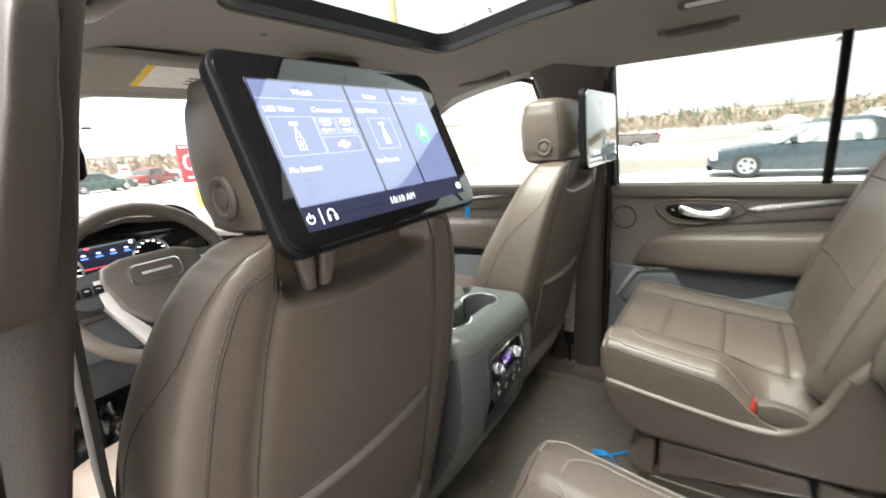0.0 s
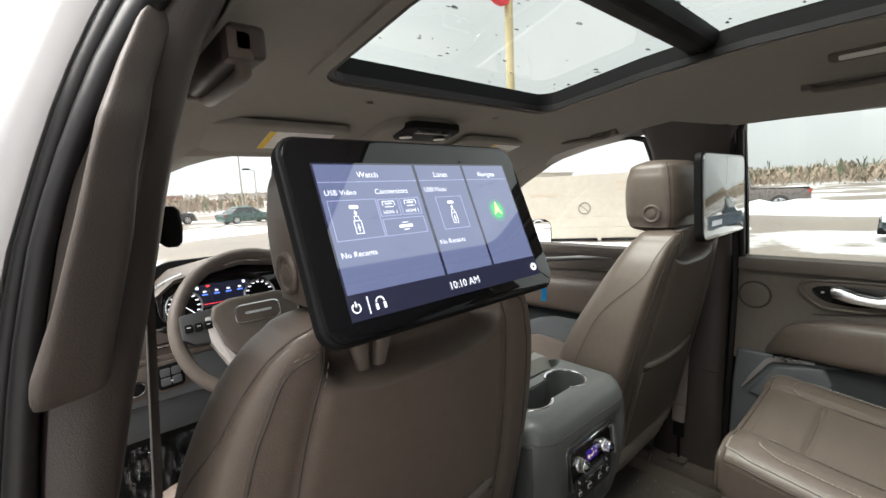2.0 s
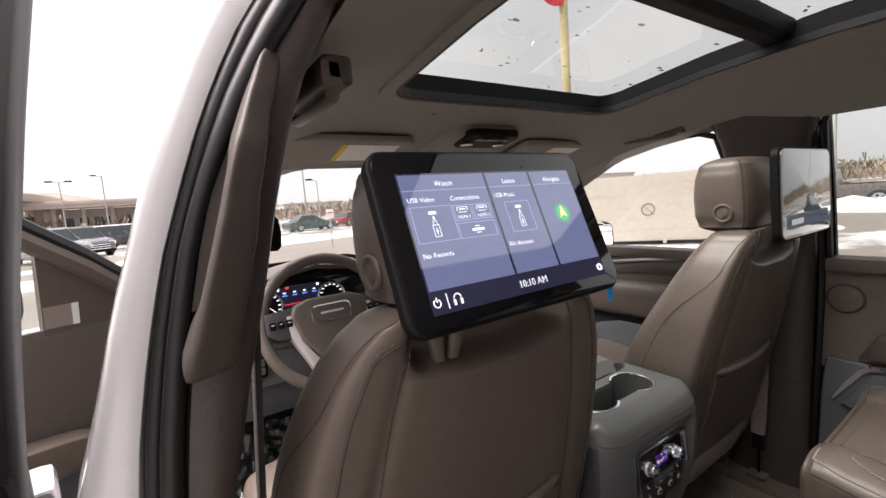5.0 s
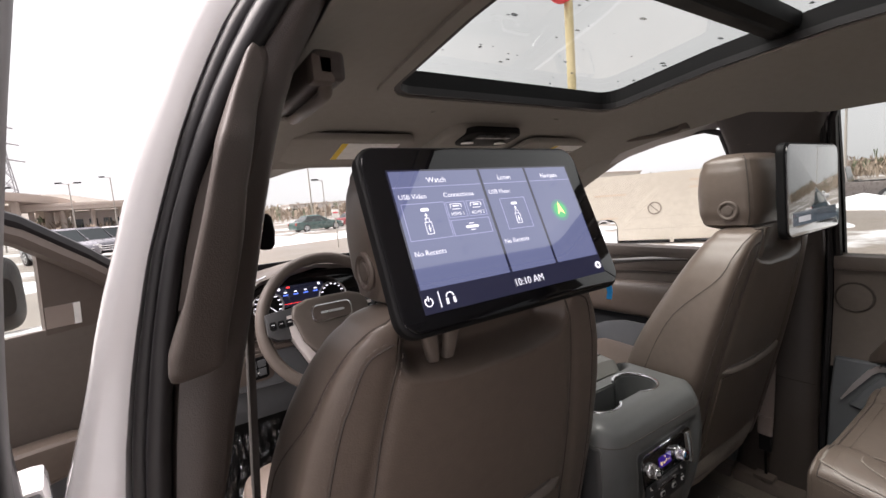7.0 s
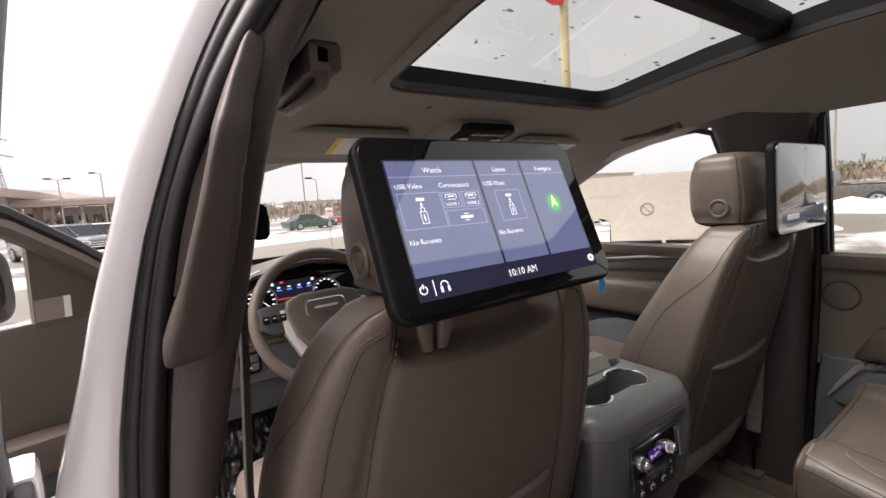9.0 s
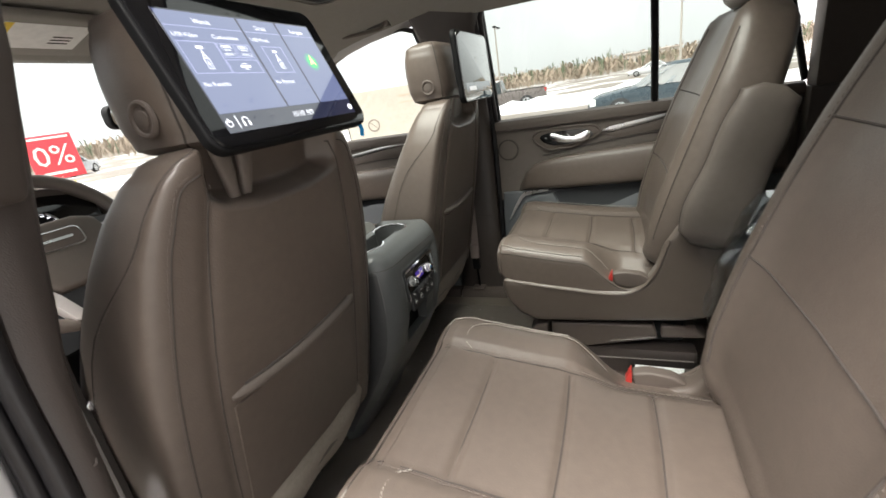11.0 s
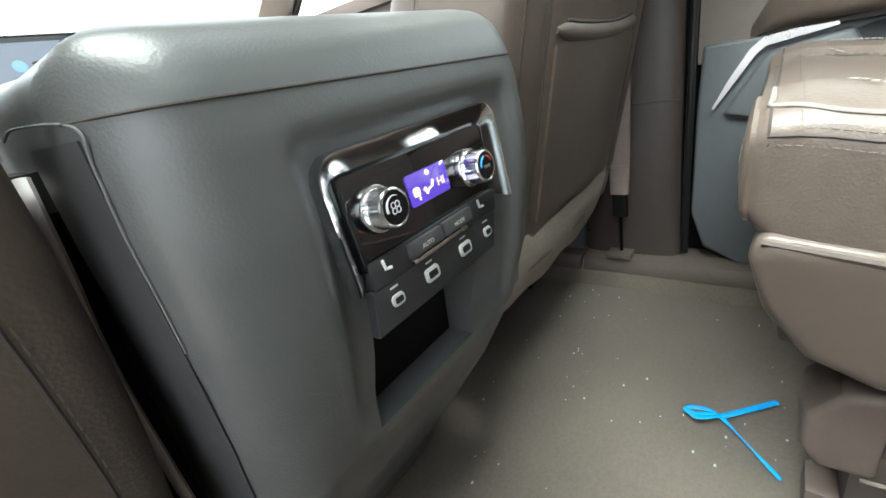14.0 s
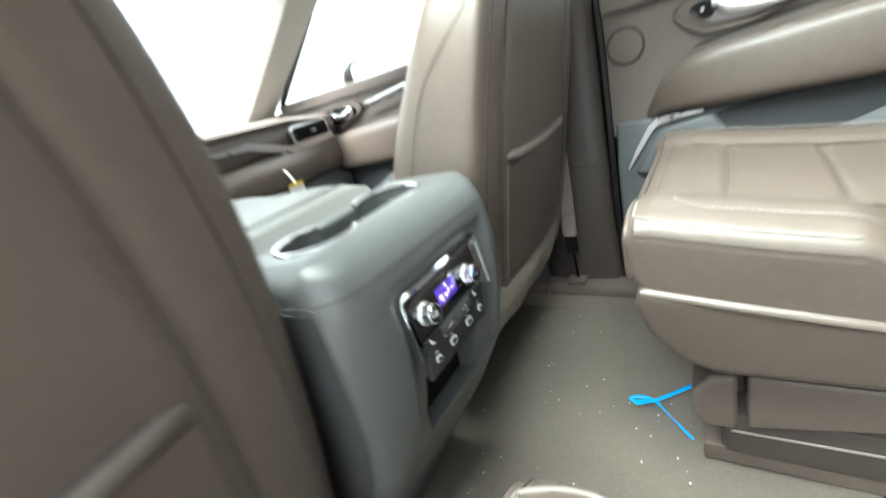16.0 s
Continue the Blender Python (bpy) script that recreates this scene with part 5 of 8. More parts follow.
# ---- captain's chairs of the second row ----
def captain_chair(cx, side, recline=0.0):
    """side: +1 where the aisle lies to the chair's left (right-hand chair), -1 for the other."""
    inner = -side     # direction of the aisle in x
    st = thing("captain_chair", (cx, 0.25, FLOOR), "brown leather second-row chair with plastic side shells, on floor rails", "car seat", "second-row chairs")
    def drop(x, y):
        """The aisle-side bolster falls away behind, where the buckle sits."""
        if x * inner < 0.10:
            return 0.0
        a = min(1, max(0, (0.335 - y) / 0.115))
        b = min(1, (x * inner - 0.10) / 0.13)
        return 0.090 * a * a * (3 - 2 * a) * b * b * (3 - 2 * b)
    top = lambda y: float(np.interp(y, (0.05, 0.2, 0.4, 0.53, 0.57), (1.055, 1.062, 1.085, 1.112, 1.10)))
    profile = [(0.588, 0.235, 1.065, 1.045), (0.586, 0.250, 1.085, 1.025), (0.576, 0.260, 1.104, 1.005), (0.555, 0.266, 1.113, 0.985), (0.50, 0.268, 1.108, 0.965), (0.40, 0.268, 1.092, 0.95), (0.25, 0.268, 1.074, 0.94), (0.10, 0.265, 1.064, 0.935), (0.02, 0.25, 1.06, 0.94)]

    def pad(t, y):
        """Padding over the plain cushion: raised bolsters, a lower insert and the pull of its sewn channels."""
        insert = 1 / (1 + math.exp((t - 0.53) / 0.012))
        out = 0.010 * math.exp(-((t - 0.78) / 0.19) ** 2) - 0.007 * insert
        out -= 0.006 * math.exp(-((t - 0.545) / 0.020) ** 2)
        for yc in (0.455, 0.318, 0.185):
            out -= 0.0055 * insert * math.exp(-((y - yc) / 0.007) ** 2)
        return out

    def cushion_rings(count, n):
        out = []
        for y, hw, zt, zb in spline(profile, count):
            ring = []
            for x, z in superring(hw, 1.0, 7.0, n):
                zz = (zt + zb) / 2 + z * (zt - zb) / 2
                if z > 0.3:
                    zz += pad(abs(x) / hw, y)
                zz -= drop(x, y) * max(0.0, (z + 0.8) / 1.8)
                ring.append((cx + x, y, zz))
            out.append(ring)
        return out
    rings = cushion_rings(30, 64)
    cushion = part("cushion", loft(cushion_rings(150, 160)), LEATHER, st, "cross-stitched leather cushion with raised bolsters", 60)

    def ztop(x, y):
        t = abs(x) / 0.267
        return float(np.interp(y, (0.02, 0.10, 0.25, 0.40, 0.50, 0.555, 0.576), (1.06, 1.064, 1.074, 1.092, 1.108, 1.113, 1.104))) + pad(t, y) - drop(x, y)
    # channels across and along the insert
    for y in (0.455, 0.318, 0.185):
        part("channel", tube([(cx + x, y + 0.004 * (x / 0.14) ** 2, ztop(x, y) + 0.0003) for x in np.linspace(-0.134, 0.134, 13)], 0.0012, 6), SEAM, cushion)
    for sg in (-1, 1):
        ln = [(cx + sg * (0.138 + 0.006 * (y - 0.1)), y, ztop(sg * 0.1415, y) + 0.0004) for y in np.linspace(0.04, 0.575, 24)]
        part("channel", tube(ln, 0.0013, 6), SEAM, cushion)
        tagged(part("stitching", stitches([Vector(p) + Vector((sg * 0.006, 0, 0.0028)) for p in ln], 0.006, 0.004, 0.0008), STITCH, cushion), kind="stuff")
        # piping round the front corner of the bolster
        K = (lambda k: k) if sg > 0 else (lambda k: 32 - k)
        pip = [rings[i][K(6)] for i in range(13, 2, -1)] + [rings[2][K(7)]] + [rings[1][K(k)] for k in (8, 9, 10, 11, 12)]
        part("piping", tube(curve_pts(pip, 48), 0.0024, 8), PIPING, cushion, "pale grey piping")
        # stitched rib on the bolster, turning at the front
        ln = curve_pts([(cx + sg * 0.225, y, ztop(sg * 0.225, y) + 0.0008) for y in np.linspace(0.262 if sg == inner else 0.08, 0.48, 9)] + [(cx + sg * 0.205, 0.515, ztop(0.205, 0.515) + 0.001), (cx + sg * 0.165, 0.522, ztop(0.165, 0.52) + 0.001), (cx + sg * 0.145, 0.505, ztop(0.15, 0.505) + 0.001)], 40)
        tagged(part("stitching", stitches(ln, 0.0055, 0.0018, 0.0010), THREAD, cushion, "pale sewing thread"), kind="stuff")
    # double stitched edge round the front and sides, laid on the cushion's own outline
    for k, f, mt in ((2, 1, SEAM), (3, 2, STITCH), (1, 0, STITCH)):
        ln = [Vector(rings[i][k]) for i in range(27, f, -1)] + [Vector(rings[f][j]) for j in range(k, 33 - k)] + [Vector(rings[i][32 - k]) for i in range(f + 1, 28)]
        if mt is SEAM:
            part("edge_seam", tube(ln, 0.0013, 6), SEAM, cushion)
        else:
            tagged(part("stitching", stitches(ln, 0.0045, 0.0025, 0.0007), STITCH, cushion), kind="stuff")
    # side shells in satin plastic: long lower edge and a swept-up rear horn
    poly = [(0.568, 1.012), (0.574, 0.985), (0.560, 0.935), (0.525, 0.885), (0.475, 0.862), (0.30, 0.866), (0.06, 0.882), (-0.03, 0.905), (-0.085, 0.97), (-0.10, 1.06), (-0.085, 1.13), (-0.03, 1.178), (0.04, 1.188), (0.092, 1.168), (0.122, 1.115), (0.140, 1.045), (0.168, 0.998), (0.215, 0.975), (0.30, 0.975), (0.42, 0.990)]
    poly = [(u - recline * min(1.0, max(0.0, (0.30 - u) / 0.15)), v) for u, v in poly]
    for sg in (-1, 1):
        b = slab(poly, lambda u, v, d: Vector((cx + sg * (0.225 + d - 0.25 * max(0, 0.95 - v) ** 1.0 * 0.6), u, v)), 0.0, 0.052, 0.016, 4)
        sh = part("side_shell", b, SHELL, st, "brown satin plastic side shell", 50)
        part("pivot_cap", disc((cx + sg * 0.276, 0.03 - recline, 1.10), (sg, 0, 0), 0.012, 0.004, 20, 0.001), TRIM_BROWN, sh)
        part("reveal", tube(curve_pts([(cx + sg * 0.272, 0.565, 1.004), (cx + sg * 0.275, 0.42, 0.984), (cx + sg * 0.275, 0.25, 0.966), (cx + sg * 0.275, 0.18 - recline * 0.8, 0.986), (cx + sg * 0.275, 0.14 - recline, 1.04), (cx + sg * 0.275, 0.11 - recline, 1.13)], 24), 0.0045, 8), SHELL, sh)
    part("pan", box(cx - 0.24, cx + 0.24, 0.0, 0.55, 0.875, 0.96, 0.02), TRIM_BROWN, st)
    # frame and rail covers on the floor
    for sg in (-1, 1):
        xr = cx + sg * 0.185
        part("rail_cover", slab([(0.437, 0.732), (0.437, 0.838), (0.14, 0.842), (0.128, 0.796), (0.26, 0.770)], lambda u, v, d: Vector((xr + d, u, v)), -0.045, 0.045, 0.008, 3), TRIM_BROWN, st, "brown plastic rail cover")
        part("cover_end", slab([(0.450, 0.722), (0.498, 0.718), (0.514, 0.745), (0.512, 0.790), (0.488, 0.822), (0.450, 0.830)], lambda u, v, d: Vector((xr + d, u, v)), -0.043, 0.043, 0.010, 3), TRIM_BROWN, st, "rounded end piece of the rail cover")
        part("cover_tail", slab([(0.120, 0.795), (0.120, 0.838), (0.03, 0.830), (0.0, 0.800)], lambda u, v, d: Vector((xr + d, u, v)), -0.036, 0.036, 0.008, 3), TRIM_BROWN, st)
        part("cover_bar", tube([(xr - side * 0.0465, 0.262, 0.783), (xr - side * 0.0470, 0.20, 0.795), (xr - side * 0.0465, 0.135, 0.806)], [0.004, 0.0065, 0.004], 8, flat=0.6), SHELL, st, "raised bar on the cover")
        part("rail_lip", tube([(xr - side * 0.0305, 0.46, 0.708), (xr - side * 0.0305, 0.03, 0.714)], 0.0026, 6), PIPING, st, "pale edge of the floor rail")
        part("rail_foot", box(xr - 0.03, xr + 0.03, 0.02, 0.47, 0.655, 0.745, 0.01), PILLAR, st, "carpeted foot under the cover")
        part("rail", box(xr - 0.025, xr + 0.025, -0.15, 0.50, FLOOR + 0.004, 0.66, 0.005), TRIM_BROWN, st, "covered floor rail")
        part("leg_strut", box(xr - 0.02, xr + 0.02, 0.06, 0.14, 0.78, 0.89, 0.004), BLACK, st)
        part("leg_strut", box(xr - 0.02, xr + 0.02, 0.36, 0.44, 0.78, 0.89, 0.004), BLACK, st)
    # backrest, leaning back
    lean = Vector((0, -0.31, 0.951)).normalized()
    fwd = Vector((0, 0.951, 0.31)).normalized()
    base = Vector((cx, 0.115 - 0.95 * recline, 1.04))
    rings = []
    for h, hw, th in spline([(-0.02, 0.20, 0.04), (0.0, 0.232, 0.06), (0.05, 0.255, 0.075), (0.15, 0.266, 0.085), (0.28, 0.268, 0.085), (0.40, 0.262, 0.08), (0.50, 0.248, 0.072), (0.58, 0.222, 0.065), (0.635, 0.185, 0.055), (0.66, 0.14, 0.04)], 40):
        ring = []
        for x, y in superring(hw, 1.0, 4.6, 64):
            t = abs(x) / max(hw, 0.2)
            yy = y * th
            if y > 0.2:
                yy += 0.022 * math.exp(-((t - 0.82) / 0.17) ** 2) - 0.010 * (1 - t) * (h > 0.02)
            ring.append(base + lean * h + fwd * (yy - 0.02) + Vector((x, 0, 0)))
        rings.append(ring)
    back = part("backrest", loft(rings), LEATHER, st, "leather backrest with stitched bolsters", 60)
    for k in (11, 21):
        ln = [Vector(rings[i][k]) for i in range(3, 37)]
        part("seam", tube(ln, 0.0018, 6), SEAM, back)
        tagged(part("stitching", stitches([p + Vector((0.006 if k < 16 else -0.006, 0, 0)) + fwd * 0.002 for p in ln], 0.005, 0.0035, 0.0006), STITCH, back), kind="stuff")
    for k in (6, 26):
        ln = [Vector(rings[i][k]) + fwd * 0.0005 for i in range(5, 36)]
        part("seam", tube(ln, 0.0016, 6), SEAM, back)
        tagged(part("stitching", stitches([p + fwd * 0.0016 + Vector((0.006 if k < 16 else -0.006, 0, 0)) for p in ln], 0.005, 0.0035, 0.0007), STITCH, back), kind="stuff")
    for i in (14, 26):
        part("seam", tube([Vector(rings[i][k]) + fwd * 0.0005 for k in range(11, 22)], 0.0018, 6), SEAM, back)
    # folded inner armrest hanging at the back's side
    ax = cx + inner * 0.292
    b = bm_new()
    rr = []
    for h, hy, hx in spline([(0.10, 0.03, 0.012), (0.115, 0.055, 0.022), (0.15, 0.068, 0.027), (0.30, 0.066, 0.027), (0.44, 0.058, 0.026), (0.475, 0.045, 0.02), (0.485, 0.02, 0.010)], 20):
        c = base + lean * h - fwd * (0.045 if side > 0 else 0.10)
        rr.append([Vector((ax, c.y, c.z)) + Vector((x, 0, 0)) + fwd * y for x, y in superring(hx, hy, 3.5, 28)])
    arm = part("armrest", loft(rr), LEATHER_SMOOTH, st, "padded leather armrest folded up", 60)
    part("seam", tube([r[7] for r in rr[1:-1]], 0.0018, 6), SEAM, arm)
    # headrest
    hc = base + lean * 0.740 + fwd * 0.005
    rr = []
    for h, hw, th in spline([(-0.085, 0.09, 0.03), (-0.075, 0.115, 0.045), (-0.04, 0.13, 0.055), (0.03, 0.132, 0.055), (0.07, 0.12, 0.045), (0.085, 0.09, 0.025)], 18):
        rr.append([hc + lean * h + fwd * y + Vector((x, 0, 0)) for x, y in superring(hw, th, 4, 40)])
    hr = part("headrest", loft(rr), LEATHER, st, "padded leather headrest", 60)
    for sx in (-0.05, 0.05):
        part("post", tube([base + lean * 0.62 + Vector((sx, 0, 0)), hc - lean * 0.07 + Vector((sx, 0, 0))], 0.007, 10), CHROME_DARK, hr)
    # belt buckle with its red key, between cushion and shell on the aisle side
    bx, by, bz0 = cx + inner * 0.250, 0.250 - 0.54 * recline, 1.016 - 0.26 * recline
    bk = part("buckle", slab([(0.0, 0.010), (-0.004, -0.022), (-0.035, -0.034), (-0.085, -0.026), (-0.095, -0.004), (-0.070, 0.010), (-0.030, 0.016)], lambda u, v, d: Vector((bx + d, by + u, bz0 + v)), -0.013, 0.013, 0.005, 3), TRIM_BROWN, st, "belt buckle with a red key")
    part("red_key", slab([(0.001, -0.016), (0.013, -0.010), (0.003, 0.015), (0.001, 0.015)], lambda u, v, d: Vector((bx + d, by + u, bz0 + v)), -0.010, 0.010, 0.002), RED, bk)
    part("buckle_strap", tube(curve_pts([(bx - inner * 0.004, by - 0.085, bz0 - 0.012), (bx - inner * 0.012, by - 0.115, bz0 - 0.010), (bx - inner * 0.024, by - 0.150, bz0)], 8), 0.010, 8, flat=0.35), BELT, bk)
    return st


captain_chair(0.472, 1)
captain_chair(-0.455, -1, 0.065)


# ---- right-hand doors and pillar ----
def wall_x(z):
    """Inner face of the right-hand side, from the sill to the roof rail."""
    return float(np.interp(z, (0.62, 0.9, 1.15, 1.30, 1.42, 1.60, 1.88), (0.795, 0.80, 0.825, 0.838, 0.835, 0.80, 0.725)))


def sheet(y0, y1, z0, z1, off, ny=10, nz=10, thick=0.012, shape=None):
    """A panel that follows the side of the car, off metres in from it."""
    b = bm_new()
    rows = []
    for z in np.linspace(z0, z1, nz):
        rows.append([b.verts.new((wall_x(z) - off + (shape(y, z) if shape else 0), y, z)) for y in np.linspace(y0, y1, ny)])
    for r0, r1 in zip(rows, rows[1:]):
        for i in range(ny - 1):
            b.faces.new((r0[i], r0[i + 1], r1[i + 1], r1[i]))
    bmesh.ops.recalc_face_normals(b, faces=b.faces)
    bmesh.ops.solidify(b, geom=b.faces[:], thickness=thick)
    return b


def side_slab(poly, off0, off1, bevel=0.0, seg=2, mirror=False):
    return slab(poly, lambda u, v, d: Vector((wall_x(v) - d, u, v)), off0, off1, bevel, seg)


def smooth_poly(pts, n=6):
    """A closed smooth outline through 2D points."""
    m = len(pts)
    out = []
    for i in range(m):
        p0, p1, p2, p3 = (Vector(pts[(i + k - 1) % m]) for k in range(4))
        for j in range(n):
            t = j / n
            out.append(tuple(0.5 * ((2 * p1) + (p2 - p0) * t + (2 * p0 - 5 * p1 + 4 * p2 - p3) * t * t + (3 * p1 - p0 - 3 * p2 + p3) * t ** 3)))
    return out


def door_right(y_front, y_rear, label, front=False):
    """A right-hand door as seen from inside, from its front edge to its rear edge."""
    D = lambda y: y_front - y          # distance from the front edge to a place on the door
    Y = lambda d: y_front - d
    dr = thing("car_door", (0.84, (y_front + y_rear) / 2, FLOOR), label, "car door", "doors on the passenger side")
    part("upper_panel", sheet(y_rear, y_front - 0.002, 1.10, 1.425, -0.014, 16, 12), LEATHER_SMOOTH, dr, "brown leather upper panel")
    lower = [(Y(0.012), 1.135), (Y(0.006), 1.02), (Y(0.004), 0.80), (Y(0.03), 0.72), (Y(0.10), 0.685), (Y(0.3), 0.675), (y_rear, 0.675), (y_rear, 1.135)]
    part("lower_panel", side_slab(lower, -0.03, 0.012, 0.008, 3), GREY_DOOR, dr, "slate grey lower panel")
    # ledge below the glass
    rings = []
    for y in np.linspace(y_front - 0.004, y_rear, 8):
        rings.append([(wall_x(1.425) + u, y, 1.415 + v) for u, v in ((-0.012, -0.02), (-0.014, 0.0), (-0.008, 0.016), (0.03, 0.022), (0.05, 0.0), (0.03, -0.03))])
    part("sill_ledge", loft(rings), TRIM_BROWN, dr)
    # upper crease lines
    ln = [(Y(d), z) for d, z in ((0.12, 1.392), (0.16, 1.400), (0.3, 1.402), (0.55, 1.408), (0.75, 1.418))]
    part("crease", tube(curve_pts([(wall_x(z) - 0.001, y, z) for y, z in ln], 20), 0.003, 6), SEAM, dr)
    # handle cup
    hy = Y(0.285)
    cup = smooth_poly([(hy + 0.128, 1.354), (hy + 0.118, 1.332), (hy + 0.085, 1.305), (hy + 0.06, 1.298), (hy - 0.01, 1.299), (hy - 0.04, 1.304), (hy - 0.115, 1.334), (hy - 0.130, 1.350), (hy - 0.118, 1.368), (hy - 0.09, 1.379), (hy, 1.382), (hy + 0.09, 1.378), (hy + 0.115, 1.370)], 4)
    hb = part("handle_cup", side_slab(cup, -0.005, 0.008, 0.003), TRIM_BROWN, dr, "moulded cup round the door handle")
    inner = smooth_poly([(hy + 0.10, 1.350), (hy + 0.07, 1.320), (hy - 0.0, 1.312), (hy - 0.08, 1.324), (hy - 0.105, 1.346), (hy - 0.06, 1.366), (hy + 0.06, 1.366)])
    part("handle_well", side_slab(inner, -0.004, 0.0095), PIANO, hb)
    part("cup_rim", tube([(wall_x(z) - 0.008, y, z) for y, z in cup + cup[:1]], 0.0042, 8), TRIM_BROWN, hb)
    X = wall_x(1.34) - 0.02
    rings = []
    for d, z, h, t in ((0.058, 1.352, 0.010, 0.008), (0.052, 1.350, 0.015, 0.009), (0.03, 1.343, 0.017, 0.010), (0.0, 1.335, 0.013, 0.010), (-0.035, 1.331, 0.012, 0.010), (-0.06, 1.335, 0.017, 0.010), (-0.085, 1.343, 0.019, 0.008), (-0.094, 1.346, 0.010, 0.005)):
        rings.append([(X + u, hy + d, z + v) for u, v in superring(t, h, 3, 16)])
    part("door_handle", loft(rings), CHROME, hb, "satin chrome door handle")
    sw = part("lock_switch", side_slab(smooth_poly([(hy + 0.096, 1.356), (hy + 0.075, 1.328), (hy + 0.055, 1.332), (hy + 0.06, 1.362)]), 0.0, 0.014, 0.002), BLACK, hb)
    part("lock_sign", box(wall_x(1.345) - 0.0155, wall_x(1.345) - 0.0135, hy + 0.072, hy + 0.079, 1.343, 1.349, 0.0005), SOCK, sw)
    # bright and dark strips behind the handle
    strip = [(hy - 0.135, 1.350), (hy - 0.16, 1.362), (hy - 0.40, 1.392), (hy - 0.55, 1.402), (hy - 0.55, 1.392), (hy - 0.40, 1.378), (hy - 0.17, 1.342)]
    part("metal_strip", side_slab(strip, 0.0, 0.007, 0.002), CHROME_DARK, dr, "brushed metal strip")
    part("dark_strip", side_slab([(hy - 0.14, 1.338), (hy - 0.17, 1.340), (hy - 0.40, 1.374), (hy - 0.55, 1.388), (hy - 0.55, 1.352), (hy - 0.40, 1.332), (hy - 0.2, 1.312)], 0.0, 0.004, 0.001), TRIM_BROWN, dr)
    for z0, z1 in ((1.275, 1.338),):
        part("crease", tube([(wall_x(z0) - 0.002, Y(0.19), z0), (wall_x(z0) - 0.003, Y(0.32), z0 + 0.022), (wall_x(z1) - 0.003, Y(0.6), z1 - 0.01), (wall_x(z1) - 0.003, y_rear, z1)], 0.002, 6), SEAM, dr)
    # arm pad
    rings = []
    for d, zc, hz, pr in spline([(0.085, 1.142, 0.010, 0.008), (0.105, 1.170, 0.028, 0.025), (0.14, 1.192, 0.046, 0.045), (0.20, 1.203, 0.058, 0.058), (0.32, 1.211, 0.065, 0.068), (0.50, 1.219, 0.070, 0.075), (0.72, 1.226, 0.073, 0.078), (1.0, 1.230, 0.073, 0.078)], 24):
        if Y(d) < y_rear:
            break
        rings.append([(wall_x(1.2) - max(0, u + pr * 0.5) * 1.0 + 0.0, Y(d), zc + v) for u, v in superring(pr * 0.5, hz, 3.2, 28)])
    ap = part("arm_pad", loft(rings), LEATHER, dr, "padded leather arm rest", 60)
    tagged(part("stitching", stitches([Vector(r[4]) + Vector((-0.001, 0, 0.001)) for r in rings[2:]], 0.006, 0.004, 0.0009), STITCH, ap), kind="stuff")
    # bright bent strip in front of the pocket
    pts = [(Y(0.035), 1.018), (Y(0.062), 1.065), (Y(0.092), 1.112), (Y(0.108), 1.126), (Y(0.15), 1.132), (Y(0.205), 1.136)]
    rings = []
    for (y, z), w in zip(pts, (0.002, 0.006, 0.007, 0.008, 0.007, 0.003)):
        xx = wall_x(z) - 0.012
        n = Vector((0, 1, 0.9)).normalized() if z < 1.12 else Vector((0, 0.3, 1)).normalized()
        c = Vector((xx, y, z))
        rings.append([c + n * w, c + n * w + Vector((-0.012, 0, 0)), c - n * w + Vector((-0.012, 0, 0)), c - n * w])
    part("bright_strip", loft(rings), CHROME_DARK, dr, "bright bent metal strip")
    part("strip_backing", side_slab([(Y(0.05), 1.005), (Y(0.075), 1.045), (Y(0.115), 1.108), (Y(0.225), 1.128), (Y(0.25), 1.08), (Y(0.20), 1.02), (Y(0.14), 0.985)], 0.0, 0.024, 0.010, 3), GREY_DOOR, dr)
    # pocket: flush slab with the cavity's shade painted dark, and a flared flap
    part("pocket_shade_slab", side_slab(smooth_poly([(Y(0.20), 1.07), (Y(0.245), 1.128), (Y(0.5), 1.142), (Y(0.72), 1.146), (Y(0.72), 1.03), (Y(0.35), 1.02)]), 0.0, 0.0135), mat("painted_pocket_shade", (0.022, 0.023, 0.026), 0.7, bump=0.2, bump_scale=500), dr, "flush slab coloured dark for the shade inside the door pocket")
    rings = []
    for d, zt, pr in ((0.22, 1.035, 0.018), (0.30, 1.042, 0.03), (0.38, 1.055, 0.042), (0.46, 1.082, 0.05), (0.54, 1.118, 0.055), (0.62, 1.138, 0.055), (0.85, 1.142, 0.055)):
        if Y(d) < y_rear:
            break
        x0 = wall_x(0.95) - 0.012
        rings.append([(x0, Y(d), 0.80), (x0 - pr, Y(d), 0.84), (x0 - pr - 0.008, Y(d), zt - 0.02), (x0 - pr - 0.002, Y(d), zt), (x0 - pr + 0.012, Y(d), zt - 0.004), (x0, Y(d), zt - 0.05)])
    part("pocket_flap", loft(rings), GREY_DOOR, dr, "flared slate grey pocket flap", 50)
    # loudspeaker cover
    sp = part("speaker_cover", disc((wall_x(1.315) + 0.002, Y(0.047), 1.313), (-1, 0, 0), 0.0395, 0.005, 32, 0.001), LEATHER_SMOOTH, dr, "round speaker cover")
    part("speaker_ring", torus((wall_x(1.315) - 0.002, Y(0.047), 1.313), (1, 0, 0), 0.041, 0.0032, 40, 8), SEAM, sp)
    # glass in its frame
    fr = bm_new()
    g0 = bm_new()
    zt = 1.86
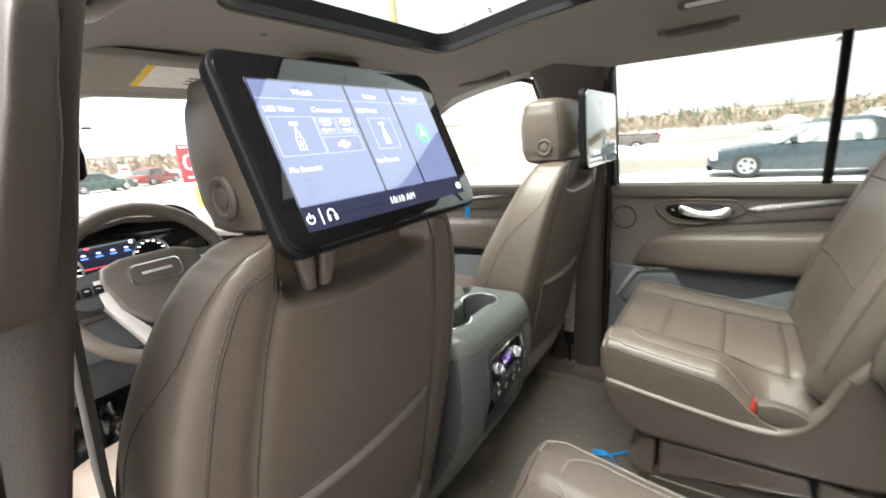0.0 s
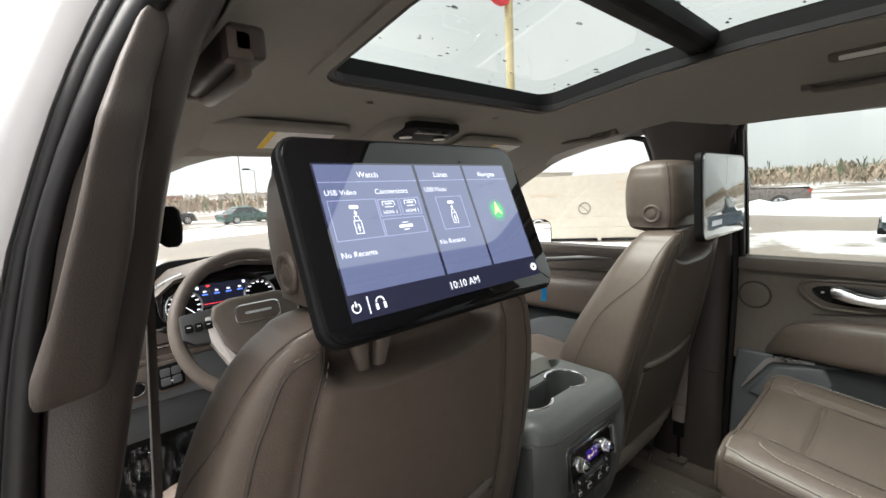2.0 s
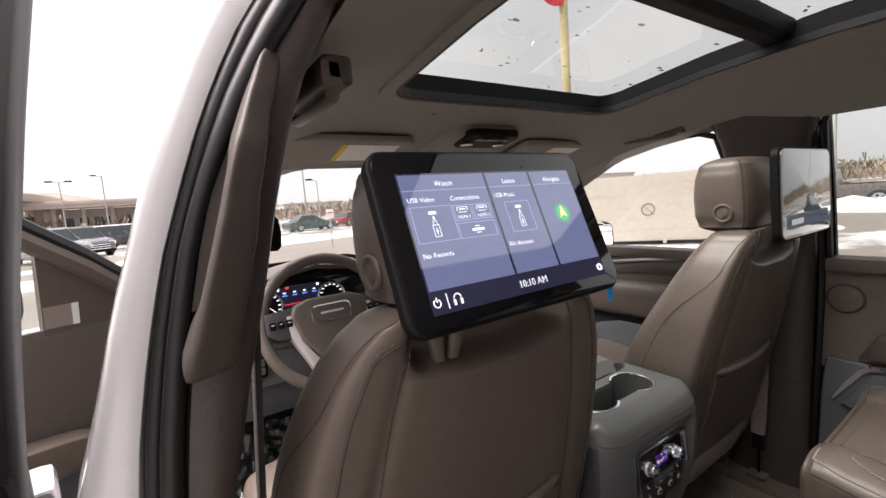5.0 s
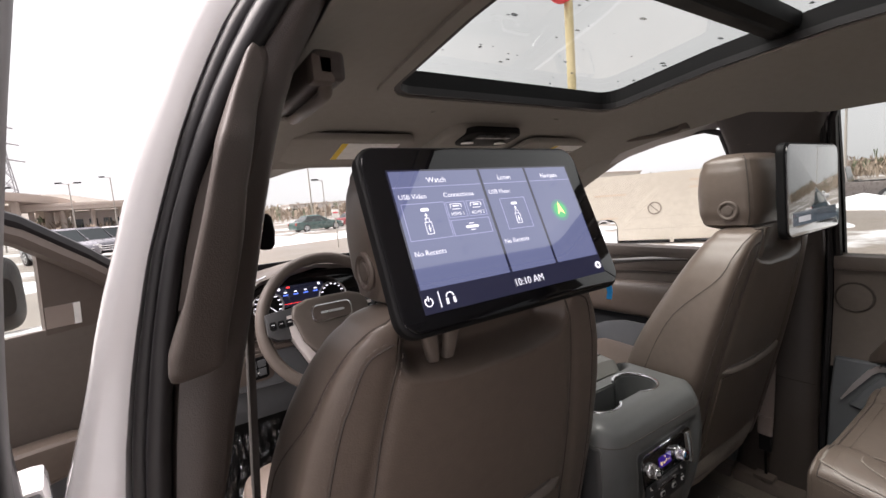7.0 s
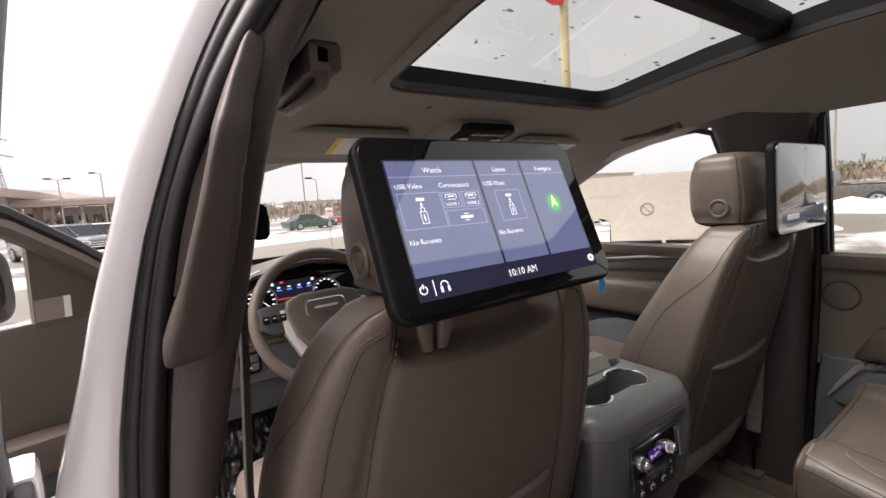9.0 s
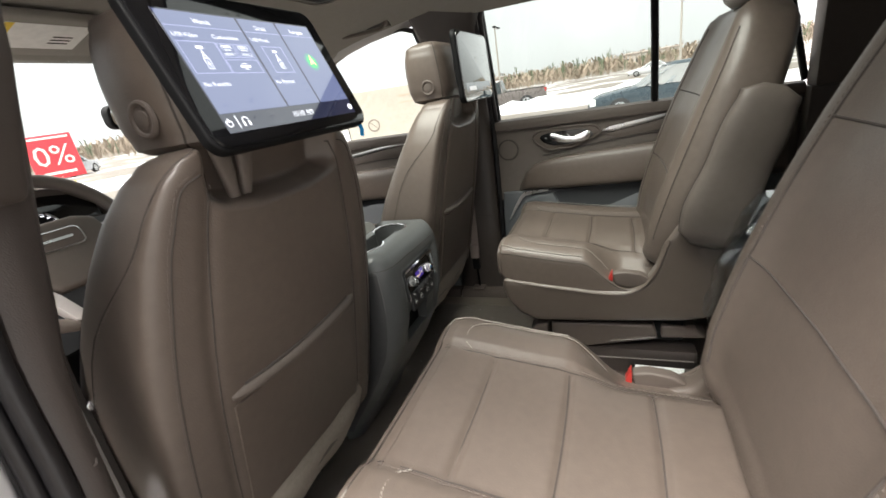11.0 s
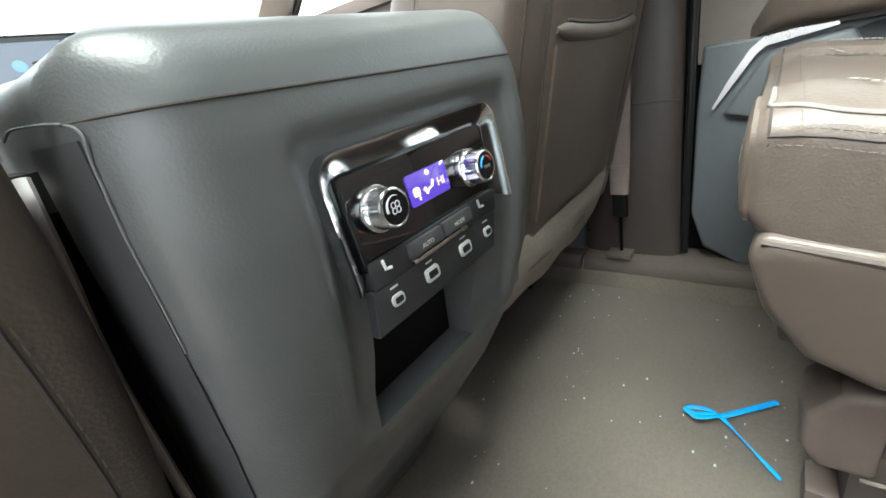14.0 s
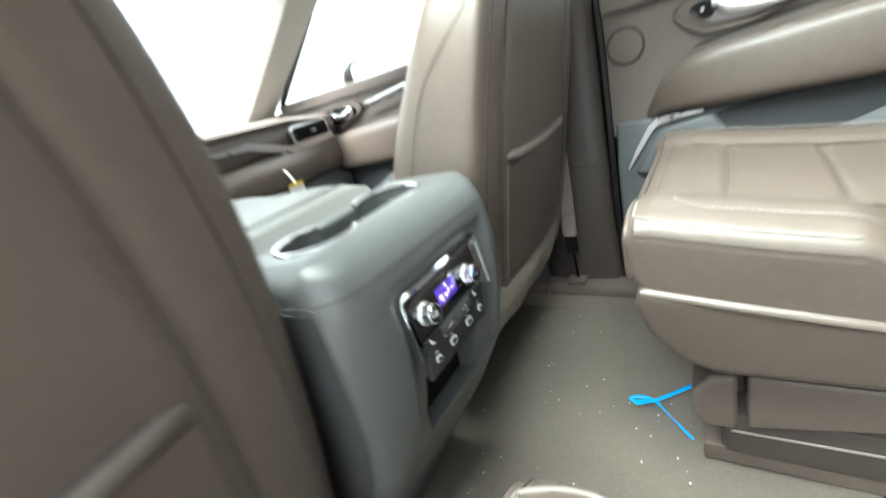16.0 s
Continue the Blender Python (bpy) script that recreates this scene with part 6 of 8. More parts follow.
    if front:
        outline = [(y_rear + 0.012, 1.42), (y_rear + 0.004, 1.76), (y_rear + 0.02, 1.825), (y_rear + 0.07, 1.845), (y_rear + 0.25, 1.84), (y_rear + 0.38, 1.815), (y_rear + 0.50, 1.755), (y_rear + 0.75, 1.60), (y_rear + 1.0, 1.44), (y_rear + 1.02, 1.42)]
    else:
        outline = [(y_rear, 1.44), (y_rear + 0.12, 1.83), (y_rear + 0.17, 1.856), (y_front - 0.10, 1.868), (y_front - 0.03, 1.86), (y_front - 0.012, 1.82), (y_front - 0.008, 1.42)]
    vs = [g0.verts.new((wall_x(z) + 0.015, y, z)) for y, z in outline]
    g0.faces.new(vs)
    gp = part("window_glass", g0, GLASS if front else REAR_GLASS, dr)
    gp.visible_shadow = not front
    part("glass_seal", tube([(wall_x(z) + 0.008, y, z) for y, z in outline], 0.011, 8), RUBBER, dr, "black glass run seal")
    if not front:
        yb = 0.105
        part("divider_bar", tube([(wall_x(1.42) + 0.01, yb - 0.005, 1.42), (wall_x(1.64) + 0.01, yb, 1.64), (wall_x(1.87) + 0.01, yb + 0.01, 1.87)], 0.014, 8, flat=0.9), BLACK, dr, "black bar dividing the window")
    return dr


door_right(0.706, -0.34, "closed passenger-side rear door with leather panel and grey pocket")
door_right(1.95, 0.945, "closed passenger-side front door with leather panel and chrome handle", True)

# middle pillar on the passenger side, with belt
pillar_r = thing("pillar_right", (0.78, 0.83, FLOOR), "brown moulded plastic centre pillar", "pillar", kind="structure")
rings = []
for z, xi, y0, y1 in spline([(0.635, 0.785, 0.715, 0.96), (0.70, 0.783, 0.722, 0.94), (0.9, 0.778, 0.728, 0.935), (1.2, 0.795, 0.73, 0.935), (1.40, 0.80, 0.728, 0.938), (1.6, 0.765, 0.724, 0.940), (1.78, 0.725, 0.715, 0.945), (1.88, 0.69, 0.69, 0.97)], 26):
    rings.append([(xi + 0.06, y0, z), (xi + 0.02, y0 - 0.002, z), (xi + 0.004, y0 + 0.015, z), (xi, y0 + 0.045, z), (xi - 0.002, (y0 + y1) / 2, z), (xi, y1 - 0.045, z), (xi + 0.004, y1 - 0.015, z), (xi + 0.02, y1 + 0.002, z), (xi + 0.06, y1, z)])
part("cover", loft(rings), PILLAR, pillar_r, "", 50)
for y, r in ((0.714, 0.0055), (0.708, 0.0035)):
    part("door_seal", tube([(wall_x(z) - 0.006, y, z) for z in np.linspace(0.70, 1.86, 20)], r, 8), RUBBER, pillar_r, "black rubber door seal")
part("joint", tube([(0.777, 0.725, 1.045), (0.775, 0.76, 1.045), (0.774, 0.83, 1.047), (0.776, 0.90, 1.05)], 0.0015, 6), SEAM, pillar_r)
part("joint", tube([(0.784, 0.74, 1.47), (0.783, 0.83, 1.472), (0.785, 0.925, 1.475)], 0.0015, 6), SEAM, pillar_r)
part("badge_button", box(0.725, 0.735, 0.86, 0.885, 1.775, 1.80, 0.002), TRIM_BROWN, pillar_r)
part("sill_cover", slab([(0.742, 0.628), (0.742, 0.665), (0.752, 0.685), (0.80, 0.690), (0.84, 0.690), (0.84, 0.628)], lambda u, v, d: Vector((u, d, v)), -0.3, 0.935, 0.005), TRIM_BROWN, pillar_r, "brown sill cover")
part("sill_cover", slab([(0.742, 0.628), (0.742, 0.665), (0.752, 0.685), (0.80, 0.690), (0.84, 0.690), (0.84, 0.628)], lambda u, v, d: Vector((u, d, v)), 0.94, 1.9, 0.005), TRIM_BROWN, pillar_r)


def seat_belt(top, mid, anchor, mt, label, width=0.044, buckle=True):
    bt = thing("seat_belt", anchor, label, "seat belt", "front seat belts")
    a, m2, c = Vector(top), Vector(mid), Vector(anchor)
    fr = []
    for p in curve_pts([a, (a + m2) / 2 + Vector((0.002, 0, 0)), m2], 12):
        fr.append(p)
    rings = []
    for p in fr:
        rings.append([p + Vector((0.0, s * width / 2, 0)) + Vector((e, 0, 0)) for s, e in ((-1, -0.0008), (1, -0.0008), (1, 0.0008), (-1, 0.0008))])
    part("webbing", loft(rings), mt, bt)
    if buckle:
        part("webbing_end", loft([[m2 + Vector((x, y, z)) for x, y in superring(0.006 + 0.004 * abs(z) / 0.03, 0.020, 3, 16)] for z in (0.03, 0.0, -0.03)]), mt, bt)
        part("stay", loft([[m2 + Vector((x + 0.002, y, z)) for x, y in superring(0.009, 0.0165, 4, 20)] for z in (-0.028, -0.034, -0.078, -0.084)]), BLACK, bt, "black plastic stay of the belt")
        part("cable", tube(curve_pts([m2 + Vector((0.003, 0, -0.08)), (m2 + c) / 2 + Vector((0, 0, -0.02)), c], 8), 0.0042, 8), BLACK, bt)
        part("plate", box(c.x - 0.03, c.x + 0.025, c.y - 0.028, c.y + 0.028, c.z - 0.008, c.z + 0.004, 0.003), TRIM_BROWN, bt)
    return bt


seat_belt((0.715, 0.815, 1.62), (0.722, 0.832, 0.895), (0.772, 0.846, 0.697), BELT, "taupe belt webbing running down to a black floor stay")
part("belt_guide", slab(rrect(0.06, 0.035, 0.012), lambda u, v, d: Vector((0.735 - d, 0.815 + u, 1.62 + v)), -0.02, 0.03, 0.006), TRIM_BROWN, pillar_r, "belt guide on the pillar")


# outer body side behind the passenger-side trim
bm = sheet(-1.7, 2.1, 0.45, 1.41, -0.07, 6, 8, 0.02)
single("wall_body_right", bm, BLACK, "inside of the body side behind the trim", "body side", kind="structure")
bm = sheet(0.69, 0.965, 1.40, 1.90, -0.065, 3, 8, 0.02)
single("wall_pillar_right", bm, BLACK, "inside of the pillar's outer skin", "body side", kind="structure")


# ---- grab handles at the roof ----
def grab(ya, yb, x, z, sg):
    g = thing("grab_handle", (x, (ya + yb) / 2, z), "brown fold-down grab handle under the roof rail", "grab handle", "grab handles")
    L = yb - ya
    pts = [(x - sg * 0.004, ya + 0.006, z - 0.012), (x - sg * 0.010, ya + 0.016, z - 0.022), (x - sg * 0.012, ya + L * 0.2, z - 0.026), (x - sg * 0.012, ya + L * 0.8, z - 0.026), (x - sg * 0.010, yb - 0.016, z - 0.022), (x - sg * 0.004, yb - 0.006, z - 0.012)]
    part("grip", tube(curve_pts(pts, 22), 0.0085, 10, flat=0.8), LEATHER_SMOOTH, g)
    for y in (ya, yb):
        part("foot", box(x - 0.012, x + 0.014, y - 0.012, y + 0.012, z - 0.021, z + 0.010, 0.004), TRIM_BROWN, g)
    part("recess", box(x - 0.010, x + 0.028, ya - 0.012, yb + 0.012, z - 0.018, z + 0.016, 0.008, 3), PILLAR, g, "dark recess behind the grip")
    return g


grab(1.02, 1.23, 0.628, 1.866, 1)
grab(0.36, 0.53, 0.634, 1.906, 1)
grab(0.80, 1.0, -0.612, 1.842, -1)

# reading lamp let into the headliner beside the rear handle
rl = thing("reading_lamp", (0.545, 0.42, 1.93), "slim pale reading lamp let into the headliner", "lamp")
RP = lambda u, v, d: Vector((0.545 + v, 0.42 + u, roof_z(0.545 + v, 0.42) - d))
part("housing", slab(rrect(0.13, 0.034, 0.012), RP, -0.004, 0.005, 0.002), TRIM_BROWN, rl)
part("lens", slab(rrect(0.095, 0.016, 0.006), RP, 0.004, 0.0075, 0.001), LENS, rl, "pale clear lens")

# ---- overhead parts at the front of the roof ----
oc = thing("overhead_console", (0.02, 1.42, 1.87), "taupe overhead console with dark map-light lenses", "overhead console")
b = slab(smooth_poly([(-0.10, -0.10), (0.10, -0.10), (0.13, 0.0), (0.11, 0.11), (-0.11, 0.11), (-0.13, 0.0)]), lambda u, v, d: Vector((0.03 + u, 1.36 + v, roof_z(0.02, 1.36 + v) - d)), -0.01, 0.028, 0.012, 3)
part("housing", b, HEADLINER, oc)
lens_plate = part("lens_plate", slab(rrect(0.20, 0.10, 0.03), lambda u, v, d: Vector((0.04 + u, 1.285 + v, roof_z(0.02, 1.285 + v) - d)), 0.014, 0.034, 0.006), BLACK, oc, "black lamp and switch plate")
for i in range(4):
    part("switch", slab(rrect(0.026, 0.022, 0.005), lambda u, v, d, i=i: Vector((-0.005 + 0.031 * i + u, 1.262 + v, roof_z(0.02, 1.262) - d)), 0.030, 0.039, 0.002), SWITCH, lens_plate)
for x in (-0.05, 0.05):
    part("lamp_lens", disc((0.04 + x * 1.25, 1.305, roof_z(0, 1.305) - 0.034), (0, 0, -1), 0.019, 0.004, 20, 0.001), LENS, oc)


def visor(xc, w, labelled):
    v = thing("sun_visor", (xc, 1.43, 1.86), "taupe cloth sun visor folded up with a printed notice" if labelled else "taupe cloth sun visor folded up", "sun visor", "sun visors")
    P = lambda u, t, d: Vector((xc + u, 1.40 + t, roof_z(xc, 1.40 + t) - 0.012 - d))
    part("pad", slab(rrect(w, 0.165, 0.03), P, -0.004, 0.014, 0.006, 3), HEADLINER, v)
    part("pivot", tube([P(-w / 2 + 0.02, 0.085, 0.004), P(w / 2 - 0.02, 0.085, 0.004)], 0.007, 8), TRIM_BROWN, v)
    if labelled:
        LP = lambda u, t, d: P(u + 0.055, t + 0.0, d)
        n = part("notice", slab([(-0.082, -0.06), (0.082, -0.06), (0.082, 0.045), (-0.082, 0.045)], LP, 0.0145, 0.0152), PAPER, v, "white printed notice with a yellow edge")
        part("notice_edge", slab([(-0.082, -0.06), (-0.066, -0.06), (-0.066, 0.045), (-0.082, 0.045)], LP, 0.0152, 0.0156), YELLOW, n)
        for k in range(3):
            part("text_bar", slab([(0.02, 0.015 - k * 0.014), (0.06, 0.015 - k * 0.014), (0.06, 0.021 - k * 0.014), (0.02, 0.021 - k * 0.014)], LP, 0.0152, 0.0155), SEAM, n)
    return v


visor(-0.36, 0.36, True)
visor(0.42, 0.36, True)
for x in (-0.20, 0.24):
    part("coat_dot", disc((x, 1.20, roof_z(x, 1.20) - 0.002), (0, 0, -1), 0.006, 0.003, 12), HEADLINER, oc)
mir = thing("rear_view_mirror", (-0.545, 1.60, 1.60), "black door-side mirror housing seen past the pillar", "mirror")
mir.location = (0.02, 1.66, 1.64)
part("shell", slab(rrect(0.24, 0.07, 0.025), lambda u, v, d: Vector((0.02 + u, 1.62 - d, 1.665 + v)), -0.02, 0.012, 0.006, 3), BLACK, mir)
part("mirror_glass", slab(rrect(0.225, 0.058, 0.02), lambda u, v, d: Vector((0.02 + u, 1.607 - d, 1.665 + v)), 0.0, 0.002), MIRROR, mir)
part("stem", tube([(0.02, 1.64, 1.68), (0.02, 1.68, 1.72)], 0.012, 8), BLACK, mir)
tagged(mir, "black rear-view mirror hanging from the windscreen")

# ---- driver-side centre pillar with its opening flange ----
def curve_of(*rows):
    zz, xx = [r[0] for r in rows], [r[1] for r in rows]
    return lambda z: float(np.interp(z, zz, xx))


P_IN = curve_of((0.62, -0.81), (1.0, -0.80), (1.31, -0.781), (1.38, -0.772), (1.446, -0.754), (1.511, -0.739), (1.572, -0.722), (1.635, -0.706), (1.675, -0.697), (1.746, -0.678), (1.812, -0.656), (1.90, -0.608), (1.96, -0.57))
P_TRIM = curve_of((0.62, -0.855), (1.0, -0.838), (1.28, -0.816), (1.406, -0.812), (1.469, -0.805), (1.53, -0.796), (1.59, -0.786), (1.65, -0.772), (1.70, -0.757), (1.75, -0.734), (1.80, -0.710), (1.90, -0.645), (1.96, -0.605))
P_SEAL = curve_of((0.62, -0.89), (1.0, -0.872), (1.30, -0.846), (1.418, -0.839), (1.479, -0.832), (1.537, -0.822), (1.60, -0.808), (1.65, -0.795), (1.70, -0.778), (1.75, -0.760), (1.803, -0.738), (1.854, -0.712), (1.90, -0.683), (1.96, -0.645))
P_OUT = curve_of((0.62, -0.955), (1.0, -0.945), (1.357, -0.905), (1.445, -0.885), (1.50, -0.868), (1.549, -0.855), (1.60, -0.842), (1.655, -0.824), (1.709, -0.808), (1.753, -0.791), (1.83, -0.760), (1.885, -0.732), (1.96, -0.685))
YP = 0.757
pillar_l = thing("pillar_left", (-0.80, 0.86, FLOOR), "driver-side centre pillar: brown trim, rubber seals, white painted flange", "pillar", kind="structure")
zs = np.linspace(0.62, 1.96, 40)


def across(z, s):
    """A place across the pillar's inner trim: 0 at the cabin's side, 1 at the seal."""
    return P_IN(z) + (P_TRIM(z) - P_IN(z)) * s


rings = [[(across(z, s), YP + v, z) for s, v in ((0.0, 0.012), (0.06, 0.0), (0.2, -0.009), (0.55, -0.014), (0.9, -0.010), (1.0, 0.004), (1.0, 0.12), (0.0, 0.17), (-0.2, 0.12))] for z in zs]
part("inner_trim", loft(rings), PILLAR, pillar_l, "brown moulded inner trim", 50)
for s, y, r in ((0.28, -0.010, 0.34), (0.74, 0.002, 0.26)):
    part("door_seal", tube([(P_TRIM(z) + (P_SEAL(z) - P_TRIM(z)) * s, YP + y, z) for z in zs], [abs(P_SEAL(z) - P_TRIM(z)) * r for z in zs], 10), RUBBER, pillar_l, "black rubber door seal")
part("seal_channel", loft([[(P_TRIM(z) + 0.002, YP + 0.008, z), (P_SEAL(z) - 0.002, YP + 0.012, z), (P_SEAL(z) - 0.002, YP + 0.05, z), (P_TRIM(z) + 0.002, YP + 0.05, z)] for z in zs]), RUBBER, pillar_l)
rings = [[(P_SEAL(z) + (P_OUT(z) - P_SEAL(z)) * s, YP + v, z) for s, v in ((0.0, 0.012), (0.1, 0.004), (0.6, 0.002), (0.85, 0.006), (0.96, 0.015), (1.0, 0.028), (1.07, 0.06), (1.10, 0.10), (1.0, 0.14), (0.4, 0.15), (0.0, 0.10))] for z in zs]
part("painted_flange", loft(rings), WHITE_PAINT, pillar_l, "white painted body flange", 50)
part("joint", tube([(P_IN(1.29) + 0.001, YP + 0.008, 1.292), (across(1.28, 0.4), YP - 0.014, 1.275), (across(1.265, 1.0), YP, 1.262)], 0.0015, 6), SEAM, pillar_l)
# long grab handle standing off the trim, rooted at both ends
H_OUT = curve_of((1.545, -0.797), (1.565, -0.794), (1.608, -0.778), (1.676, -0.757), (1.742, -0.738), (1.786, -0.720), (1.84, -0.695))
H_IN = curve_of((1.545, -0.752), (1.57, -0.748), (1.61, -0.739), (1.66, -0.726), (1.70, -0.719), (1.745, -0.706), (1.775, -0.698), (1.84, -0.672))
H_FRONT = curve_of((1.535, 0.046), (1.555, 0.055), (1.60, 0.063), (1.68, 0.067), (1.74, 0.062), (1.79, 0.042), (1.84, 0.014))
H_BACK = curve_of((1.535, 0.0), (1.585, 0.0), (1.612, 0.036), (1.72, 0.036), (1.755, 0.0), (1.84, 0.0))
rings = []
for z, k in [(1.545, 0.80), (1.547, 0.92), (1.552, 0.98)] + [(z, 1.0) for z in np.linspace(1.557, 1.82, 34)] + [(1.828, 0.94), (1.836, 0.75), (1.84, 0.4)]:
    c, w = (H_OUT(z) + H_IN(z)) / 2, (H_IN(z) - H_OUT(z)) / 2
    d, h = (H_FRONT(z) + H_BACK(z)) / 2, (H_FRONT(z) - H_BACK(z)) / 2
    rings.append([Vector((c + x, YP - d + y + 0.010 * x / w, z)) for x, y in superring(w * k, h * k, 4.6, 36)])
part("grab_handle", loft(rings), HANDLE, pillar_l, "long moulded grab handle", 60)
# shade behind the handle, put in as a dark slab on the trim
part("handle_shade_slab", loft([[(across(z, 0.97), YP - 0.0135, z), (across(z, 0.35), YP - 0.0175, z), (across(z, 0.35), YP, z), (across(z, 0.97), YP, z)] for z in np.linspace(1.598, 1.755, 10)]), SEAM, pillar_l, "dark slab standing in for the shade behind the handle")
part("belt_guide", loft([[(-0.676 + x, 0.90 + y, z) for x, y in superring(w, 0.018, 3.5, 20)] for z, w in ((1.632, 0.006), (1.637, 0.011), (1.655, 0.013), (1.673, 0.011), (1.678, 0.006))]), BLACK, pillar_l, "black belt guide on the pillar", 60)
# driver's belt
db = thing("seat_belt", (-0.735, 0.93, 0.72), "dark belt webbing hanging down the pillar", "seat belt", "front seat belts")
part("webbing", loft([[(x - 0.004, 0.898, z), (x + 0.004, 0.898, z), (x + 0.006, 0.938, z), (x - 0.002, 0.938, z)] for x, z in ((-0.69, 1.72), (-0.705, 1.55), (-0.725, 1.30), (-0.735, 1.0), (-0.74, 0.72))]), BELT_DARK, db)
TG = lambda u, v, d: Vector((-0.690 + 0.84 * u + 0.54 * v, 0.892 + d, 1.262 - 0.54 * u + 0.84 * v))
tn = part("tongue", slab(rrect(0.046, 0.014, 0.004), lambda u, v, d: TG(u - 0.012, v + 0.013, d), -0.002, 0.002, 0.001), CHROME, db, "metal belt tongue in a black stop")
part("tongue_tip", slab(rrect(0.040, 0.012, 0.004), lambda u, v, d: TG(u - 0.012, v - 0.016, d), -0.002, 0.002, 0.001), CHROME, tn)
part("tongue_cap", slab(rrect(0.056, 0.024, 0.006), lambda u, v, d: TG(u + 0.012, v - 0.002, d), -0.006, 0.006, 0.003), BLACK, tn)
part("loop", slab(rrect(0.034, 0.044, 0.006), lambda u, v, d: TG(u + 0.032, v - 0.026, d), -0.004, 0.004, 0.002), BELT_DARK, tn)
part("loop_edge", slab(rrect(0.030, 0.004, 0.0015), lambda u, v, d: TG(u + 0.034, v - 0.042, d), -0.006, -0.003, 0.0008), CHROME, tn)

# sill and lower body on the driver side
bm = slab([(-0.72, 0.628), (-0.735, 0.675), (-0.78, 0.69), (-0.86, 0.685), (-0.90, 0.66), (-0.905, 0.45), (-0.80, 0.40), (-0.72, 0.45)], lambda u, v, d: Vector((u, d, v)), -0.45, 0.93, 0.006)
single("trim_sill_left", bm, TRIM_BROWN, "brown sill trim over the white body side", "sill", kind="structure")
bm = slab([(-0.73, 0.628), (-0.74, 0.675), (-0.79, 0.69), (-0.88, 0.685), (-0.93, 0.64), (-0.93, 0.45), (-0.73, 0.45)], lambda u, v, d: Vector((u, d, v)), 0.935, 1.95, 0.006)
single("trim_sill_front_left", bm, TRIM_BROWN, "brown sill trim by the driver's seat", "sill", kind="structure")
# front hinge pillar
bm = box(-0.93, -0.80, 1.88, 2.1, 0.5, 1.24, 0.02)
single("pillar_front_left", bm, WHITE_PAINT, "white painted hinge pillar of the driver's door", "pillar", kind="structure")
bm = loft([[(x - 0.03, y, z), (x - 0.015, y - 0.015, z), (x + 0.025, y - 0.02, z), (x + 0.045, y - 0.005, z), (x + 0.045, y + 0.03, z), (x - 0.03, y + 0.05, z)] for x, y, z in ((-0.66, 1.10, 1.90), (-0.675, 1.30, 1.865), (-0.70, 1.50, 1.785), (-0.745, 1.72, 1.66), (-0.80, 1.95, 1.50), (-0.845, 2.12, 1.37))])
single("pillar_windscreen_left", bm, mat("warm_white_paint", (0.66, 0.63, 0.61), 0.35), "pale painted windscreen pillar with dark seal", "pillar", kind="structure")
bm = tube(curve_pts([(x + 0.052, y - 0.01, z) for x, y, z in ((-0.66, 1.10, 1.90), (-0.675, 1.30, 1.865), (-0.70, 1.50, 1.785), (-0.745, 1.72, 1.66), (-0.80, 1.95, 1.50), (-0.845, 2.12, 1.37))], 20), 0.012, 8)
single("trim_pillar_seal", bm, RUBBER, "black rubber seal along the windscreen pillar", "seal", kind="structure")
bm = loft([[(-0.60, y, z + 0.05), (-0.615, y, z), (-0.67, y, z - 0.01), (-0.70, y, z + 0.03), (-0.64, y, z + 0.09)] for y, z in ((0.97, 1.91), (1.1, 1.90))])
single("trim_roof_side_left", bm, WHITE_PAINT, "white painted roof side above the door opening", "roof side", kind="structure")
bm = loft([[(-0.60, y, z + 0.05), (-0.615, y, z), (-0.67, y, z - 0.01), (-0.70, y, z + 0.03), (-0.64, y, z + 0.09)] for y, z in ((-0.4, 1.90), (0.3, 1.915), (0.62, 1.92))])
single("trim_roof_side_rear_left", bm, WHITE_PAINT, "white painted roof side above the rear door opening", "roof side", kind="structure")


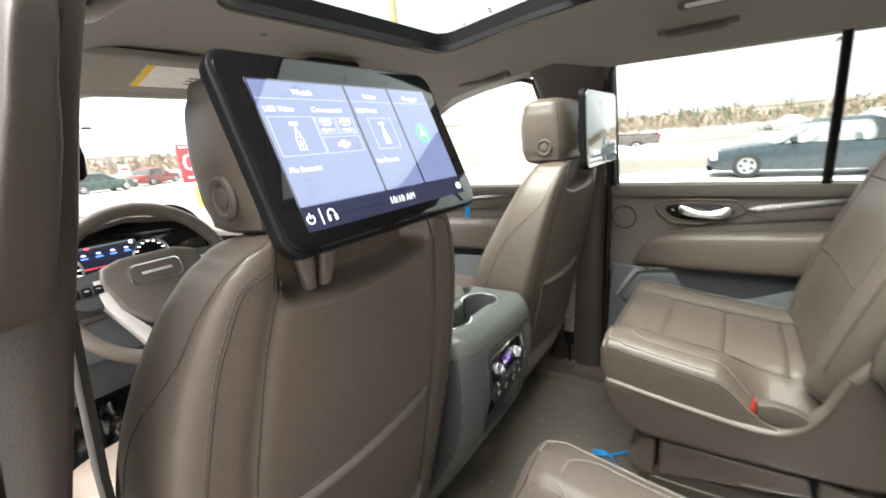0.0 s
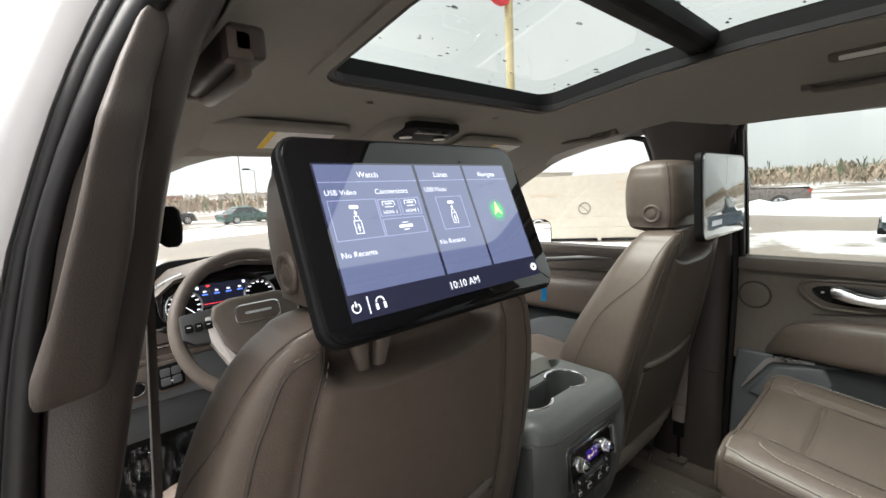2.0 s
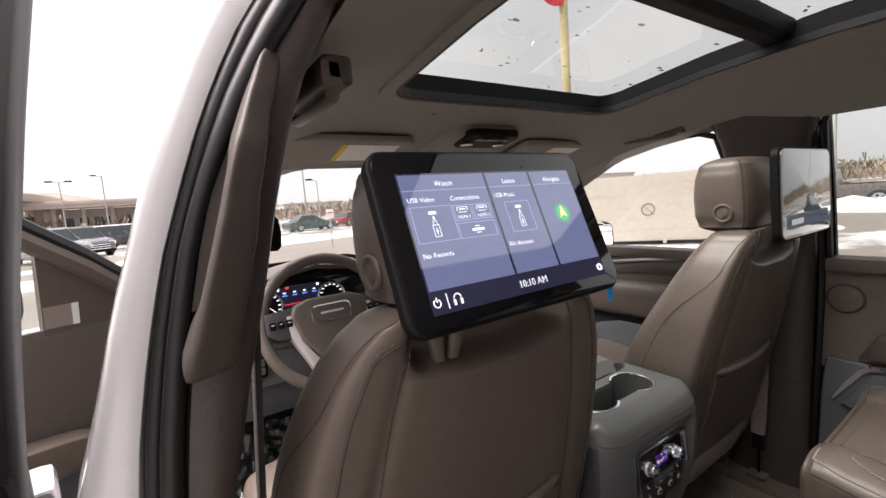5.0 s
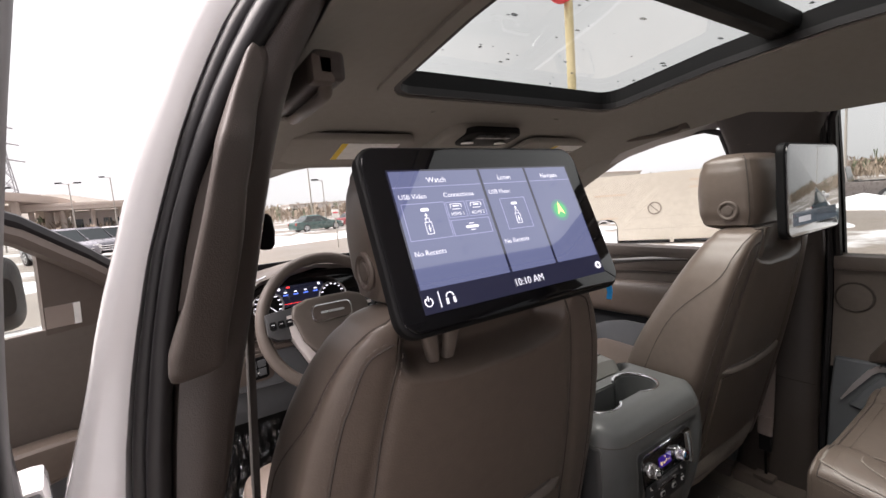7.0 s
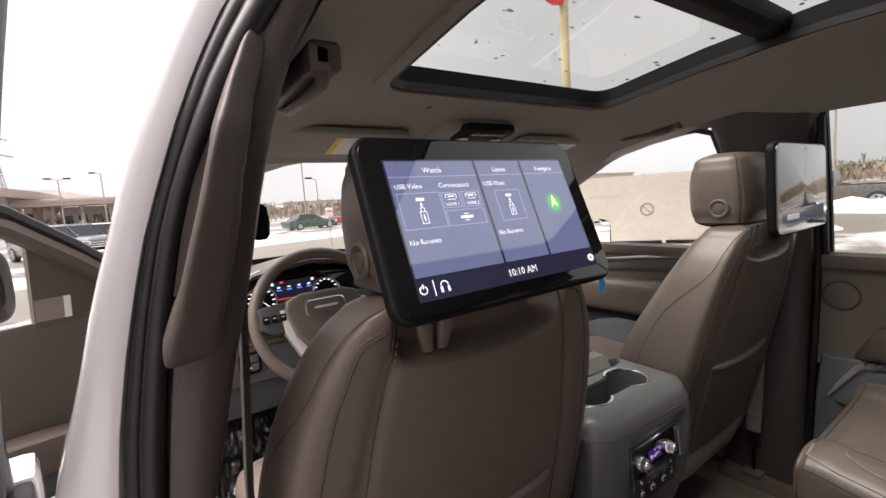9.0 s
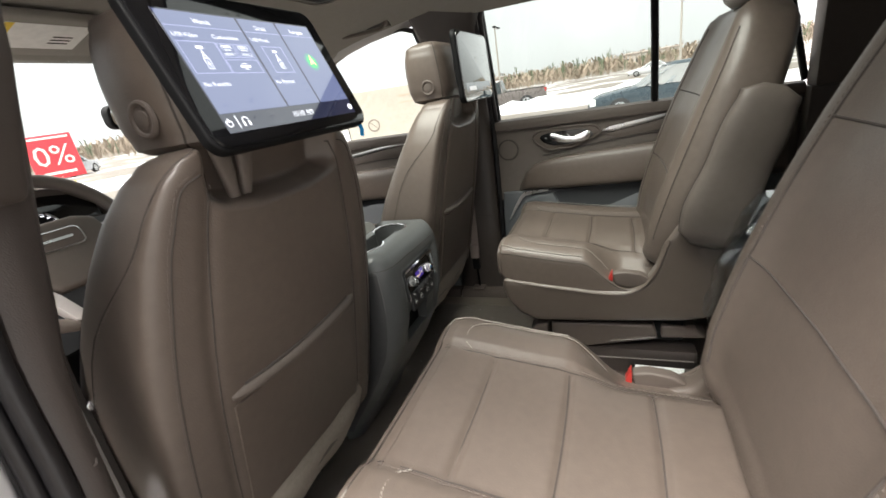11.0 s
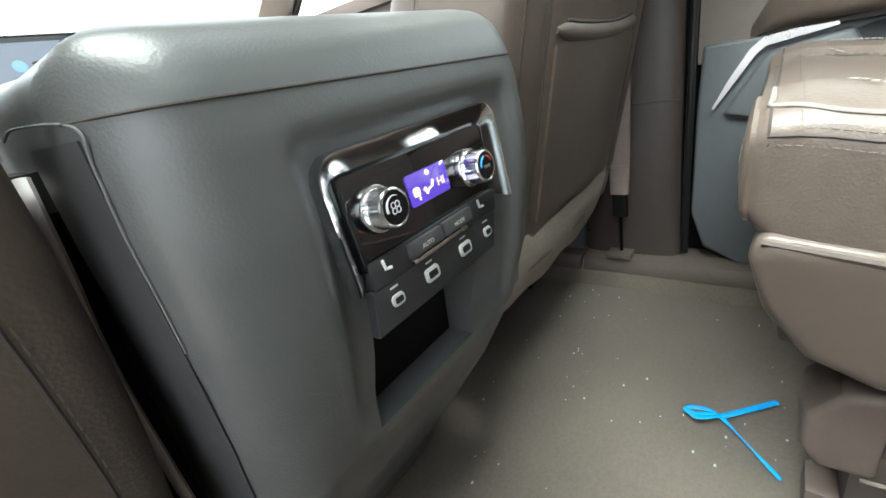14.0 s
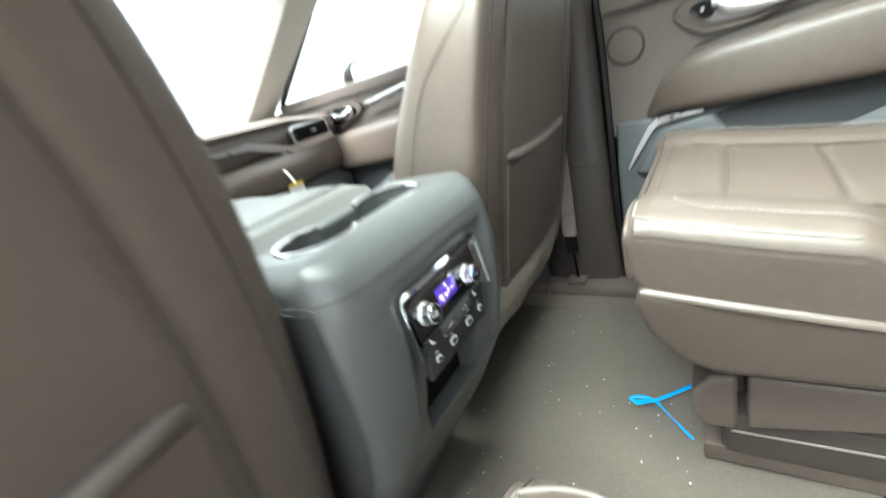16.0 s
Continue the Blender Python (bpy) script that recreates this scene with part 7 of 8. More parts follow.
# ---- open doors on the driver side ----
def door_left(hinge, length, angle, label, front):
    """A driver-side door hinged at its front edge, swung outward. Built shut (running to the rear), then turned."""
    hx, hy = hinge
    dr = thing("car_door", (hx, hy, FLOOR), label, "car door", "open doors on the driver side")
    top_in = (0.10, 0.13, 0.225, 0.26) if not front else (0.10, 0.123, 0.17, 0.19)
    inner = lambda z: float(np.interp(z, (0.62, 1.15, 1.30, 1.42, 1.54, 1.78, 1.88), (0.09, 0.10, 0.11) + top_in))
    def S(poly, o0, o1, bevel=0.0, seg=2):
        return slab(poly, lambda u, v, d: Vector((hx + inner(v) + d, hy - u, v)), o0, o1, bevel, seg)
    L = length
    part("skin", S([(0.0, 0.45), (L, 0.45), (L, 1.43), (0.0, 1.43)], -0.12, -0.05, 0.012), WHITE_PAINT, dr, "white outer skin")
    part("edge", S([(0.004, 0.50), (L - 0.01, 0.50), (L - 0.01, 1.425), (0.004, 1.425)], -0.055, -0.012, 0.006), RUBBER, dr, "black sealed door edge")
    part("upper_panel", S([(0.03, 1.08), (L - 0.03, 1.08), (L - 0.02, 1.41), (0.03, 1.44)], -0.012, 0.004, 0.006), LEATHER_SMOOTH, dr, "brown leather upper panel")
    part("lower_panel", S([(0.03, 0.62), (L - 0.03, 0.62), (L - 0.03, 1.09), (0.03, 1.09)], -0.012, 0.002, 0.006), GREY_DOOR, dr, "slate grey lower panel")
    part("arm_pad", S(smooth_poly([(0.10, 1.10), (0.13, 1.15), (0.25, 1.17), (0.55, 1.18), (L - 0.1, 1.18), (L - 0.05, 1.12), (L - 0.2, 1.07), (0.5, 1.06), (0.2, 1.07)]), 0.0, 0.075, 0.02, 3), LEATHER, dr, "padded leather arm rest")
    part("bright_strip", tube([(hx + inner(1.0) + 0.012, hy - 0.2, 0.98), (hx + inner(1.0) + 0.02, hy - 0.5, 1.02), (hx + inner(1.0) + 0.02, hy - L + 0.1, 1.04)], 0.007, 8, flat=0.5), CHROME_DARK, dr)
    if front:
        # window frame sloping down to the hinge, with the mirror sail
        sl = [(-0.03, 1.50), (0.10, 1.615), (0.22, 1.705), (0.40, 1.79), (0.60, 1.835), (L - 0.06, 1.85), (L - 0.02, 1.80), (L - 0.01, 1.43)]
        part("window_frame", tube([(hx + inner(z), hy - u, z) for u, z in sl], 0.022, 8), RUBBER, dr, "black window frame")
        part("frame_trim", tube([(hx + inner(z) + 0.006, hy - u, z - 0.034) for u, z in sl[:6]], 0.024, 8), TRIM_BROWN, dr, "brown trim inside the window frame")
        part("mirror_sail", S([(-0.14, 1.415), (0.19, 1.415), (0.19, 1.672), (0.08, 1.592), (-0.14, 1.425)], -0.03, 0.006), TRIM_BROWN, dr, "brown mirror sail with a grey sticker")
        part("sticker", S([(0.118, 1.435), (0.188, 1.435), (0.188, 1.492), (0.118, 1.492)], 0.0062, 0.008), CHROME_DARK, dr)
        part("sticker_edge", S([(0.118, 1.435), (0.132, 1.435), (0.132, 1.492), (0.118, 1.492)], 0.0082, 0.009), PAPER, dr)
        g = S([(0.19, 1.43), (0.19, 1.66), (0.22, 1.69), (0.40, 1.775), (0.70, 1.82), (L - 0.04, 1.83), (L - 0.02, 1.43)], -0.012, -0.008)
        gl = part("window_glass", g, GLASS, dr)
        gl.visible_shadow = False
        mr = part("wing_mirror", loft([[(hx - 0.02 - a, hy - 0.24 + y, 1.52 + z) for y, z in superring(w, h, 3.5, 28)] for a, w, h in ((0.0, 0.03, 0.05), (0.05, 0.05, 0.09), (0.10, 0.065, 0.105), (0.26, 0.065, 0.105), (0.31, 0.045, 0.08))]), BLACK, dr, "black wing mirror")
        part("mirror_glass", slab(rrect(0.20, 0.17, 0.04), lambda u, v, d: Vector((hx - 0.20 + u, hy - 0.3065 - d, 1.52 + v)), 0.0, 0.003), MIRROR, mr)
    else:
        # leading edge with hinges and wiring boot
        sl = [(0.045, 1.43), (0.045, 1.60), (0.05, 1.80), (0.08, 1.86), (0.5, 1.87), (L - 0.2, 1.84), (L, 1.43)]
        part("window_frame", tube([(hx + inner(z) - 0.04, hy - u, z) for u, z in sl], 0.03, 10), RUBBER, dr, "black window frame")
        part("leading_edge", loft([[(hx + inner(z) - 0.075 + u, hy - v - 0.006, z) for u, v in ((-0.03, 0.08), (-0.03, 0.012), (-0.012, 0.0), (0.04, 0.0), (0.06, 0.02), (0.06, 0.08))] for z in np.linspace(0.55, 1.42, 10)]), BLACK, dr, "black sealed leading edge", 50)
        ca, sa = math.cos(radians(angle)), math.sin(radians(angle))
        U = lambda x, y, z: Vector((hx + (x - hx) * ca - (y - hy) * sa, hy + (x - hx) * sa + (y - hy) * ca, z))
        xr = curve_of((1.40, -0.920), (1.49, -0.912), (1.575, -0.904), (1.65, -0.895), (1.77, -0.876), (1.87, -0.858))
        part("frame_edge", loft([[U(xr(z) + a, b2, z) for a, b2 in ((-0.034, 0.72), (-0.031, 0.770), (-0.026, 0.777), (-0.016, 0.778), (-0.012, 0.769), (-0.008, 0.778), (0.001, 0.778), (0.004, 0.765), (0.003, 0.745), (-0.002, 0.738), (0.0, 0.73), (-0.006, 0.72), (-0.014, 0.726), (-0.022, 0.72))] for z in np.linspace(1.44, 1.87, 16)]), RUBBER, dr, "black sealed window frame edge", 40)
        part("corner_cap", slab(smooth_poly([(-0.955, 1.50), (-0.940, 1.515), (-0.912, 1.50), (-0.914, 1.462), (-0.928, 1.45), (-0.950, 1.43)]), lambda u, v, d: U(u, 0.775 - d, v), 0.0, 0.05, 0.006), BLACK, dr, "black corner cap")
        metal = mat("primed_metal", (0.30, 0.30, 0.31), 0.5, metal=0.6)
        br = part("bracket", slab(smooth_poly([(-0.965, 1.44), (-0.935, 1.447), (-0.912, 1.452), (-0.914, 1.441), (-0.938, 1.425), (-0.945, 1.40), (-0.967, 1.40)]), lambda u, v, d: U(u, 0.772 - d, v), 0.0, 0.02, 0.004), metal, dr, "grey metal bracket below the window frame")
        part("cable", tube(curve_pts([U(-0.936, 0.785, 1.43), U(-0.934, 0.795, 1.40), U(-0.925, 0.80, 1.37), U(-0.905, 0.81, 1.34)], 14), 0.008, 10), BLACK, br, "black cable boot")
        for z in (0.95, 1.30):
            h = part("hinge", box(hx - 0.06, hx + 0.06, hy - 0.01, hy + 0.045, z, z + 0.05, 0.008), mat("primed_metal", (0.30, 0.30, 0.31), 0.5, metal=0.6), dr, "grey metal hinge")
            part("hinge_pin", tube([(hx + 0.035, hy + 0.03, z - 0.015), (hx + 0.035, hy + 0.03, z + 0.065)], 0.008, 10), CHROME_DARK, h)
        part("check_strap", box(hx + 0.0, hx + 0.025, hy - 0.03, hy + 0.08, 1.16, 1.19, 0.004), CHROME_DARK, dr)
        part("wiring_boot", tube(curve_pts([(hx + 0.02, hy - 0.02, 1.26), (hx + 0.05, hy + 0.03, 1.25), (hx + 0.07, hy + 0.06, 1.24)], 10), 0.02, 10), BLACK, dr)
        g = S([(0.06, 1.43), (0.07, 1.80), (0.12, 1.84), (L - 0.2, 1.82), (L - 0.03, 1.43)], -0.045, -0.04)
        gl = part("window_glass", g, GLASS, dr)
        gl.visible_shadow = False
    dr.rotation_euler = (0, 0, radians(-angle))
    return dr


door_left((-0.93, 1.90), 1.05, 68, "driver's door swung wide open, brown leather inside", True)
door_left((-0.920, 0.905), 0.98, 80, "rear door swung wide open, black sealed edge and hinges", False)

# bonnet and front of the car beyond the windscreen
bm = loft([[(x, y, z - 0.02 * (abs(x) / 0.85) ** 3) for x in np.linspace(-0.88, 0.9, 13)] + [(0.9, y, 0.9), (-0.88, y, 0.9)] for y, z in ((2.30, 1.30), (2.6, 1.285), (3.0, 1.25), (3.3, 1.20), (3.42, 1.12))])
single("bonnet", bm, WHITE_PAINT, "white car bonnet beyond the windscreen", "bonnet", kind="structure")

# passenger-side mirror outside
rm = thing("wing_mirror", (1.06, 1.70, 1.30), "chrome-capped black wing mirror outside the front door", "mirror")
part("shell", loft([[(1.07 + x, 1.78 - a, 1.415 + z) for x, z in superring(w, h, 4, 28)] for a, w, h in ((0.06, 0.07, 0.06), (0.075, 0.105, 0.09), (0.115, 0.125, 0.105), (0.13, 0.12, 0.10))]), BLACK, rm, "black mirror shell", 60)
part("mirror_glass", slab(rrect(0.215, 0.175, 0.03), lambda u, v, d: Vector((1.07 + u, 1.652 - d, 1.415 + v)), 0.0, 0.004), MIRROR, rm)
part("cap_rim", torus((1.07, 1.655, 1.415), (0, 1, 0), 0.10, 0.006, 32, 6), CHROME, rm)
part("arm", box(0.86, 0.98, 1.70, 1.76, 1.35, 1.39, 0.01), BLACK, rm)

# ---- outer skin of the car ----
shell = thing("car_body", (0.0, 0.3, 0.0), "white outer body of the car standing on the lot", "car body", kind="structure")
b = bm_new()
og = {}
oys = [-1.85, -1.3, -0.9, -0.4, RY0 - 0.03, 0.5, 0.9, RY1 + 0.03, 1.3, 1.5]
oxs = [-0.66, -0.6, -0.5, RX0 - 0.03, -0.1, 0.2, RX1 + 0.03, 0.55, 0.66, 0.74]
for i, x in enumerate(oxs):
    for j, y in enumerate(oys):
        og[i, j] = b.verts.new((x, y, roof_z(x, y) + 0.06))
for i in range(len(oxs) - 1):
    for j in range(len(oys) - 1):
        if RX0 < (oxs[i] + oxs[i + 1]) / 2 < RX1 and RY0 < (oys[j] + oys[j + 1]) / 2 < RY1:
            continue
        b.faces.new((og[i, j], og[i + 1, j], og[i + 1, j + 1], og[i, j + 1]))
bmesh.ops.solidify(b, geom=b.faces[:], thickness=0.01)
part("roof_skin", b, WHITE_PAINT, shell)
part("side_skin", sheet(-1.9, 2.2, 0.42, 1.40, -0.115, 8, 10, 0.02), WHITE_PAINT, shell)
part("tail_skin", box(-0.92, 0.93, -1.98, -1.86, 0.45, 1.98, 0.05), WHITE_PAINT, shell)
part("quarter_skin", box(-0.97, -0.88, -1.9, -0.40, 0.42, 1.40, 0.03), WHITE_PAINT, shell)
for x in (-0.96, 0.86):
    part("front_wing", box(x, x + 0.10, 2.2, 3.4, 0.5, 1.18, 0.04), WHITE_PAINT, shell)
part("nose", box(-0.94, 0.95, 3.38, 3.50, 0.35, 1.12, 0.05), BLACK, shell)
part("underbody", box(-0.88, 0.90, -1.8, 3.3, 0.32, 0.44, 0.03), BLACK, shell)
for x, s in ((-0.98, -1), (0.98, 1)):
    for y in (2.75, -0.85):
        part("wheel", disc((x - s * 0.24, y, 0.40), (s, 0, 0), 0.40, 0.26, 32, 0.03), RUBBER, shell)


# ---- outside: ground, cars, crate, poles, far hills ----
def ground_material():
    m = mat("wet_lot_with_snow", (0.125, 0.105, 0.087), 0.5, vary=0.35, scale=0.35, fine=6.0, bump=0.4, bump_scale=12, bump_dist=0.02)
    n, l = m.node_tree.nodes, m.node_tree.links
    bsdf = n["Principled BSDF"]
    src = bsdf.inputs["Base Color"].links[0].from_socket
    tc = n.new("ShaderNodeTexCoord")
    a = n.new("ShaderNodeTexNoise")
    a.inputs["Scale"].default_value, a.inputs["Detail"].default_value, a.inputs["Roughness"].default_value = 0.11, 7.0, 0.62
    l.new(tc.outputs["Object"], a.inputs["Vector"])
    r = n.new("ShaderNodeMapRange")
    r.inputs["From Min"].default_value, r.inputs["From Max"].default_value = 0.52, 0.57
    l.new(a.outputs["Fac"], r.inputs["Value"])
    mx = n.new("ShaderNodeMix")
    mx.data_type = "RGBA"
    l.new(r.outputs["Result"], mx.inputs["Factor"])
    l.new(src, mx.inputs["A"])
    mx.inputs["B"].default_value = (0.50, 0.505, 0.515, 1)
    l.new(mx.outputs["Result"], bsdf.inputs["Base Color"])
    return m


SNOW = mat("old_snow", (0.52, 0.525, 0.54), 0.8, vary=0.1, scale=1.2, fine=12, bump=0.6, bump_scale=8, bump_dist=0.03)
bm = bm_new()
rad = [0.0, 3, 6, 10, 15, 22, 32, 48, 75, 120, 220, 600, 2500]
prev = None
for r in rad:
    row = []
    for k in range(48):
        a = 2 * math.pi * k / 48
        x, y = r * math.cos(a), r * math.sin(a)
        z = 0.0 if r < 8 else 0.06 * noise.noise(Vector((x * 0.12, y * 0.12, 0)))
        row.append(bm.verts.new((x, y, z)) if r else None)
    if prev is None:
        centre = bm.verts.new((0, 0, 0))
    elif prev == "centre":
        for k in range(48):
            bm.faces.new((centre, row[k], row[(k + 1) % 48]))
    else:
        for k in range(48):
            bm.faces.new((prev[k], row[k], row[(k + 1) % 48], prev[(k + 1) % 48]))
    prev = "centre" if prev is None else row
g_ob = new("ground", finish("ground", bm, ground_material()))
tagged(g_ob, "wet brown parking lot with patches of old snow", "ground", kind="structure")

# banks of ploughed snow
bm = bm_new()
rnd = random.Random(8)
for cx, cy, L, wdt, h, ang in ((24, 1.5, 16, 2.6, 0.75, 85), (15.5, 12.5, 9, 1.8, 0.5, 130), (4, 25, 14, 2.2, 0.55, 10), (-6, 17, 8, 1.6, 0.4, 20), (33, 14, 14, 3, 0.8, 95), (16, 6.5, 5, 1.6, 0.45, 100), (19, -6, 9, 2.4, 0.6, 80), (14, 20, 10, 2, 0.5, 150)):
    m = Matrix.Translation((cx, cy, 0)) @ Matrix.Rotation(radians(ang), 4, "Z")
    rows = []
    for i in range(22):
        s = i / 21
        row = []
        for j in range(9):
            t = j / 8
            base = math.sin(math.pi * s) ** 0.5 * math.sin(math.pi * t)
            p = Vector(((s - 0.5) * L, (t - 0.5) * wdt * (0.6 + 0.5 * math.sin(math.pi * s)), 0))
            z = base * h * (0.7 + 0.8 * abs(noise.noise(Vector((p.x * 0.9 + cx, p.y * 1.2, 3))))) - 0.03
            row.append(bm.verts.new(m @ Vector((p.x, p.y, z))))
        rows.append(row)
    for r0, r1 in zip(rows, rows[1:]):
        for j in range(8):
            bm.faces.new((r0[j], r0[j + 1], r1[j + 1], r1[j]))
single("snow_banks", bm, SNOW, "low banks of ploughed old snow", "snow", kind="stuff")

CAR_GLASS = mat("dark_car_glass", (0.02, 0.026, 0.028), 0.06, vary=0.05)
TYRE = mat("tyre_rubber", (0.018, 0.018, 0.019), 0.8, vary=0.2)
RIM = mat("alloy_rim", (0.45, 0.46, 0.47), 0.35, metal=0.9)
LAMP = mat("clear_lamp", (0.6, 0.6, 0.6), 0.15)
TAIL = mat("red_lamp", (0.35, 0.02, 0.02), 0.25)


def parked_car(kind, colour, at, heading, label):
    """heading: degrees by which the nose is turned to the left of +x."""
    L, W, H, belt, ride, wr = {"sedan": (4.8, 1.84, 1.45, 0.92, 0.20, 0.33), "suv": (5.1, 1.98, 1.86, 1.12, 0.28, 0.40), "pickup": (5.7, 2.0, 1.88, 1.15, 0.34, 0.41)}[kind]
    paint = mat("paint_" + label.split()[0], colour, 0.3, vary=0.05, coat=0.5)
    car = thing("parked_" + kind, (0, 0, 0), label, "car", "parked cars")
    h = L / 2
    secs = [(-h, 0.80, ride + 0.12, belt - 0.22), (-h + 0.06, 0.90, ride + 0.05, belt - 0.06), (-h + 0.3, 0.97, ride, belt), (0, 1.0, ride - 0.02, belt), (h * 0.45, 1.0, ride, belt - 0.02), (h * 0.62, 0.98, ride, belt - 0.06), (h - 0.35, 0.95, ride, belt - 0.14), (h - 0.08, 0.86, ride + 0.04, belt - 0.26), (h, 0.74, ride + 0.12, belt - 0.36)]
    if kind == "suv":
        secs = [(x, w, z0, z1 + (0.05 if x > h * 0.5 else 0)) for x, w, z0, z1 in secs]
    rings = [[(x, w * W / 2 * a, z0 + (z1 - z0) * b) for a, b in ((-0.9, 0), (-1, 0.2), (-1, 0.7), (-0.96, 0.93), (-0.85, 1), (0.85, 1), (0.96, 0.93), (1, 0.7), (1, 0.2), (0.9, 0))] for x, w, z0, z1 in secs]
    body = part("body", loft(rings), paint, car)
    cab = {"sedan": ((-h + 0.55, h * 0.42), (-h + 1.35, h * 0.02)), "suv": ((-h + 0.1, h * 0.45), (-h + 0.38, h * 0.16)), "pickup": ((-0.35, h * 0.42), (-0.22, h * 0.14))}[kind]
    (b0, b1), (t0, t1) = cab
    lower = [(b0, -0.93), (b0 + 0.12, -0.97), (b1 - 0.3, -0.97), (b1, -0.85), (b1, 0.85), (b1 - 0.3, 0.97), (b0 + 0.12, 0.97), (b0, 0.93)]
    upper = [(t0, -0.68), (t0 + 0.12, -0.74), (t1 - 0.25, -0.74), (t1, -0.62), (t1, 0.62), (t1 - 0.25, 0.74), (t0 + 0.12, 0.74), (t0, 0.68)]
    glass = loft([[(x, y * W / 2, belt - 0.04) for x, y in lower], [(x + (X - x) * 0.9, (y + (Y - y) * 0.9) * W / 2, belt + (H - belt) * 0.88) for (x, y), (X, Y) in zip(lower, upper)]])
    part("window_band", glass, CAR_GLASS, car, "dark glass round the cabin")
    roof = loft([[(x + (X - x) * 0.86, (y + (Y - y) * 0.86) * W / 2 * 1.01, belt + (H - belt) * 0.85) for (x, y), (X, Y) in zip(lower, upper)], [(X, Y * W / 2, H - 0.03) for X, Y in upper], [(X * 0.94, Y * W / 2 * 0.85, H) for X, Y in upper]])
    part("roof", roof, paint, car)
    for s in (-1, 1):
        for f in ((0.0, 0.05), (0.36, 0.42), (0.68, 0.74), (0.93, 1.0)):
            a0, a1 = f
            P = lambda q, k: ((b0 + (b1 - b0) * q) * (1 - k) + (t0 + (t1 - t0) * q) * k, s * W / 2 * (0.975 * (1 - k) + 0.755 * k), belt - 0.03 + (H - belt) * 0.9 * k)
            part("door_post", loft([[P(a0, 0), P(a1, 0), (P(a1, 0)[0], P(a1, 0)[1] * 0.97, P(a1, 0)[2])], [P(a0, 1), P(a1, 1), (P(a1, 1)[0], P(a1, 1)[1] * 0.97, P(a1, 1)[2])]]), paint, car)
        part("headlight", box(h - 0.22, h - 0.04, s * W * 0.36 - 0.18, s * W * 0.36 + 0.18, belt - 0.42, belt - 0.22, 0.02), LAMP, car)
        part("tail_light", box(-h - 0.005, -h + 0.12, s * W * 0.40 - 0.08, s * W * 0.40 + 0.08, belt - 0.28, belt - 0.08, 0.02), TAIL, car)
        part("wing_mirror", box(b1 - 0.55, b1 - 0.40, s * W / 2 * 1.02 - 0.09, s * W / 2 * 1.02 + 0.09, belt + 0.0, belt + 0.14, 0.03), paint, car)
        for wx in (h * 0.62, -h * 0.60):
            wh = part("wheel", disc((wx, s * (W / 2 - 0.22), wr), (0, s, 0), wr, 0.23, 28, 0.02), TYRE, car)
            part("rim", disc((wx, s * (W / 2 + 0.002), wr), (0, s, 0), wr * 0.66, 0.015, 20, 0.004), RIM, wh)
            for k in range(5):
                a = 2 * math.pi * k / 5
                part("rim_gap", disc((wx + wr * 0.42 * math.cos(a), s * (W / 2 + 0.012), wr + wr * 0.42 * math.sin(a)), (0, s, 0), wr * 0.14, 0.008, 8), TYRE, wh)
    part("grille", box(h - 0.03, h + 0.015, -W * 0.26, W * 0.26, ride + 0.16, belt - 0.36, 0.02), BLACK, car)
    if kind != "sedan":
        for k in range(3):
            zb = ride + 0.20 + k * (belt - 0.60 - ride) / 2
            part("grille_bar", box(h + 0.0, h + 0.04, -W * 0.27, W * 0.27, zb - 0.025, zb + 0.025, 0.008), CHROME, car)
    part("bumper", box(h - 0.14, h + 0.03, -W * 0.42, W * 0.42, ride + 0.0, ride + 0.16, 0.04), BLACK, car)
    if kind == "pickup":
        part("cargo_bed", box(-h + 0.06, -0.4, -W / 2 * 0.88, W / 2 * 0.88, belt - 0.02, belt + 0.004), BLACK, car)
    car.matrix_world = pose(at[0], at[1], 0, 0, 0, heading)
    return car


parked_car("sedan", (0.03, 0.075, 0.07), (10.9, 39.5), 12, "teal parked sedan on the snowy lot")
parked_car("sedan", (0.18, 0.02, 0.025), (16.2, 43.0), 30, "maroon parked sedan far across the lot")
parked_car("suv", (0.025, 0.026, 0.03), (5.6, 46.0), 20, "black parked estate car far across the lot")
parked_car("suv", (0.035, 0.032, 0.038), (-2.6, 41.0), -14, "charcoal parked off-roader at the kerb")
parked_car("suv", (0.10, 0.10, 0.115), (-4.9, 33.6), -62, "dark grey parked off-roader with chrome grille")
parked_car("suv", (0.17, 0.17, 0.19), (-5.7, 30.6), -62, "pale silver parked off-roader with chrome grille")
parked_car("suv", (0.09, 0.09, 0.10), (1.6, 45.0), -60, "graphite parked off-roader in the row")
parked_car("pickup", (0.10, 0.085, 0.08), (26.4, 6.8), 96, "bronze parked pickup truck beside snow")
parked_car("pickup", (0.03, 0.03, 0.033), (29.0, 9.6), 120, "black parked pickup truck beside snow")
parked_car("sedan", (0.45, 0.46, 0.48), (60, -4.0), 80, "silver parked sedan far across the snow")
parked_car("sedan", (0.5, 0.5, 0.5), (62, -11.0), 95, "cream parked sedan far across the snow")
parked_car("sedan", (0.022, 0.035, 0.045), (14.6, -1.4), 92, "navy parked hatchback beside the car")
parked_car("sedan", (0.4, 0.4, 0.42), (3.0, 52.0), 15, "pale parked sedan far across the lot")
parked_car("suv", (0.35, 0.36, 0.38), (22, 44), 30, "light grey parked off-roader far off")

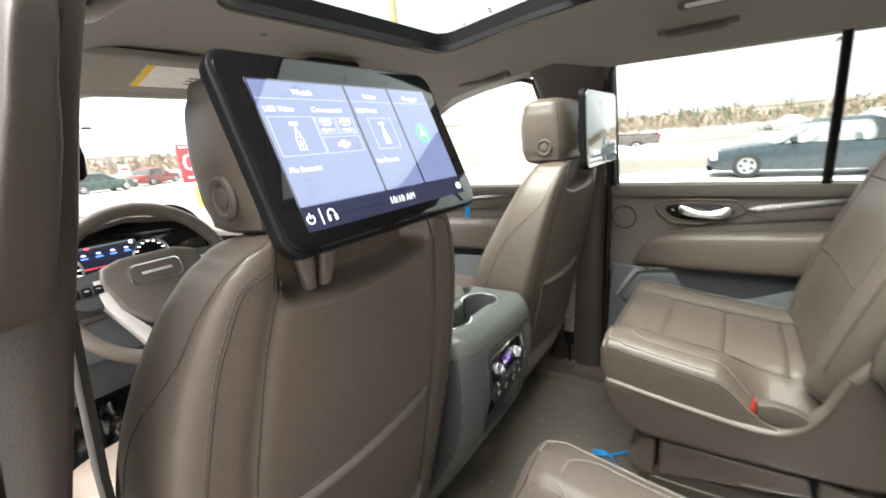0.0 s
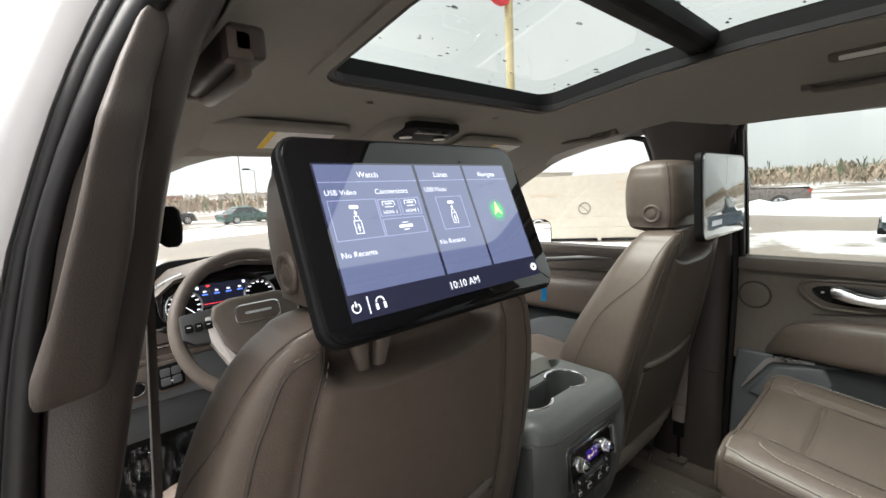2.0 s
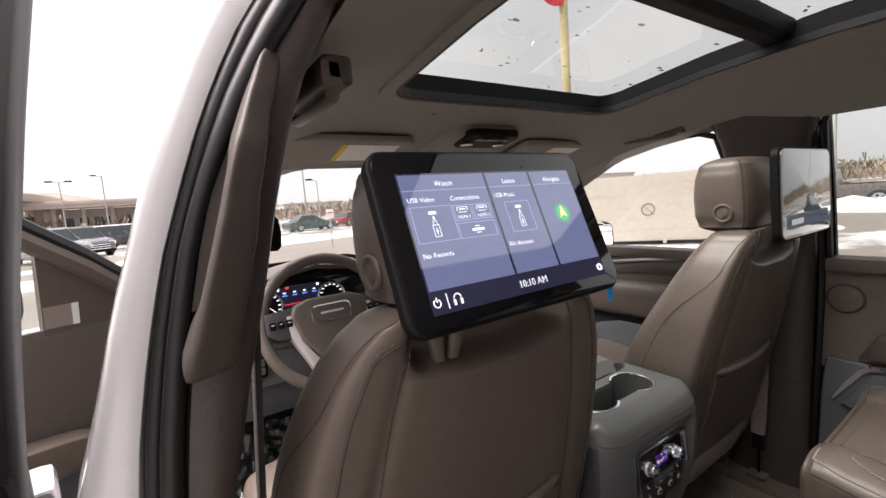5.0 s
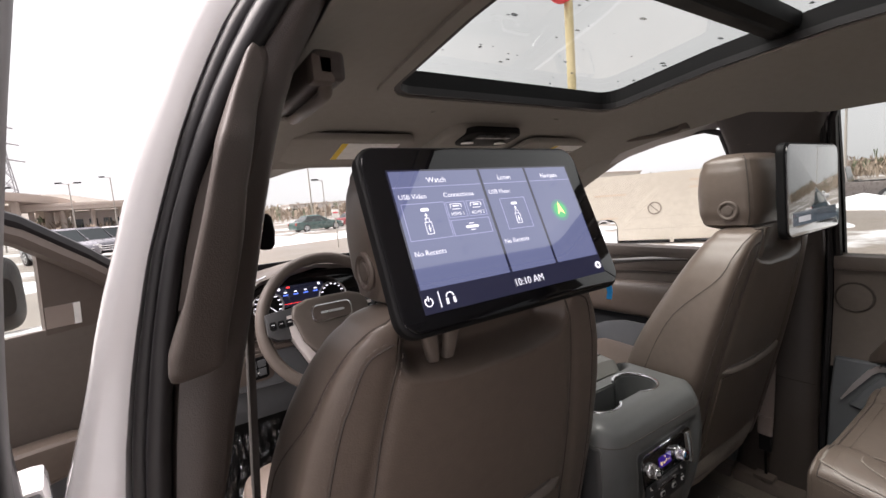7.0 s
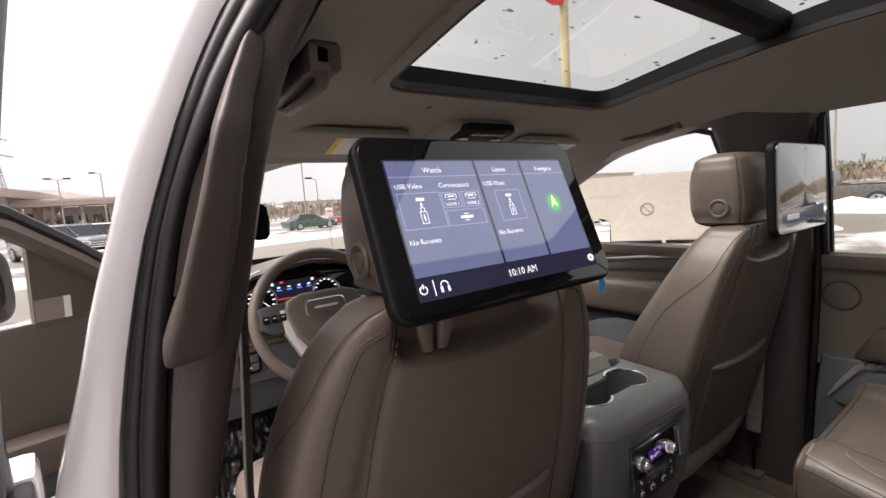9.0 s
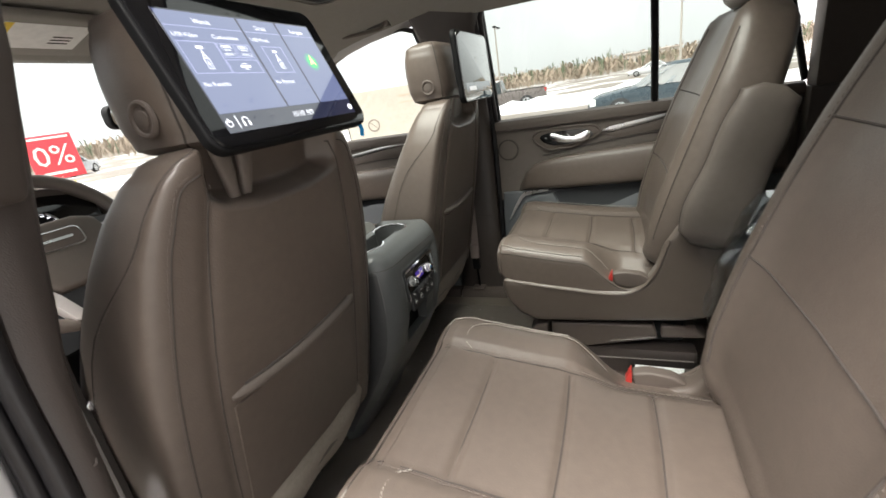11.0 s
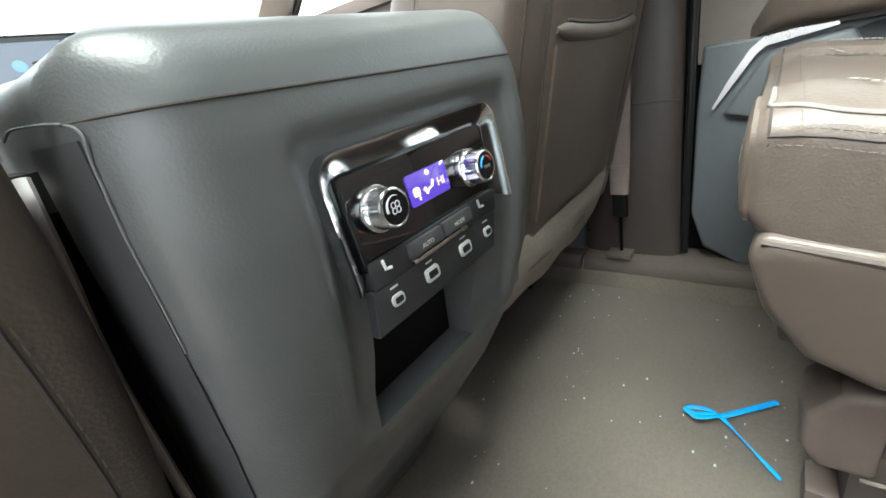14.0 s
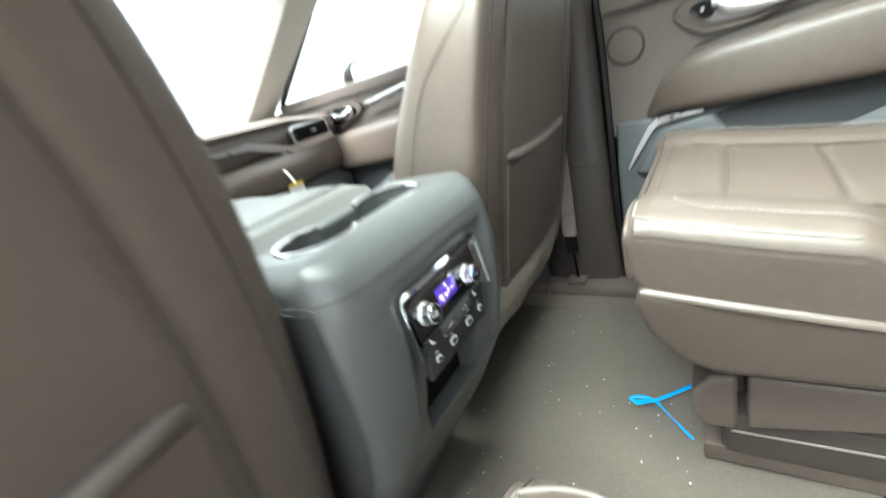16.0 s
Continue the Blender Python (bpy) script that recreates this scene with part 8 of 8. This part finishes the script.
# large pale shipping crate with a printed prohibition sign
crate = thing("shipping_crate", (11.4, 7.1, 0), "large pale board crate with a printed prohibition sign", "crate")
BOARD = mat("pale_board", (0.36, 0.325, 0.275), 0.8, vary=0.12, scale=0.8, fine=9, bump=0.3, bump_scale=14, bump_dist=0.004)
e0, e1 = Vector((10.15, 8.95, 0)), Vector((12.75, 4.95, 0))
ex = (e1 - e0).normalized()
en = Vector((-ex.y, ex.x, 0))
if en.dot(Vector((-11, -7, 0))) < 0:
    en = -en
CL2 = (e1 - e0).length
CP = lambda u, v, d: e0 + ex * u + Vector((0, 0, v)) + en * d
for k in range(6):
    part("board", slab([(0, 0.10 + k * 0.325), (CL2, 0.10 + k * 0.325), (CL2, 0.422 + k * 0.325), (0, 0.422 + k * 0.325)], CP, -0.03 - 0.002 * (k % 2), -0.001 * (k % 3)), BOARD, crate)
part("core", slab([(0.02, 0.08), (CL2 - 0.02, 0.08), (CL2 - 0.02, 2.04), (0.02, 2.04)], CP, -1.4, -0.028), BOARD, crate)
for u in (0.0, CL2 / 2, CL2 - 0.1):
    part("skid", slab([(u, 0.0), (u + 0.1, 0.0), (u + 0.1, 0.1), (u, 0.1)], CP, -1.4, 0.0), BOARD, crate)
INKD = mat("faded_print", (0.16, 0.13, 0.11), 0.8)
sg_c = CP(2.0, 1.02, 0.006)
pr = part("printed_sign", torus(sg_c, en, 0.17, 0.018, 32, 6, squash=0.3), INKD, crate, "faded round prohibition sign")
part("sign_bar", tube([sg_c + ex * -0.12 + Vector((0, 0, 0.12)), sg_c + ex * 0.12 + Vector((0, 0, -0.12))], 0.016, 6, flat=0.4), INKD, pr)
for u, v, w, hh in ((0.35, 1.45, 0.9, 0.05), (0.5, 0.75, 0.5, 0.04), (2.9, 1.75, 1.1, 0.05), (2.9, 1.55, 0.8, 0.04)):
    part("text_bar", slab([(u, v), (u + w, v), (u + w, v + hh), (u, v + hh)], CP, 0.0, 0.004), mat("pale_print", (0.36, 0.29, 0.23), 0.8), crate)

# red sale sign on a post with a yellow sleeve
sale = thing("sale_sign", (3.1, 8.30, 0), "red and white sale sign on a post with yellow sleeve", "sign")
sn = Vector((-0.44, -0.90, 0)).normalized()
sx = Vector((0.90, -0.44, 0)).normalized()
SP = lambda u, v, d: Vector((3.10, 8.28, 1.62)) + sx * u + Vector((0, 0, v)) + sn * d
SIGN_RED = mat("sign_red", (0.72, 0.03, 0.05), 0.5)
bd = part("board", slab(rrect(0.60, 0.66, 0.01), SP, -0.01, 0.01, 0.003), SIGN_RED, sale)
part("white_field", slab([(-0.23, -0.17), (0.23, -0.17), (0.23, 0.24), (-0.23, 0.24)], SP, 0.01, 0.013), SIGN_RED, bd)
part("figure", letters("0%", 0.42, lambda u, v, d: SP(u, -0.12 + v, 0.016 + d), align="CENTER"), PAPER, bd)
part("text_bar", slab([(-0.26, 0.27), (0.26, 0.27), (0.26, 0.30), (-0.26, 0.30)], SP, 0.01, 0.014), PAPER, bd)
part("text_bar", slab([(-0.20, -0.26), (0.20, -0.26), (0.20, -0.22), (-0.20, -0.22)], SP, 0.01, 0.014), PAPER, bd)
part("post", tube([(3.10, 8.30, 0.0), (3.10, 8.30, 1.32)], 0.03, 10), CHROME_DARK, sale)
part("sleeve", tube([(3.10, 8.30, 0.85), (3.10, 8.30, 1.22)], 0.14, 12), YELLOW, sale, "yellow sleeve")

# light poles
POLE = mat("weathered_pole", (0.30, 0.28, 0.25), 0.6, vary=0.1, scale=2)


def light_pole(x, y, h, r, arms=1):
    p = thing("light_pole", (x, y, 0), "tall grey lot light pole with lamp heads", "light pole", "light poles")
    part("shaft", tube([(x, y, 0), (x, y, h * 0.5), (x, y, h)], [r, r * 0.85, r * 0.65], 10), POLE, p)
    for s in range(arms):
        sgn = 1 if s % 2 else -1
        q = part("arm", tube([(x, y, h - 0.1), (x + sgn * 0.9, y - 0.2, h + 0.05)], 0.04, 6), POLE, p)
        part("lamp_head", box(x + sgn * 0.9 - 0.35, x + sgn * 0.9 + 0.35, y - 0.4, y, h - 0.02, h + 0.14, 0.03), BLACK, p)
    return p


light_pole(12.4, 45.5, 7.8, 0.09)
light_pole(14.6, 48.0, 5.2, 0.07)
light_pole(57.6, 14.0, 8.4, 0.14, 2)
light_pole(58.7, -7.0, 8.2, 0.14, 2)
light_pole(75, 22, 8.0, 0.14, 2)
light_pole(-14.9, 62, 6.6, 0.08, 2)
light_pole(-10.2, 70, 7.6, 0.08, 2)
light_pole(-6.6, 78, 9.0, 0.1)
# small lot sign on a thin post
ls = thing("lot_sign", (5.7, 19.06, 0), "small pale lot sign on a thin grey post", "sign")
part("post", tube([(5.7, 19.06, 0), (5.7, 19.06, 1.72)], 0.03, 8), POLE, ls)
part("plate", box(5.53, 5.87, 19.01, 19.03, 1.36, 1.74, 0.01), PAPER, ls, "pale sign plate")
part("text_bar", box(5.58, 5.82, 19.0, 19.012, 1.56, 1.62), SIGN_RED, ls)
# tall ochre pole close by, with a red disc sign near its top
tp = thing("sign_pole", (12.4, 11.2, 0), "tall ochre pole carrying a red oval sign", "sign pole")
part("shaft", tube([(12.4, 11.0, 0), (12.4, 11.0, 7), (12.4, 11.0, 14)], 0.155, 14), mat("ochre_pole", (0.50, 0.42, 0.24), 0.6), tp)
b = loft([[(11.95 + x, 11.0 + yy, 8.85 + z) for x, z in superring(0.62, 0.42, 2, 28)] for yy in (-0.12, 0.12)])
part("oval_sign", b, SIGN_RED, tp, "red oval sign")
part("sign_bar", slab(rrect(0.8, 0.12, 0.03), lambda u, v, d: Vector((11.95 + u, 10.87 - d, 8.85 + v)), 0, 0.02), PAPER, tp)

# pylon, overpass and low buildings far off on the left
STEEL = mat("pylon_steel", (0.28, 0.28, 0.29), 0.6, metal=0.5)
py = thing("power_pylon", (-31.5, 147, 0), "lattice power pylon far beyond the overpass", "pylon")
b = None
for sx2 in (-1, 1):
    for sy in (-1, 1):
        b = tube([(-31.5 + sx2 * 3, 147 + sy * 3, 0), (-31.5 + sx2 * 0.9, 147 + sy * 0.9, 20), (-31.5 + sx2 * 0.4, 147 + sy * 0.4, 30)], 0.16, 5, bm=b)
for k in range(9):
    z0, z1 = k * 3.0, k * 3.0 + 3.0
    w0, w1 = 3 - 2.1 * z0 / 20 if z0 < 20 else 0.8, 3 - 2.1 * z1 / 20 if z1 < 20 else 0.6
    for sy in (-1, 1):
        tube([(-31.5 - w0, 147 + sy * w0, z0), (-31.5 + w1, 147 + sy * w1, z1)], 0.09, 4, bm=b)
        tube([(-31.5 + w0, 147 + sy * w0, z0), (-31.5 - w1, 147 + sy * w1, z1)], 0.09, 4, bm=b)
part("lattice", b, STEEL, py)
for z, w in ((19, 5), (23, 4.2), (27, 3.4)):
    part("cross_arm", tube([(-31.5 - w, 147, z), (-31.5, 147, z + 0.8), (-31.5 + w, 147, z)], 0.2, 5), STEEL, py)
py.location, py.scale = (-50, 232, 0), (1.25, 1.25, 1.6)
CONC = mat("warm_concrete", (0.42, 0.36, 0.32), 0.85, vary=0.12, scale=0.3)
ov = thing("overpass", (-25, 118, 0), "concrete highway overpass on round piers", "overpass")
deck = curve_pts([(-85, 112, 11.6), (-52, 122, 11.4), (-38, 130, 11.1), (-28, 136, 10.0), (-24.6, 150, 9.0), (-29, 175, 8.0), (-37, 215, 7.0)], 24)
part("deck", sweep(deck, [(-4, -0.9), (4, -0.9), (4.4, 0.0), (4.4, 0.9), (4.1, 0.9), (4.1, 0.1), (-4.1, 0.1), (-4.1, 0.9), (-4.4, 0.9), (-4.4, 0.0)]), CONC, ov)
for p in deck[2:20:3]:
    part("pier", tube([(p.x, p.y, 0), (p.x, p.y, p.z - 0.6)], 0.9, 12), CONC, ov)
rbr = thing("road_bridge", (-18, 140, 0), "long low concrete road bridge crossing behind the parked cars", "bridge")
part("deck", box(-48, 9, 137, 145, 7.0, 8.1, 0.05), CONC, rbr)
part("parapet", box(-48, 9, 136.7, 137.0, 7.9, 8.7, 0.03), CONC, rbr)
for k in range(10):
    part("pier", tube([(-45 + 5.8 * k, 141, 0), (-45 + 5.8 * k, 141, 7.1)], 0.55, 10), CONC, rbr)
rnd = random.Random(21)
for k, (x, y, w, d, h, col) in enumerate(((-12, 150, 18, 10, 6.5, (0.5, 0.45, 0.42)), (14, 165, 26, 12, 5.0, (0.36, 0.22, 0.18)), (44, 150, 20, 12, 4.6, (0.55, 0.52, 0.5)), (92, 70, 22, 12, 5.5, (0.5, 0.46, 0.4)), (160, 40, 26, 12, 4.0, (0.4, 0.34, 0.30)), (150, -10, 24, 14, 4.0, (0.4, 0.36, 0.33)))):
    hs = thing("low_building", (x, y, 0), "low pale commercial building far across the road", "building", "far buildings")
    wl2 = part("wall", box(x - w / 2, x + w / 2, y - d / 2, y + d / 2, 0, h, 0.05), mat("wall_tone", col, 0.85), hs)
    part("roof", box(x - w / 2 - 0.3, x + w / 2 + 0.3, y - d / 2 - 0.3, y + d / 2 + 0.3, h, h + 0.35, 0.05), CONC, hs)
    for j in range(6):
        xx = x - w / 2 + (j + 0.5) * w / 6
        part("window", box(xx - w * 0.05, xx + w * 0.05, y - d / 2 - 0.06, y - d / 2 + 0.05, h * 0.35, h * 0.72), CAR_GLASS, hs)
        yy = y - d / 2 + (j + 0.5) * d / 6
        part("window", box(x - w / 2 - 0.06, x - w / 2 + 0.05, yy - d * 0.05, yy + d * 0.05, h * 0.35, h * 0.72), CAR_GLASS, hs)
gs = thing("road_sign", (-16.5, 164.5, 0), "green highway sign on a gantry", "road sign")
part("panel", box(-17.6, -13.6, 164.3, 164.5, 8.6, 10.0, 0.03), mat("sign_green", (0.02, 0.22, 0.12), 0.5), gs)
part("leg", tube([(-15.6, 164.8, 0), (-15.6, 164.8, 9.8)], 0.18, 8), POLE, gs)

# hills and woods on the skyline
HILL = mat("winter_hillside", (0.16, 0.145, 0.125), 0.95, vary=0.35, scale=0.05, fine=0.5)
bm = bm_new()
rows = []
for k in range(121):
    a = radians(-60 + 200 * k / 120)      # clockwise from +y
    row = []
    for r, h in ((150, -0.5), (190, 2.0), (240, 5.5), (300, 8.5), (420, 9.5)):
        hh = (0.75 + 2.1 * min(1.0, max(0.0, (0.05 - a) / 0.2))) * h * (0.65 + 0.6 * (0.5 + 0.5 * noise.noise(Vector((a * 4, r * 0.01, 1)))))
        row.append(bm.verts.new((r * math.sin(a), r * math.cos(a), hh)))
    rows.append(row)
for r0, r1 in zip(rows, rows[1:]):
    for j in range(4):
        bm.faces.new((r0[j], r0[j + 1], r1[j + 1], r1[j]))
single("hills", bm, HILL, "low brown winter hills on the skyline", "hills", kind="stuff")
WOOD = mat("bare_winter_trees", (0.22, 0.175, 0.135), 0.95, vary=0.4, scale=0.3)
EVER = mat("dark_conifers", (0.10, 0.12, 0.075), 0.95, vary=0.4, scale=0.3)
for nm, mt, count, seed, lab in (("bare_woods", WOOD, 4200, 3, "belt of bare brown trees and brush far off"), ("conifer_woods", EVER, 600, 5, "scattered dark conifers far off")):
    bm = bm_new()
    rnd = random.Random(seed)
    for i in range(count):
        a = radians(rnd.uniform(-25, 118))
        r = rnd.uniform(80, 210)
        if abs(math.degrees(a) + 11) < 12 and r < 130:
            r += 60
        x, y = r * math.sin(a), r * math.cos(a)
        h = rnd.uniform(1.4, 4.4) * (r / 120) * (1.25 if nm == "conifer_woods" else 1.0)
        w = h * rnd.uniform(0.25, 0.5)
        trunk = bm.verts.new((x, y, 0))
        # a spray of thin twig fans round a stem
        for t in range(11):
            aa = rnd.uniform(0, 2 * math.pi)
            z0 = h * rnd.uniform(0.05, 0.5)
            z1 = min(h, z0 + h * rnd.uniform(0.3, 0.6))
            sp2 = w * rnd.uniform(0.3, 1.0) * (1 - 0.6 * z1 / h if nm == "conifer_woods" else 1)
            c = Vector((x, y, z0))
            p1 = Vector((x + sp2 * math.cos(aa), y + sp2 * math.sin(aa), z1))
            p2 = Vector((x + sp2 * math.cos(aa + 0.35) * 0.75, y + sp2 * math.sin(aa + 0.35) * 0.75, z1 * rnd.uniform(0.75, 1.0)))
            bm.faces.new([bm.verts.new(c), bm.verts.new(p1), bm.verts.new(p2)])
    me = finish(nm, bm, mt)
    ob = new(nm, me)
    tagged(ob, lab, "trees", kind="stuff")


# ---- loose things in the cabin ----
# blue ribbon knotted on the carpet
rb = bm_new()
Z = FLOOR + 0.006
tube(curve_pts([(0.378, 0.594, Z), (0.382, 0.612, Z + 0.004), (0.376, 0.634, Z + 0.005), (0.366, 0.638, Z + 0.004), (0.368, 0.618, Z + 0.004), (0.377, 0.596, Z + 0.003)], 20), 0.0040, 6, bm=rb, flat=0.35)
tube(curve_pts([(0.378, 0.594, Z + 0.002), (0.372, 0.610, Z + 0.006), (0.358, 0.628, Z + 0.008), (0.354, 0.622, Z + 0.008), (0.366, 0.604, Z + 0.006), (0.376, 0.595, Z + 0.003)], 18), 0.0036, 6, bm=rb, flat=0.35)
tube(curve_pts([(0.376, 0.596, Z), (0.398, 0.570, Z + 0.002), (0.442, 0.527, Z)], 10), 0.0050, 6, bm=rb, flat=0.3)
tube(curve_pts([(0.378, 0.592, Z), (0.345, 0.565, Z + 0.002), (0.296, 0.519, Z)], 10), [0.0045, 0.004, 0.0026, 0.0018, 0.0015, 0.0015, 0.0016, 0.0026, 0.0034, 0.003], 6, bm=rb, flat=0.3)
single("ribbon", rb, BLUE, "bright blue plastic ribbon knotted on the carpet", "ribbon")
# crumbs on the carpet
cb = bm_new()
rnd = random.Random(12)
for i in range(70):
    x, y = rnd.uniform(0.02, 0.72), rnd.uniform(0.50, 0.98)
    s = rnd.choice((0.0008, 0.001, 0.0014, 0.002))
    bm2 = bm_new()
    bmesh.ops.create_icosphere(bm2, subdivisions=1, radius=s)
    for v in bm2.verts:
        v.co = (v.co.x * rnd.uniform(0.8, 2.2) + x, v.co.y + y, v.co.z * 0.7 + FLOOR + 0.004)
    merge(cb, bm2)
single("crumbs", cb, PAPER, "pale crumbs scattered on the carpet", "crumbs", kind="stuff")


def film_bag(c, size, seed, n=18):
    """A crumpled clear bag: a rounded box shape with sharp folds."""
    rings = []
    rnd2 = random.Random(seed)
    ox = rnd2.uniform(0, 50)
    for k in range(n):
        t = k / (n - 1)
        w = math.sin(math.pi * min(0.97, max(0.03, t))) ** (0.6 if t < 0.5 else 0.35)
        ring = []
        for i in range(28):
            a = 2 * math.pi * i / 28
            p = Vector((math.cos(a) * size[0] * w, math.sin(a) * size[1] * w, t * size[2]))
            f = noise.noise(p * 22 + Vector((ox, 0, 0))) * 0.018 + noise.noise(p * 60 + Vector((0, ox, 0))) * 0.007
            p += Vector((math.cos(a), math.sin(a), 0)) * f
            ring.append(Vector(c) + p)
        rings.append(ring)
    return loft(rings)


# clear bag with the owner's papers, between the second-row chairs
bag = thing("document_bag", (0.14, 0.09, FLOOR), "clear plastic bag with printed leaflets lying on the floor", "bag")
BP = lambda u, v, d: Vector((v, u, 0.722 + d))
part("sleeve", slab([(0.195, 0.05), (0.195, 0.222), (-0.02, 0.228), (-0.02, 0.05)], lambda u, v, d: Vector((v, u, d)), FLOOR + 0.006, 0.714, 0.010), TRIM_BROWN, bag, "brown sleeve holding the papers")
fl = bm_new()
rows = []
for i in range(25):
    rows.append([fl.verts.new(BP(0.212 - 0.245 * i / 24, 0.045 + 0.195 * j / 18, 0.0045 + 0.004 * abs(noise.noise(Vector((i * 0.5, j * 0.5, 3)))) + 0.004 * noise.noise(Vector((i * 1.3, j * 1.3, 8))))) for j in range(19)])
for r0, r1 in zip(rows, rows[1:]):
    for j in range(18):
        fl.faces.new((r0[j], r0[j + 1], r1[j + 1], r1[j]))
part("film", fl, FILM, bag, "clear crinkled film", 20)
quad = lambda pts, z0, z1: slab(pts, BP, z0, z1)
lf = part("leaflet", quad([(0.205, 0.06), (0.192, 0.212), (0.062, 0.208), (0.085, 0.06)], -0.007, 0.0), PAPER, bag, "white leaflet with grey pictures")
GREY_PRINT = mat("grey_print", (0.30, 0.30, 0.31), 0.7, vary=0.5, scale=40)
for u in (0.175, 0.112):
    part("picture", quad([(u + 0.024, 0.112), (u + 0.020, 0.158), (u - 0.026, 0.156), (u - 0.022, 0.110)], 0.0, 0.0015), GREY_PRINT, lf)
part("text_line", quad([(0.190, 0.168), (0.189, 0.173), (0.09, 0.170), (0.09, 0.166)], 0.0, 0.0006), GREY_PRINT, lf)
part("dark_card", quad([(0.060, 0.128), (0.056, 0.174), (-0.028, 0.178), (-0.025, 0.130)], -0.006, 0.001), GREY_DOOR, bag)
part("white_card", quad([(0.050, 0.098), (0.044, 0.146), (0.004, 0.140), (0.008, 0.092)], -0.006, 0.003), PAPER, bag)
part("tan_card", quad([(0.028, 0.078), (0.022, 0.124), (-0.024, 0.120), (-0.018, 0.074)], -0.006, 0.0036), mat("ochre_card", (0.42, 0.30, 0.11), 0.6), bag)
part("white_strip", quad([(0.022, 0.058), (-0.026, 0.150), (-0.038, 0.138), (0.010, 0.046)], -0.006, 0.0042), PAPER, bag)
# bulky clear bag behind it
bag2 = thing("plastic_bag", (0.11, -0.105, FLOOR), "bulky clear plastic bag with crumpled white wrapping", "bag")
part("film", film_bag((0.11, -0.105, FLOOR + 0.004), (0.09, 0.14, 0.64), 3), FILM, bag2, "clear crinkled film", 25)
part("wrapping", film_bag((0.11, -0.105, FLOOR + 0.01), (0.066, 0.105, 0.56), 9), mat("crumpled_white_wrap", (0.60, 0.63, 0.66), 0.6, bump=0.5, bump_scale=40), bag2, "crumpled white wrapping", 25)
part("paper", slab([(-0.06, -0.05), (0.05, -0.07), (0.06, 0.05), (-0.04, 0.06)], lambda u, v, d: Vector((0.030 - d + 0.5 * abs(u) ** 1.5, -0.045 + u, 1.0 + v)), 0.0, 0.002), PAPER, bag2)
# protective film bunched up against the driver's footwell
fb = bm_new()
rows = []
for i in range(49):
    t = i / 48
    row = []
    for j in range(37):
        x = -0.735 + 0.24 * j / 36
        fold = 0.07 * abs(noise.noise(Vector((i * 0.16, j * 0.20, 7)))) + 0.025 * abs(noise.noise(Vector((i * 0.42, j * 0.48, 2))))
        # from the floor up the sloping front of the footwell
        y, z = (1.30 + 0.70 * t, FLOOR + 0.012) if t < 0.55 else (1.685 + 0.10 * (t - 0.55) / 0.45, FLOOR + 0.012 + 0.36 * (t - 0.55) / 0.45)
        row.append(fb.verts.new((x, y - (fold if t >= 0.55 else 0.0), z + (fold if t < 0.55 else 0.3 * fold))))
    rows.append(row)
for r0, r1 in zip(rows, rows[1:]):
    for j in range(36):
        fb.faces.new((r0[j], r0[j + 1], r1[j + 1], r1[j]))
single("floor_film", fb, pane_glass("shiny_plastic_film", (0.88, 0.90, 0.91), 1.7), "crinkled clear protective film bunched in the driver's footwell", "plastic film", angle=20)
# small blue tab hanging from the screen's corner
single("blue_tab", tube([(-0.302, 0.652, 1.555), (-0.300, 0.650, 1.540), (-0.303, 0.650, 1.530)], 0.006, 6, flat=0.4), BLUE, "blue plastic tab at the corner of the screen", "plastic tab")
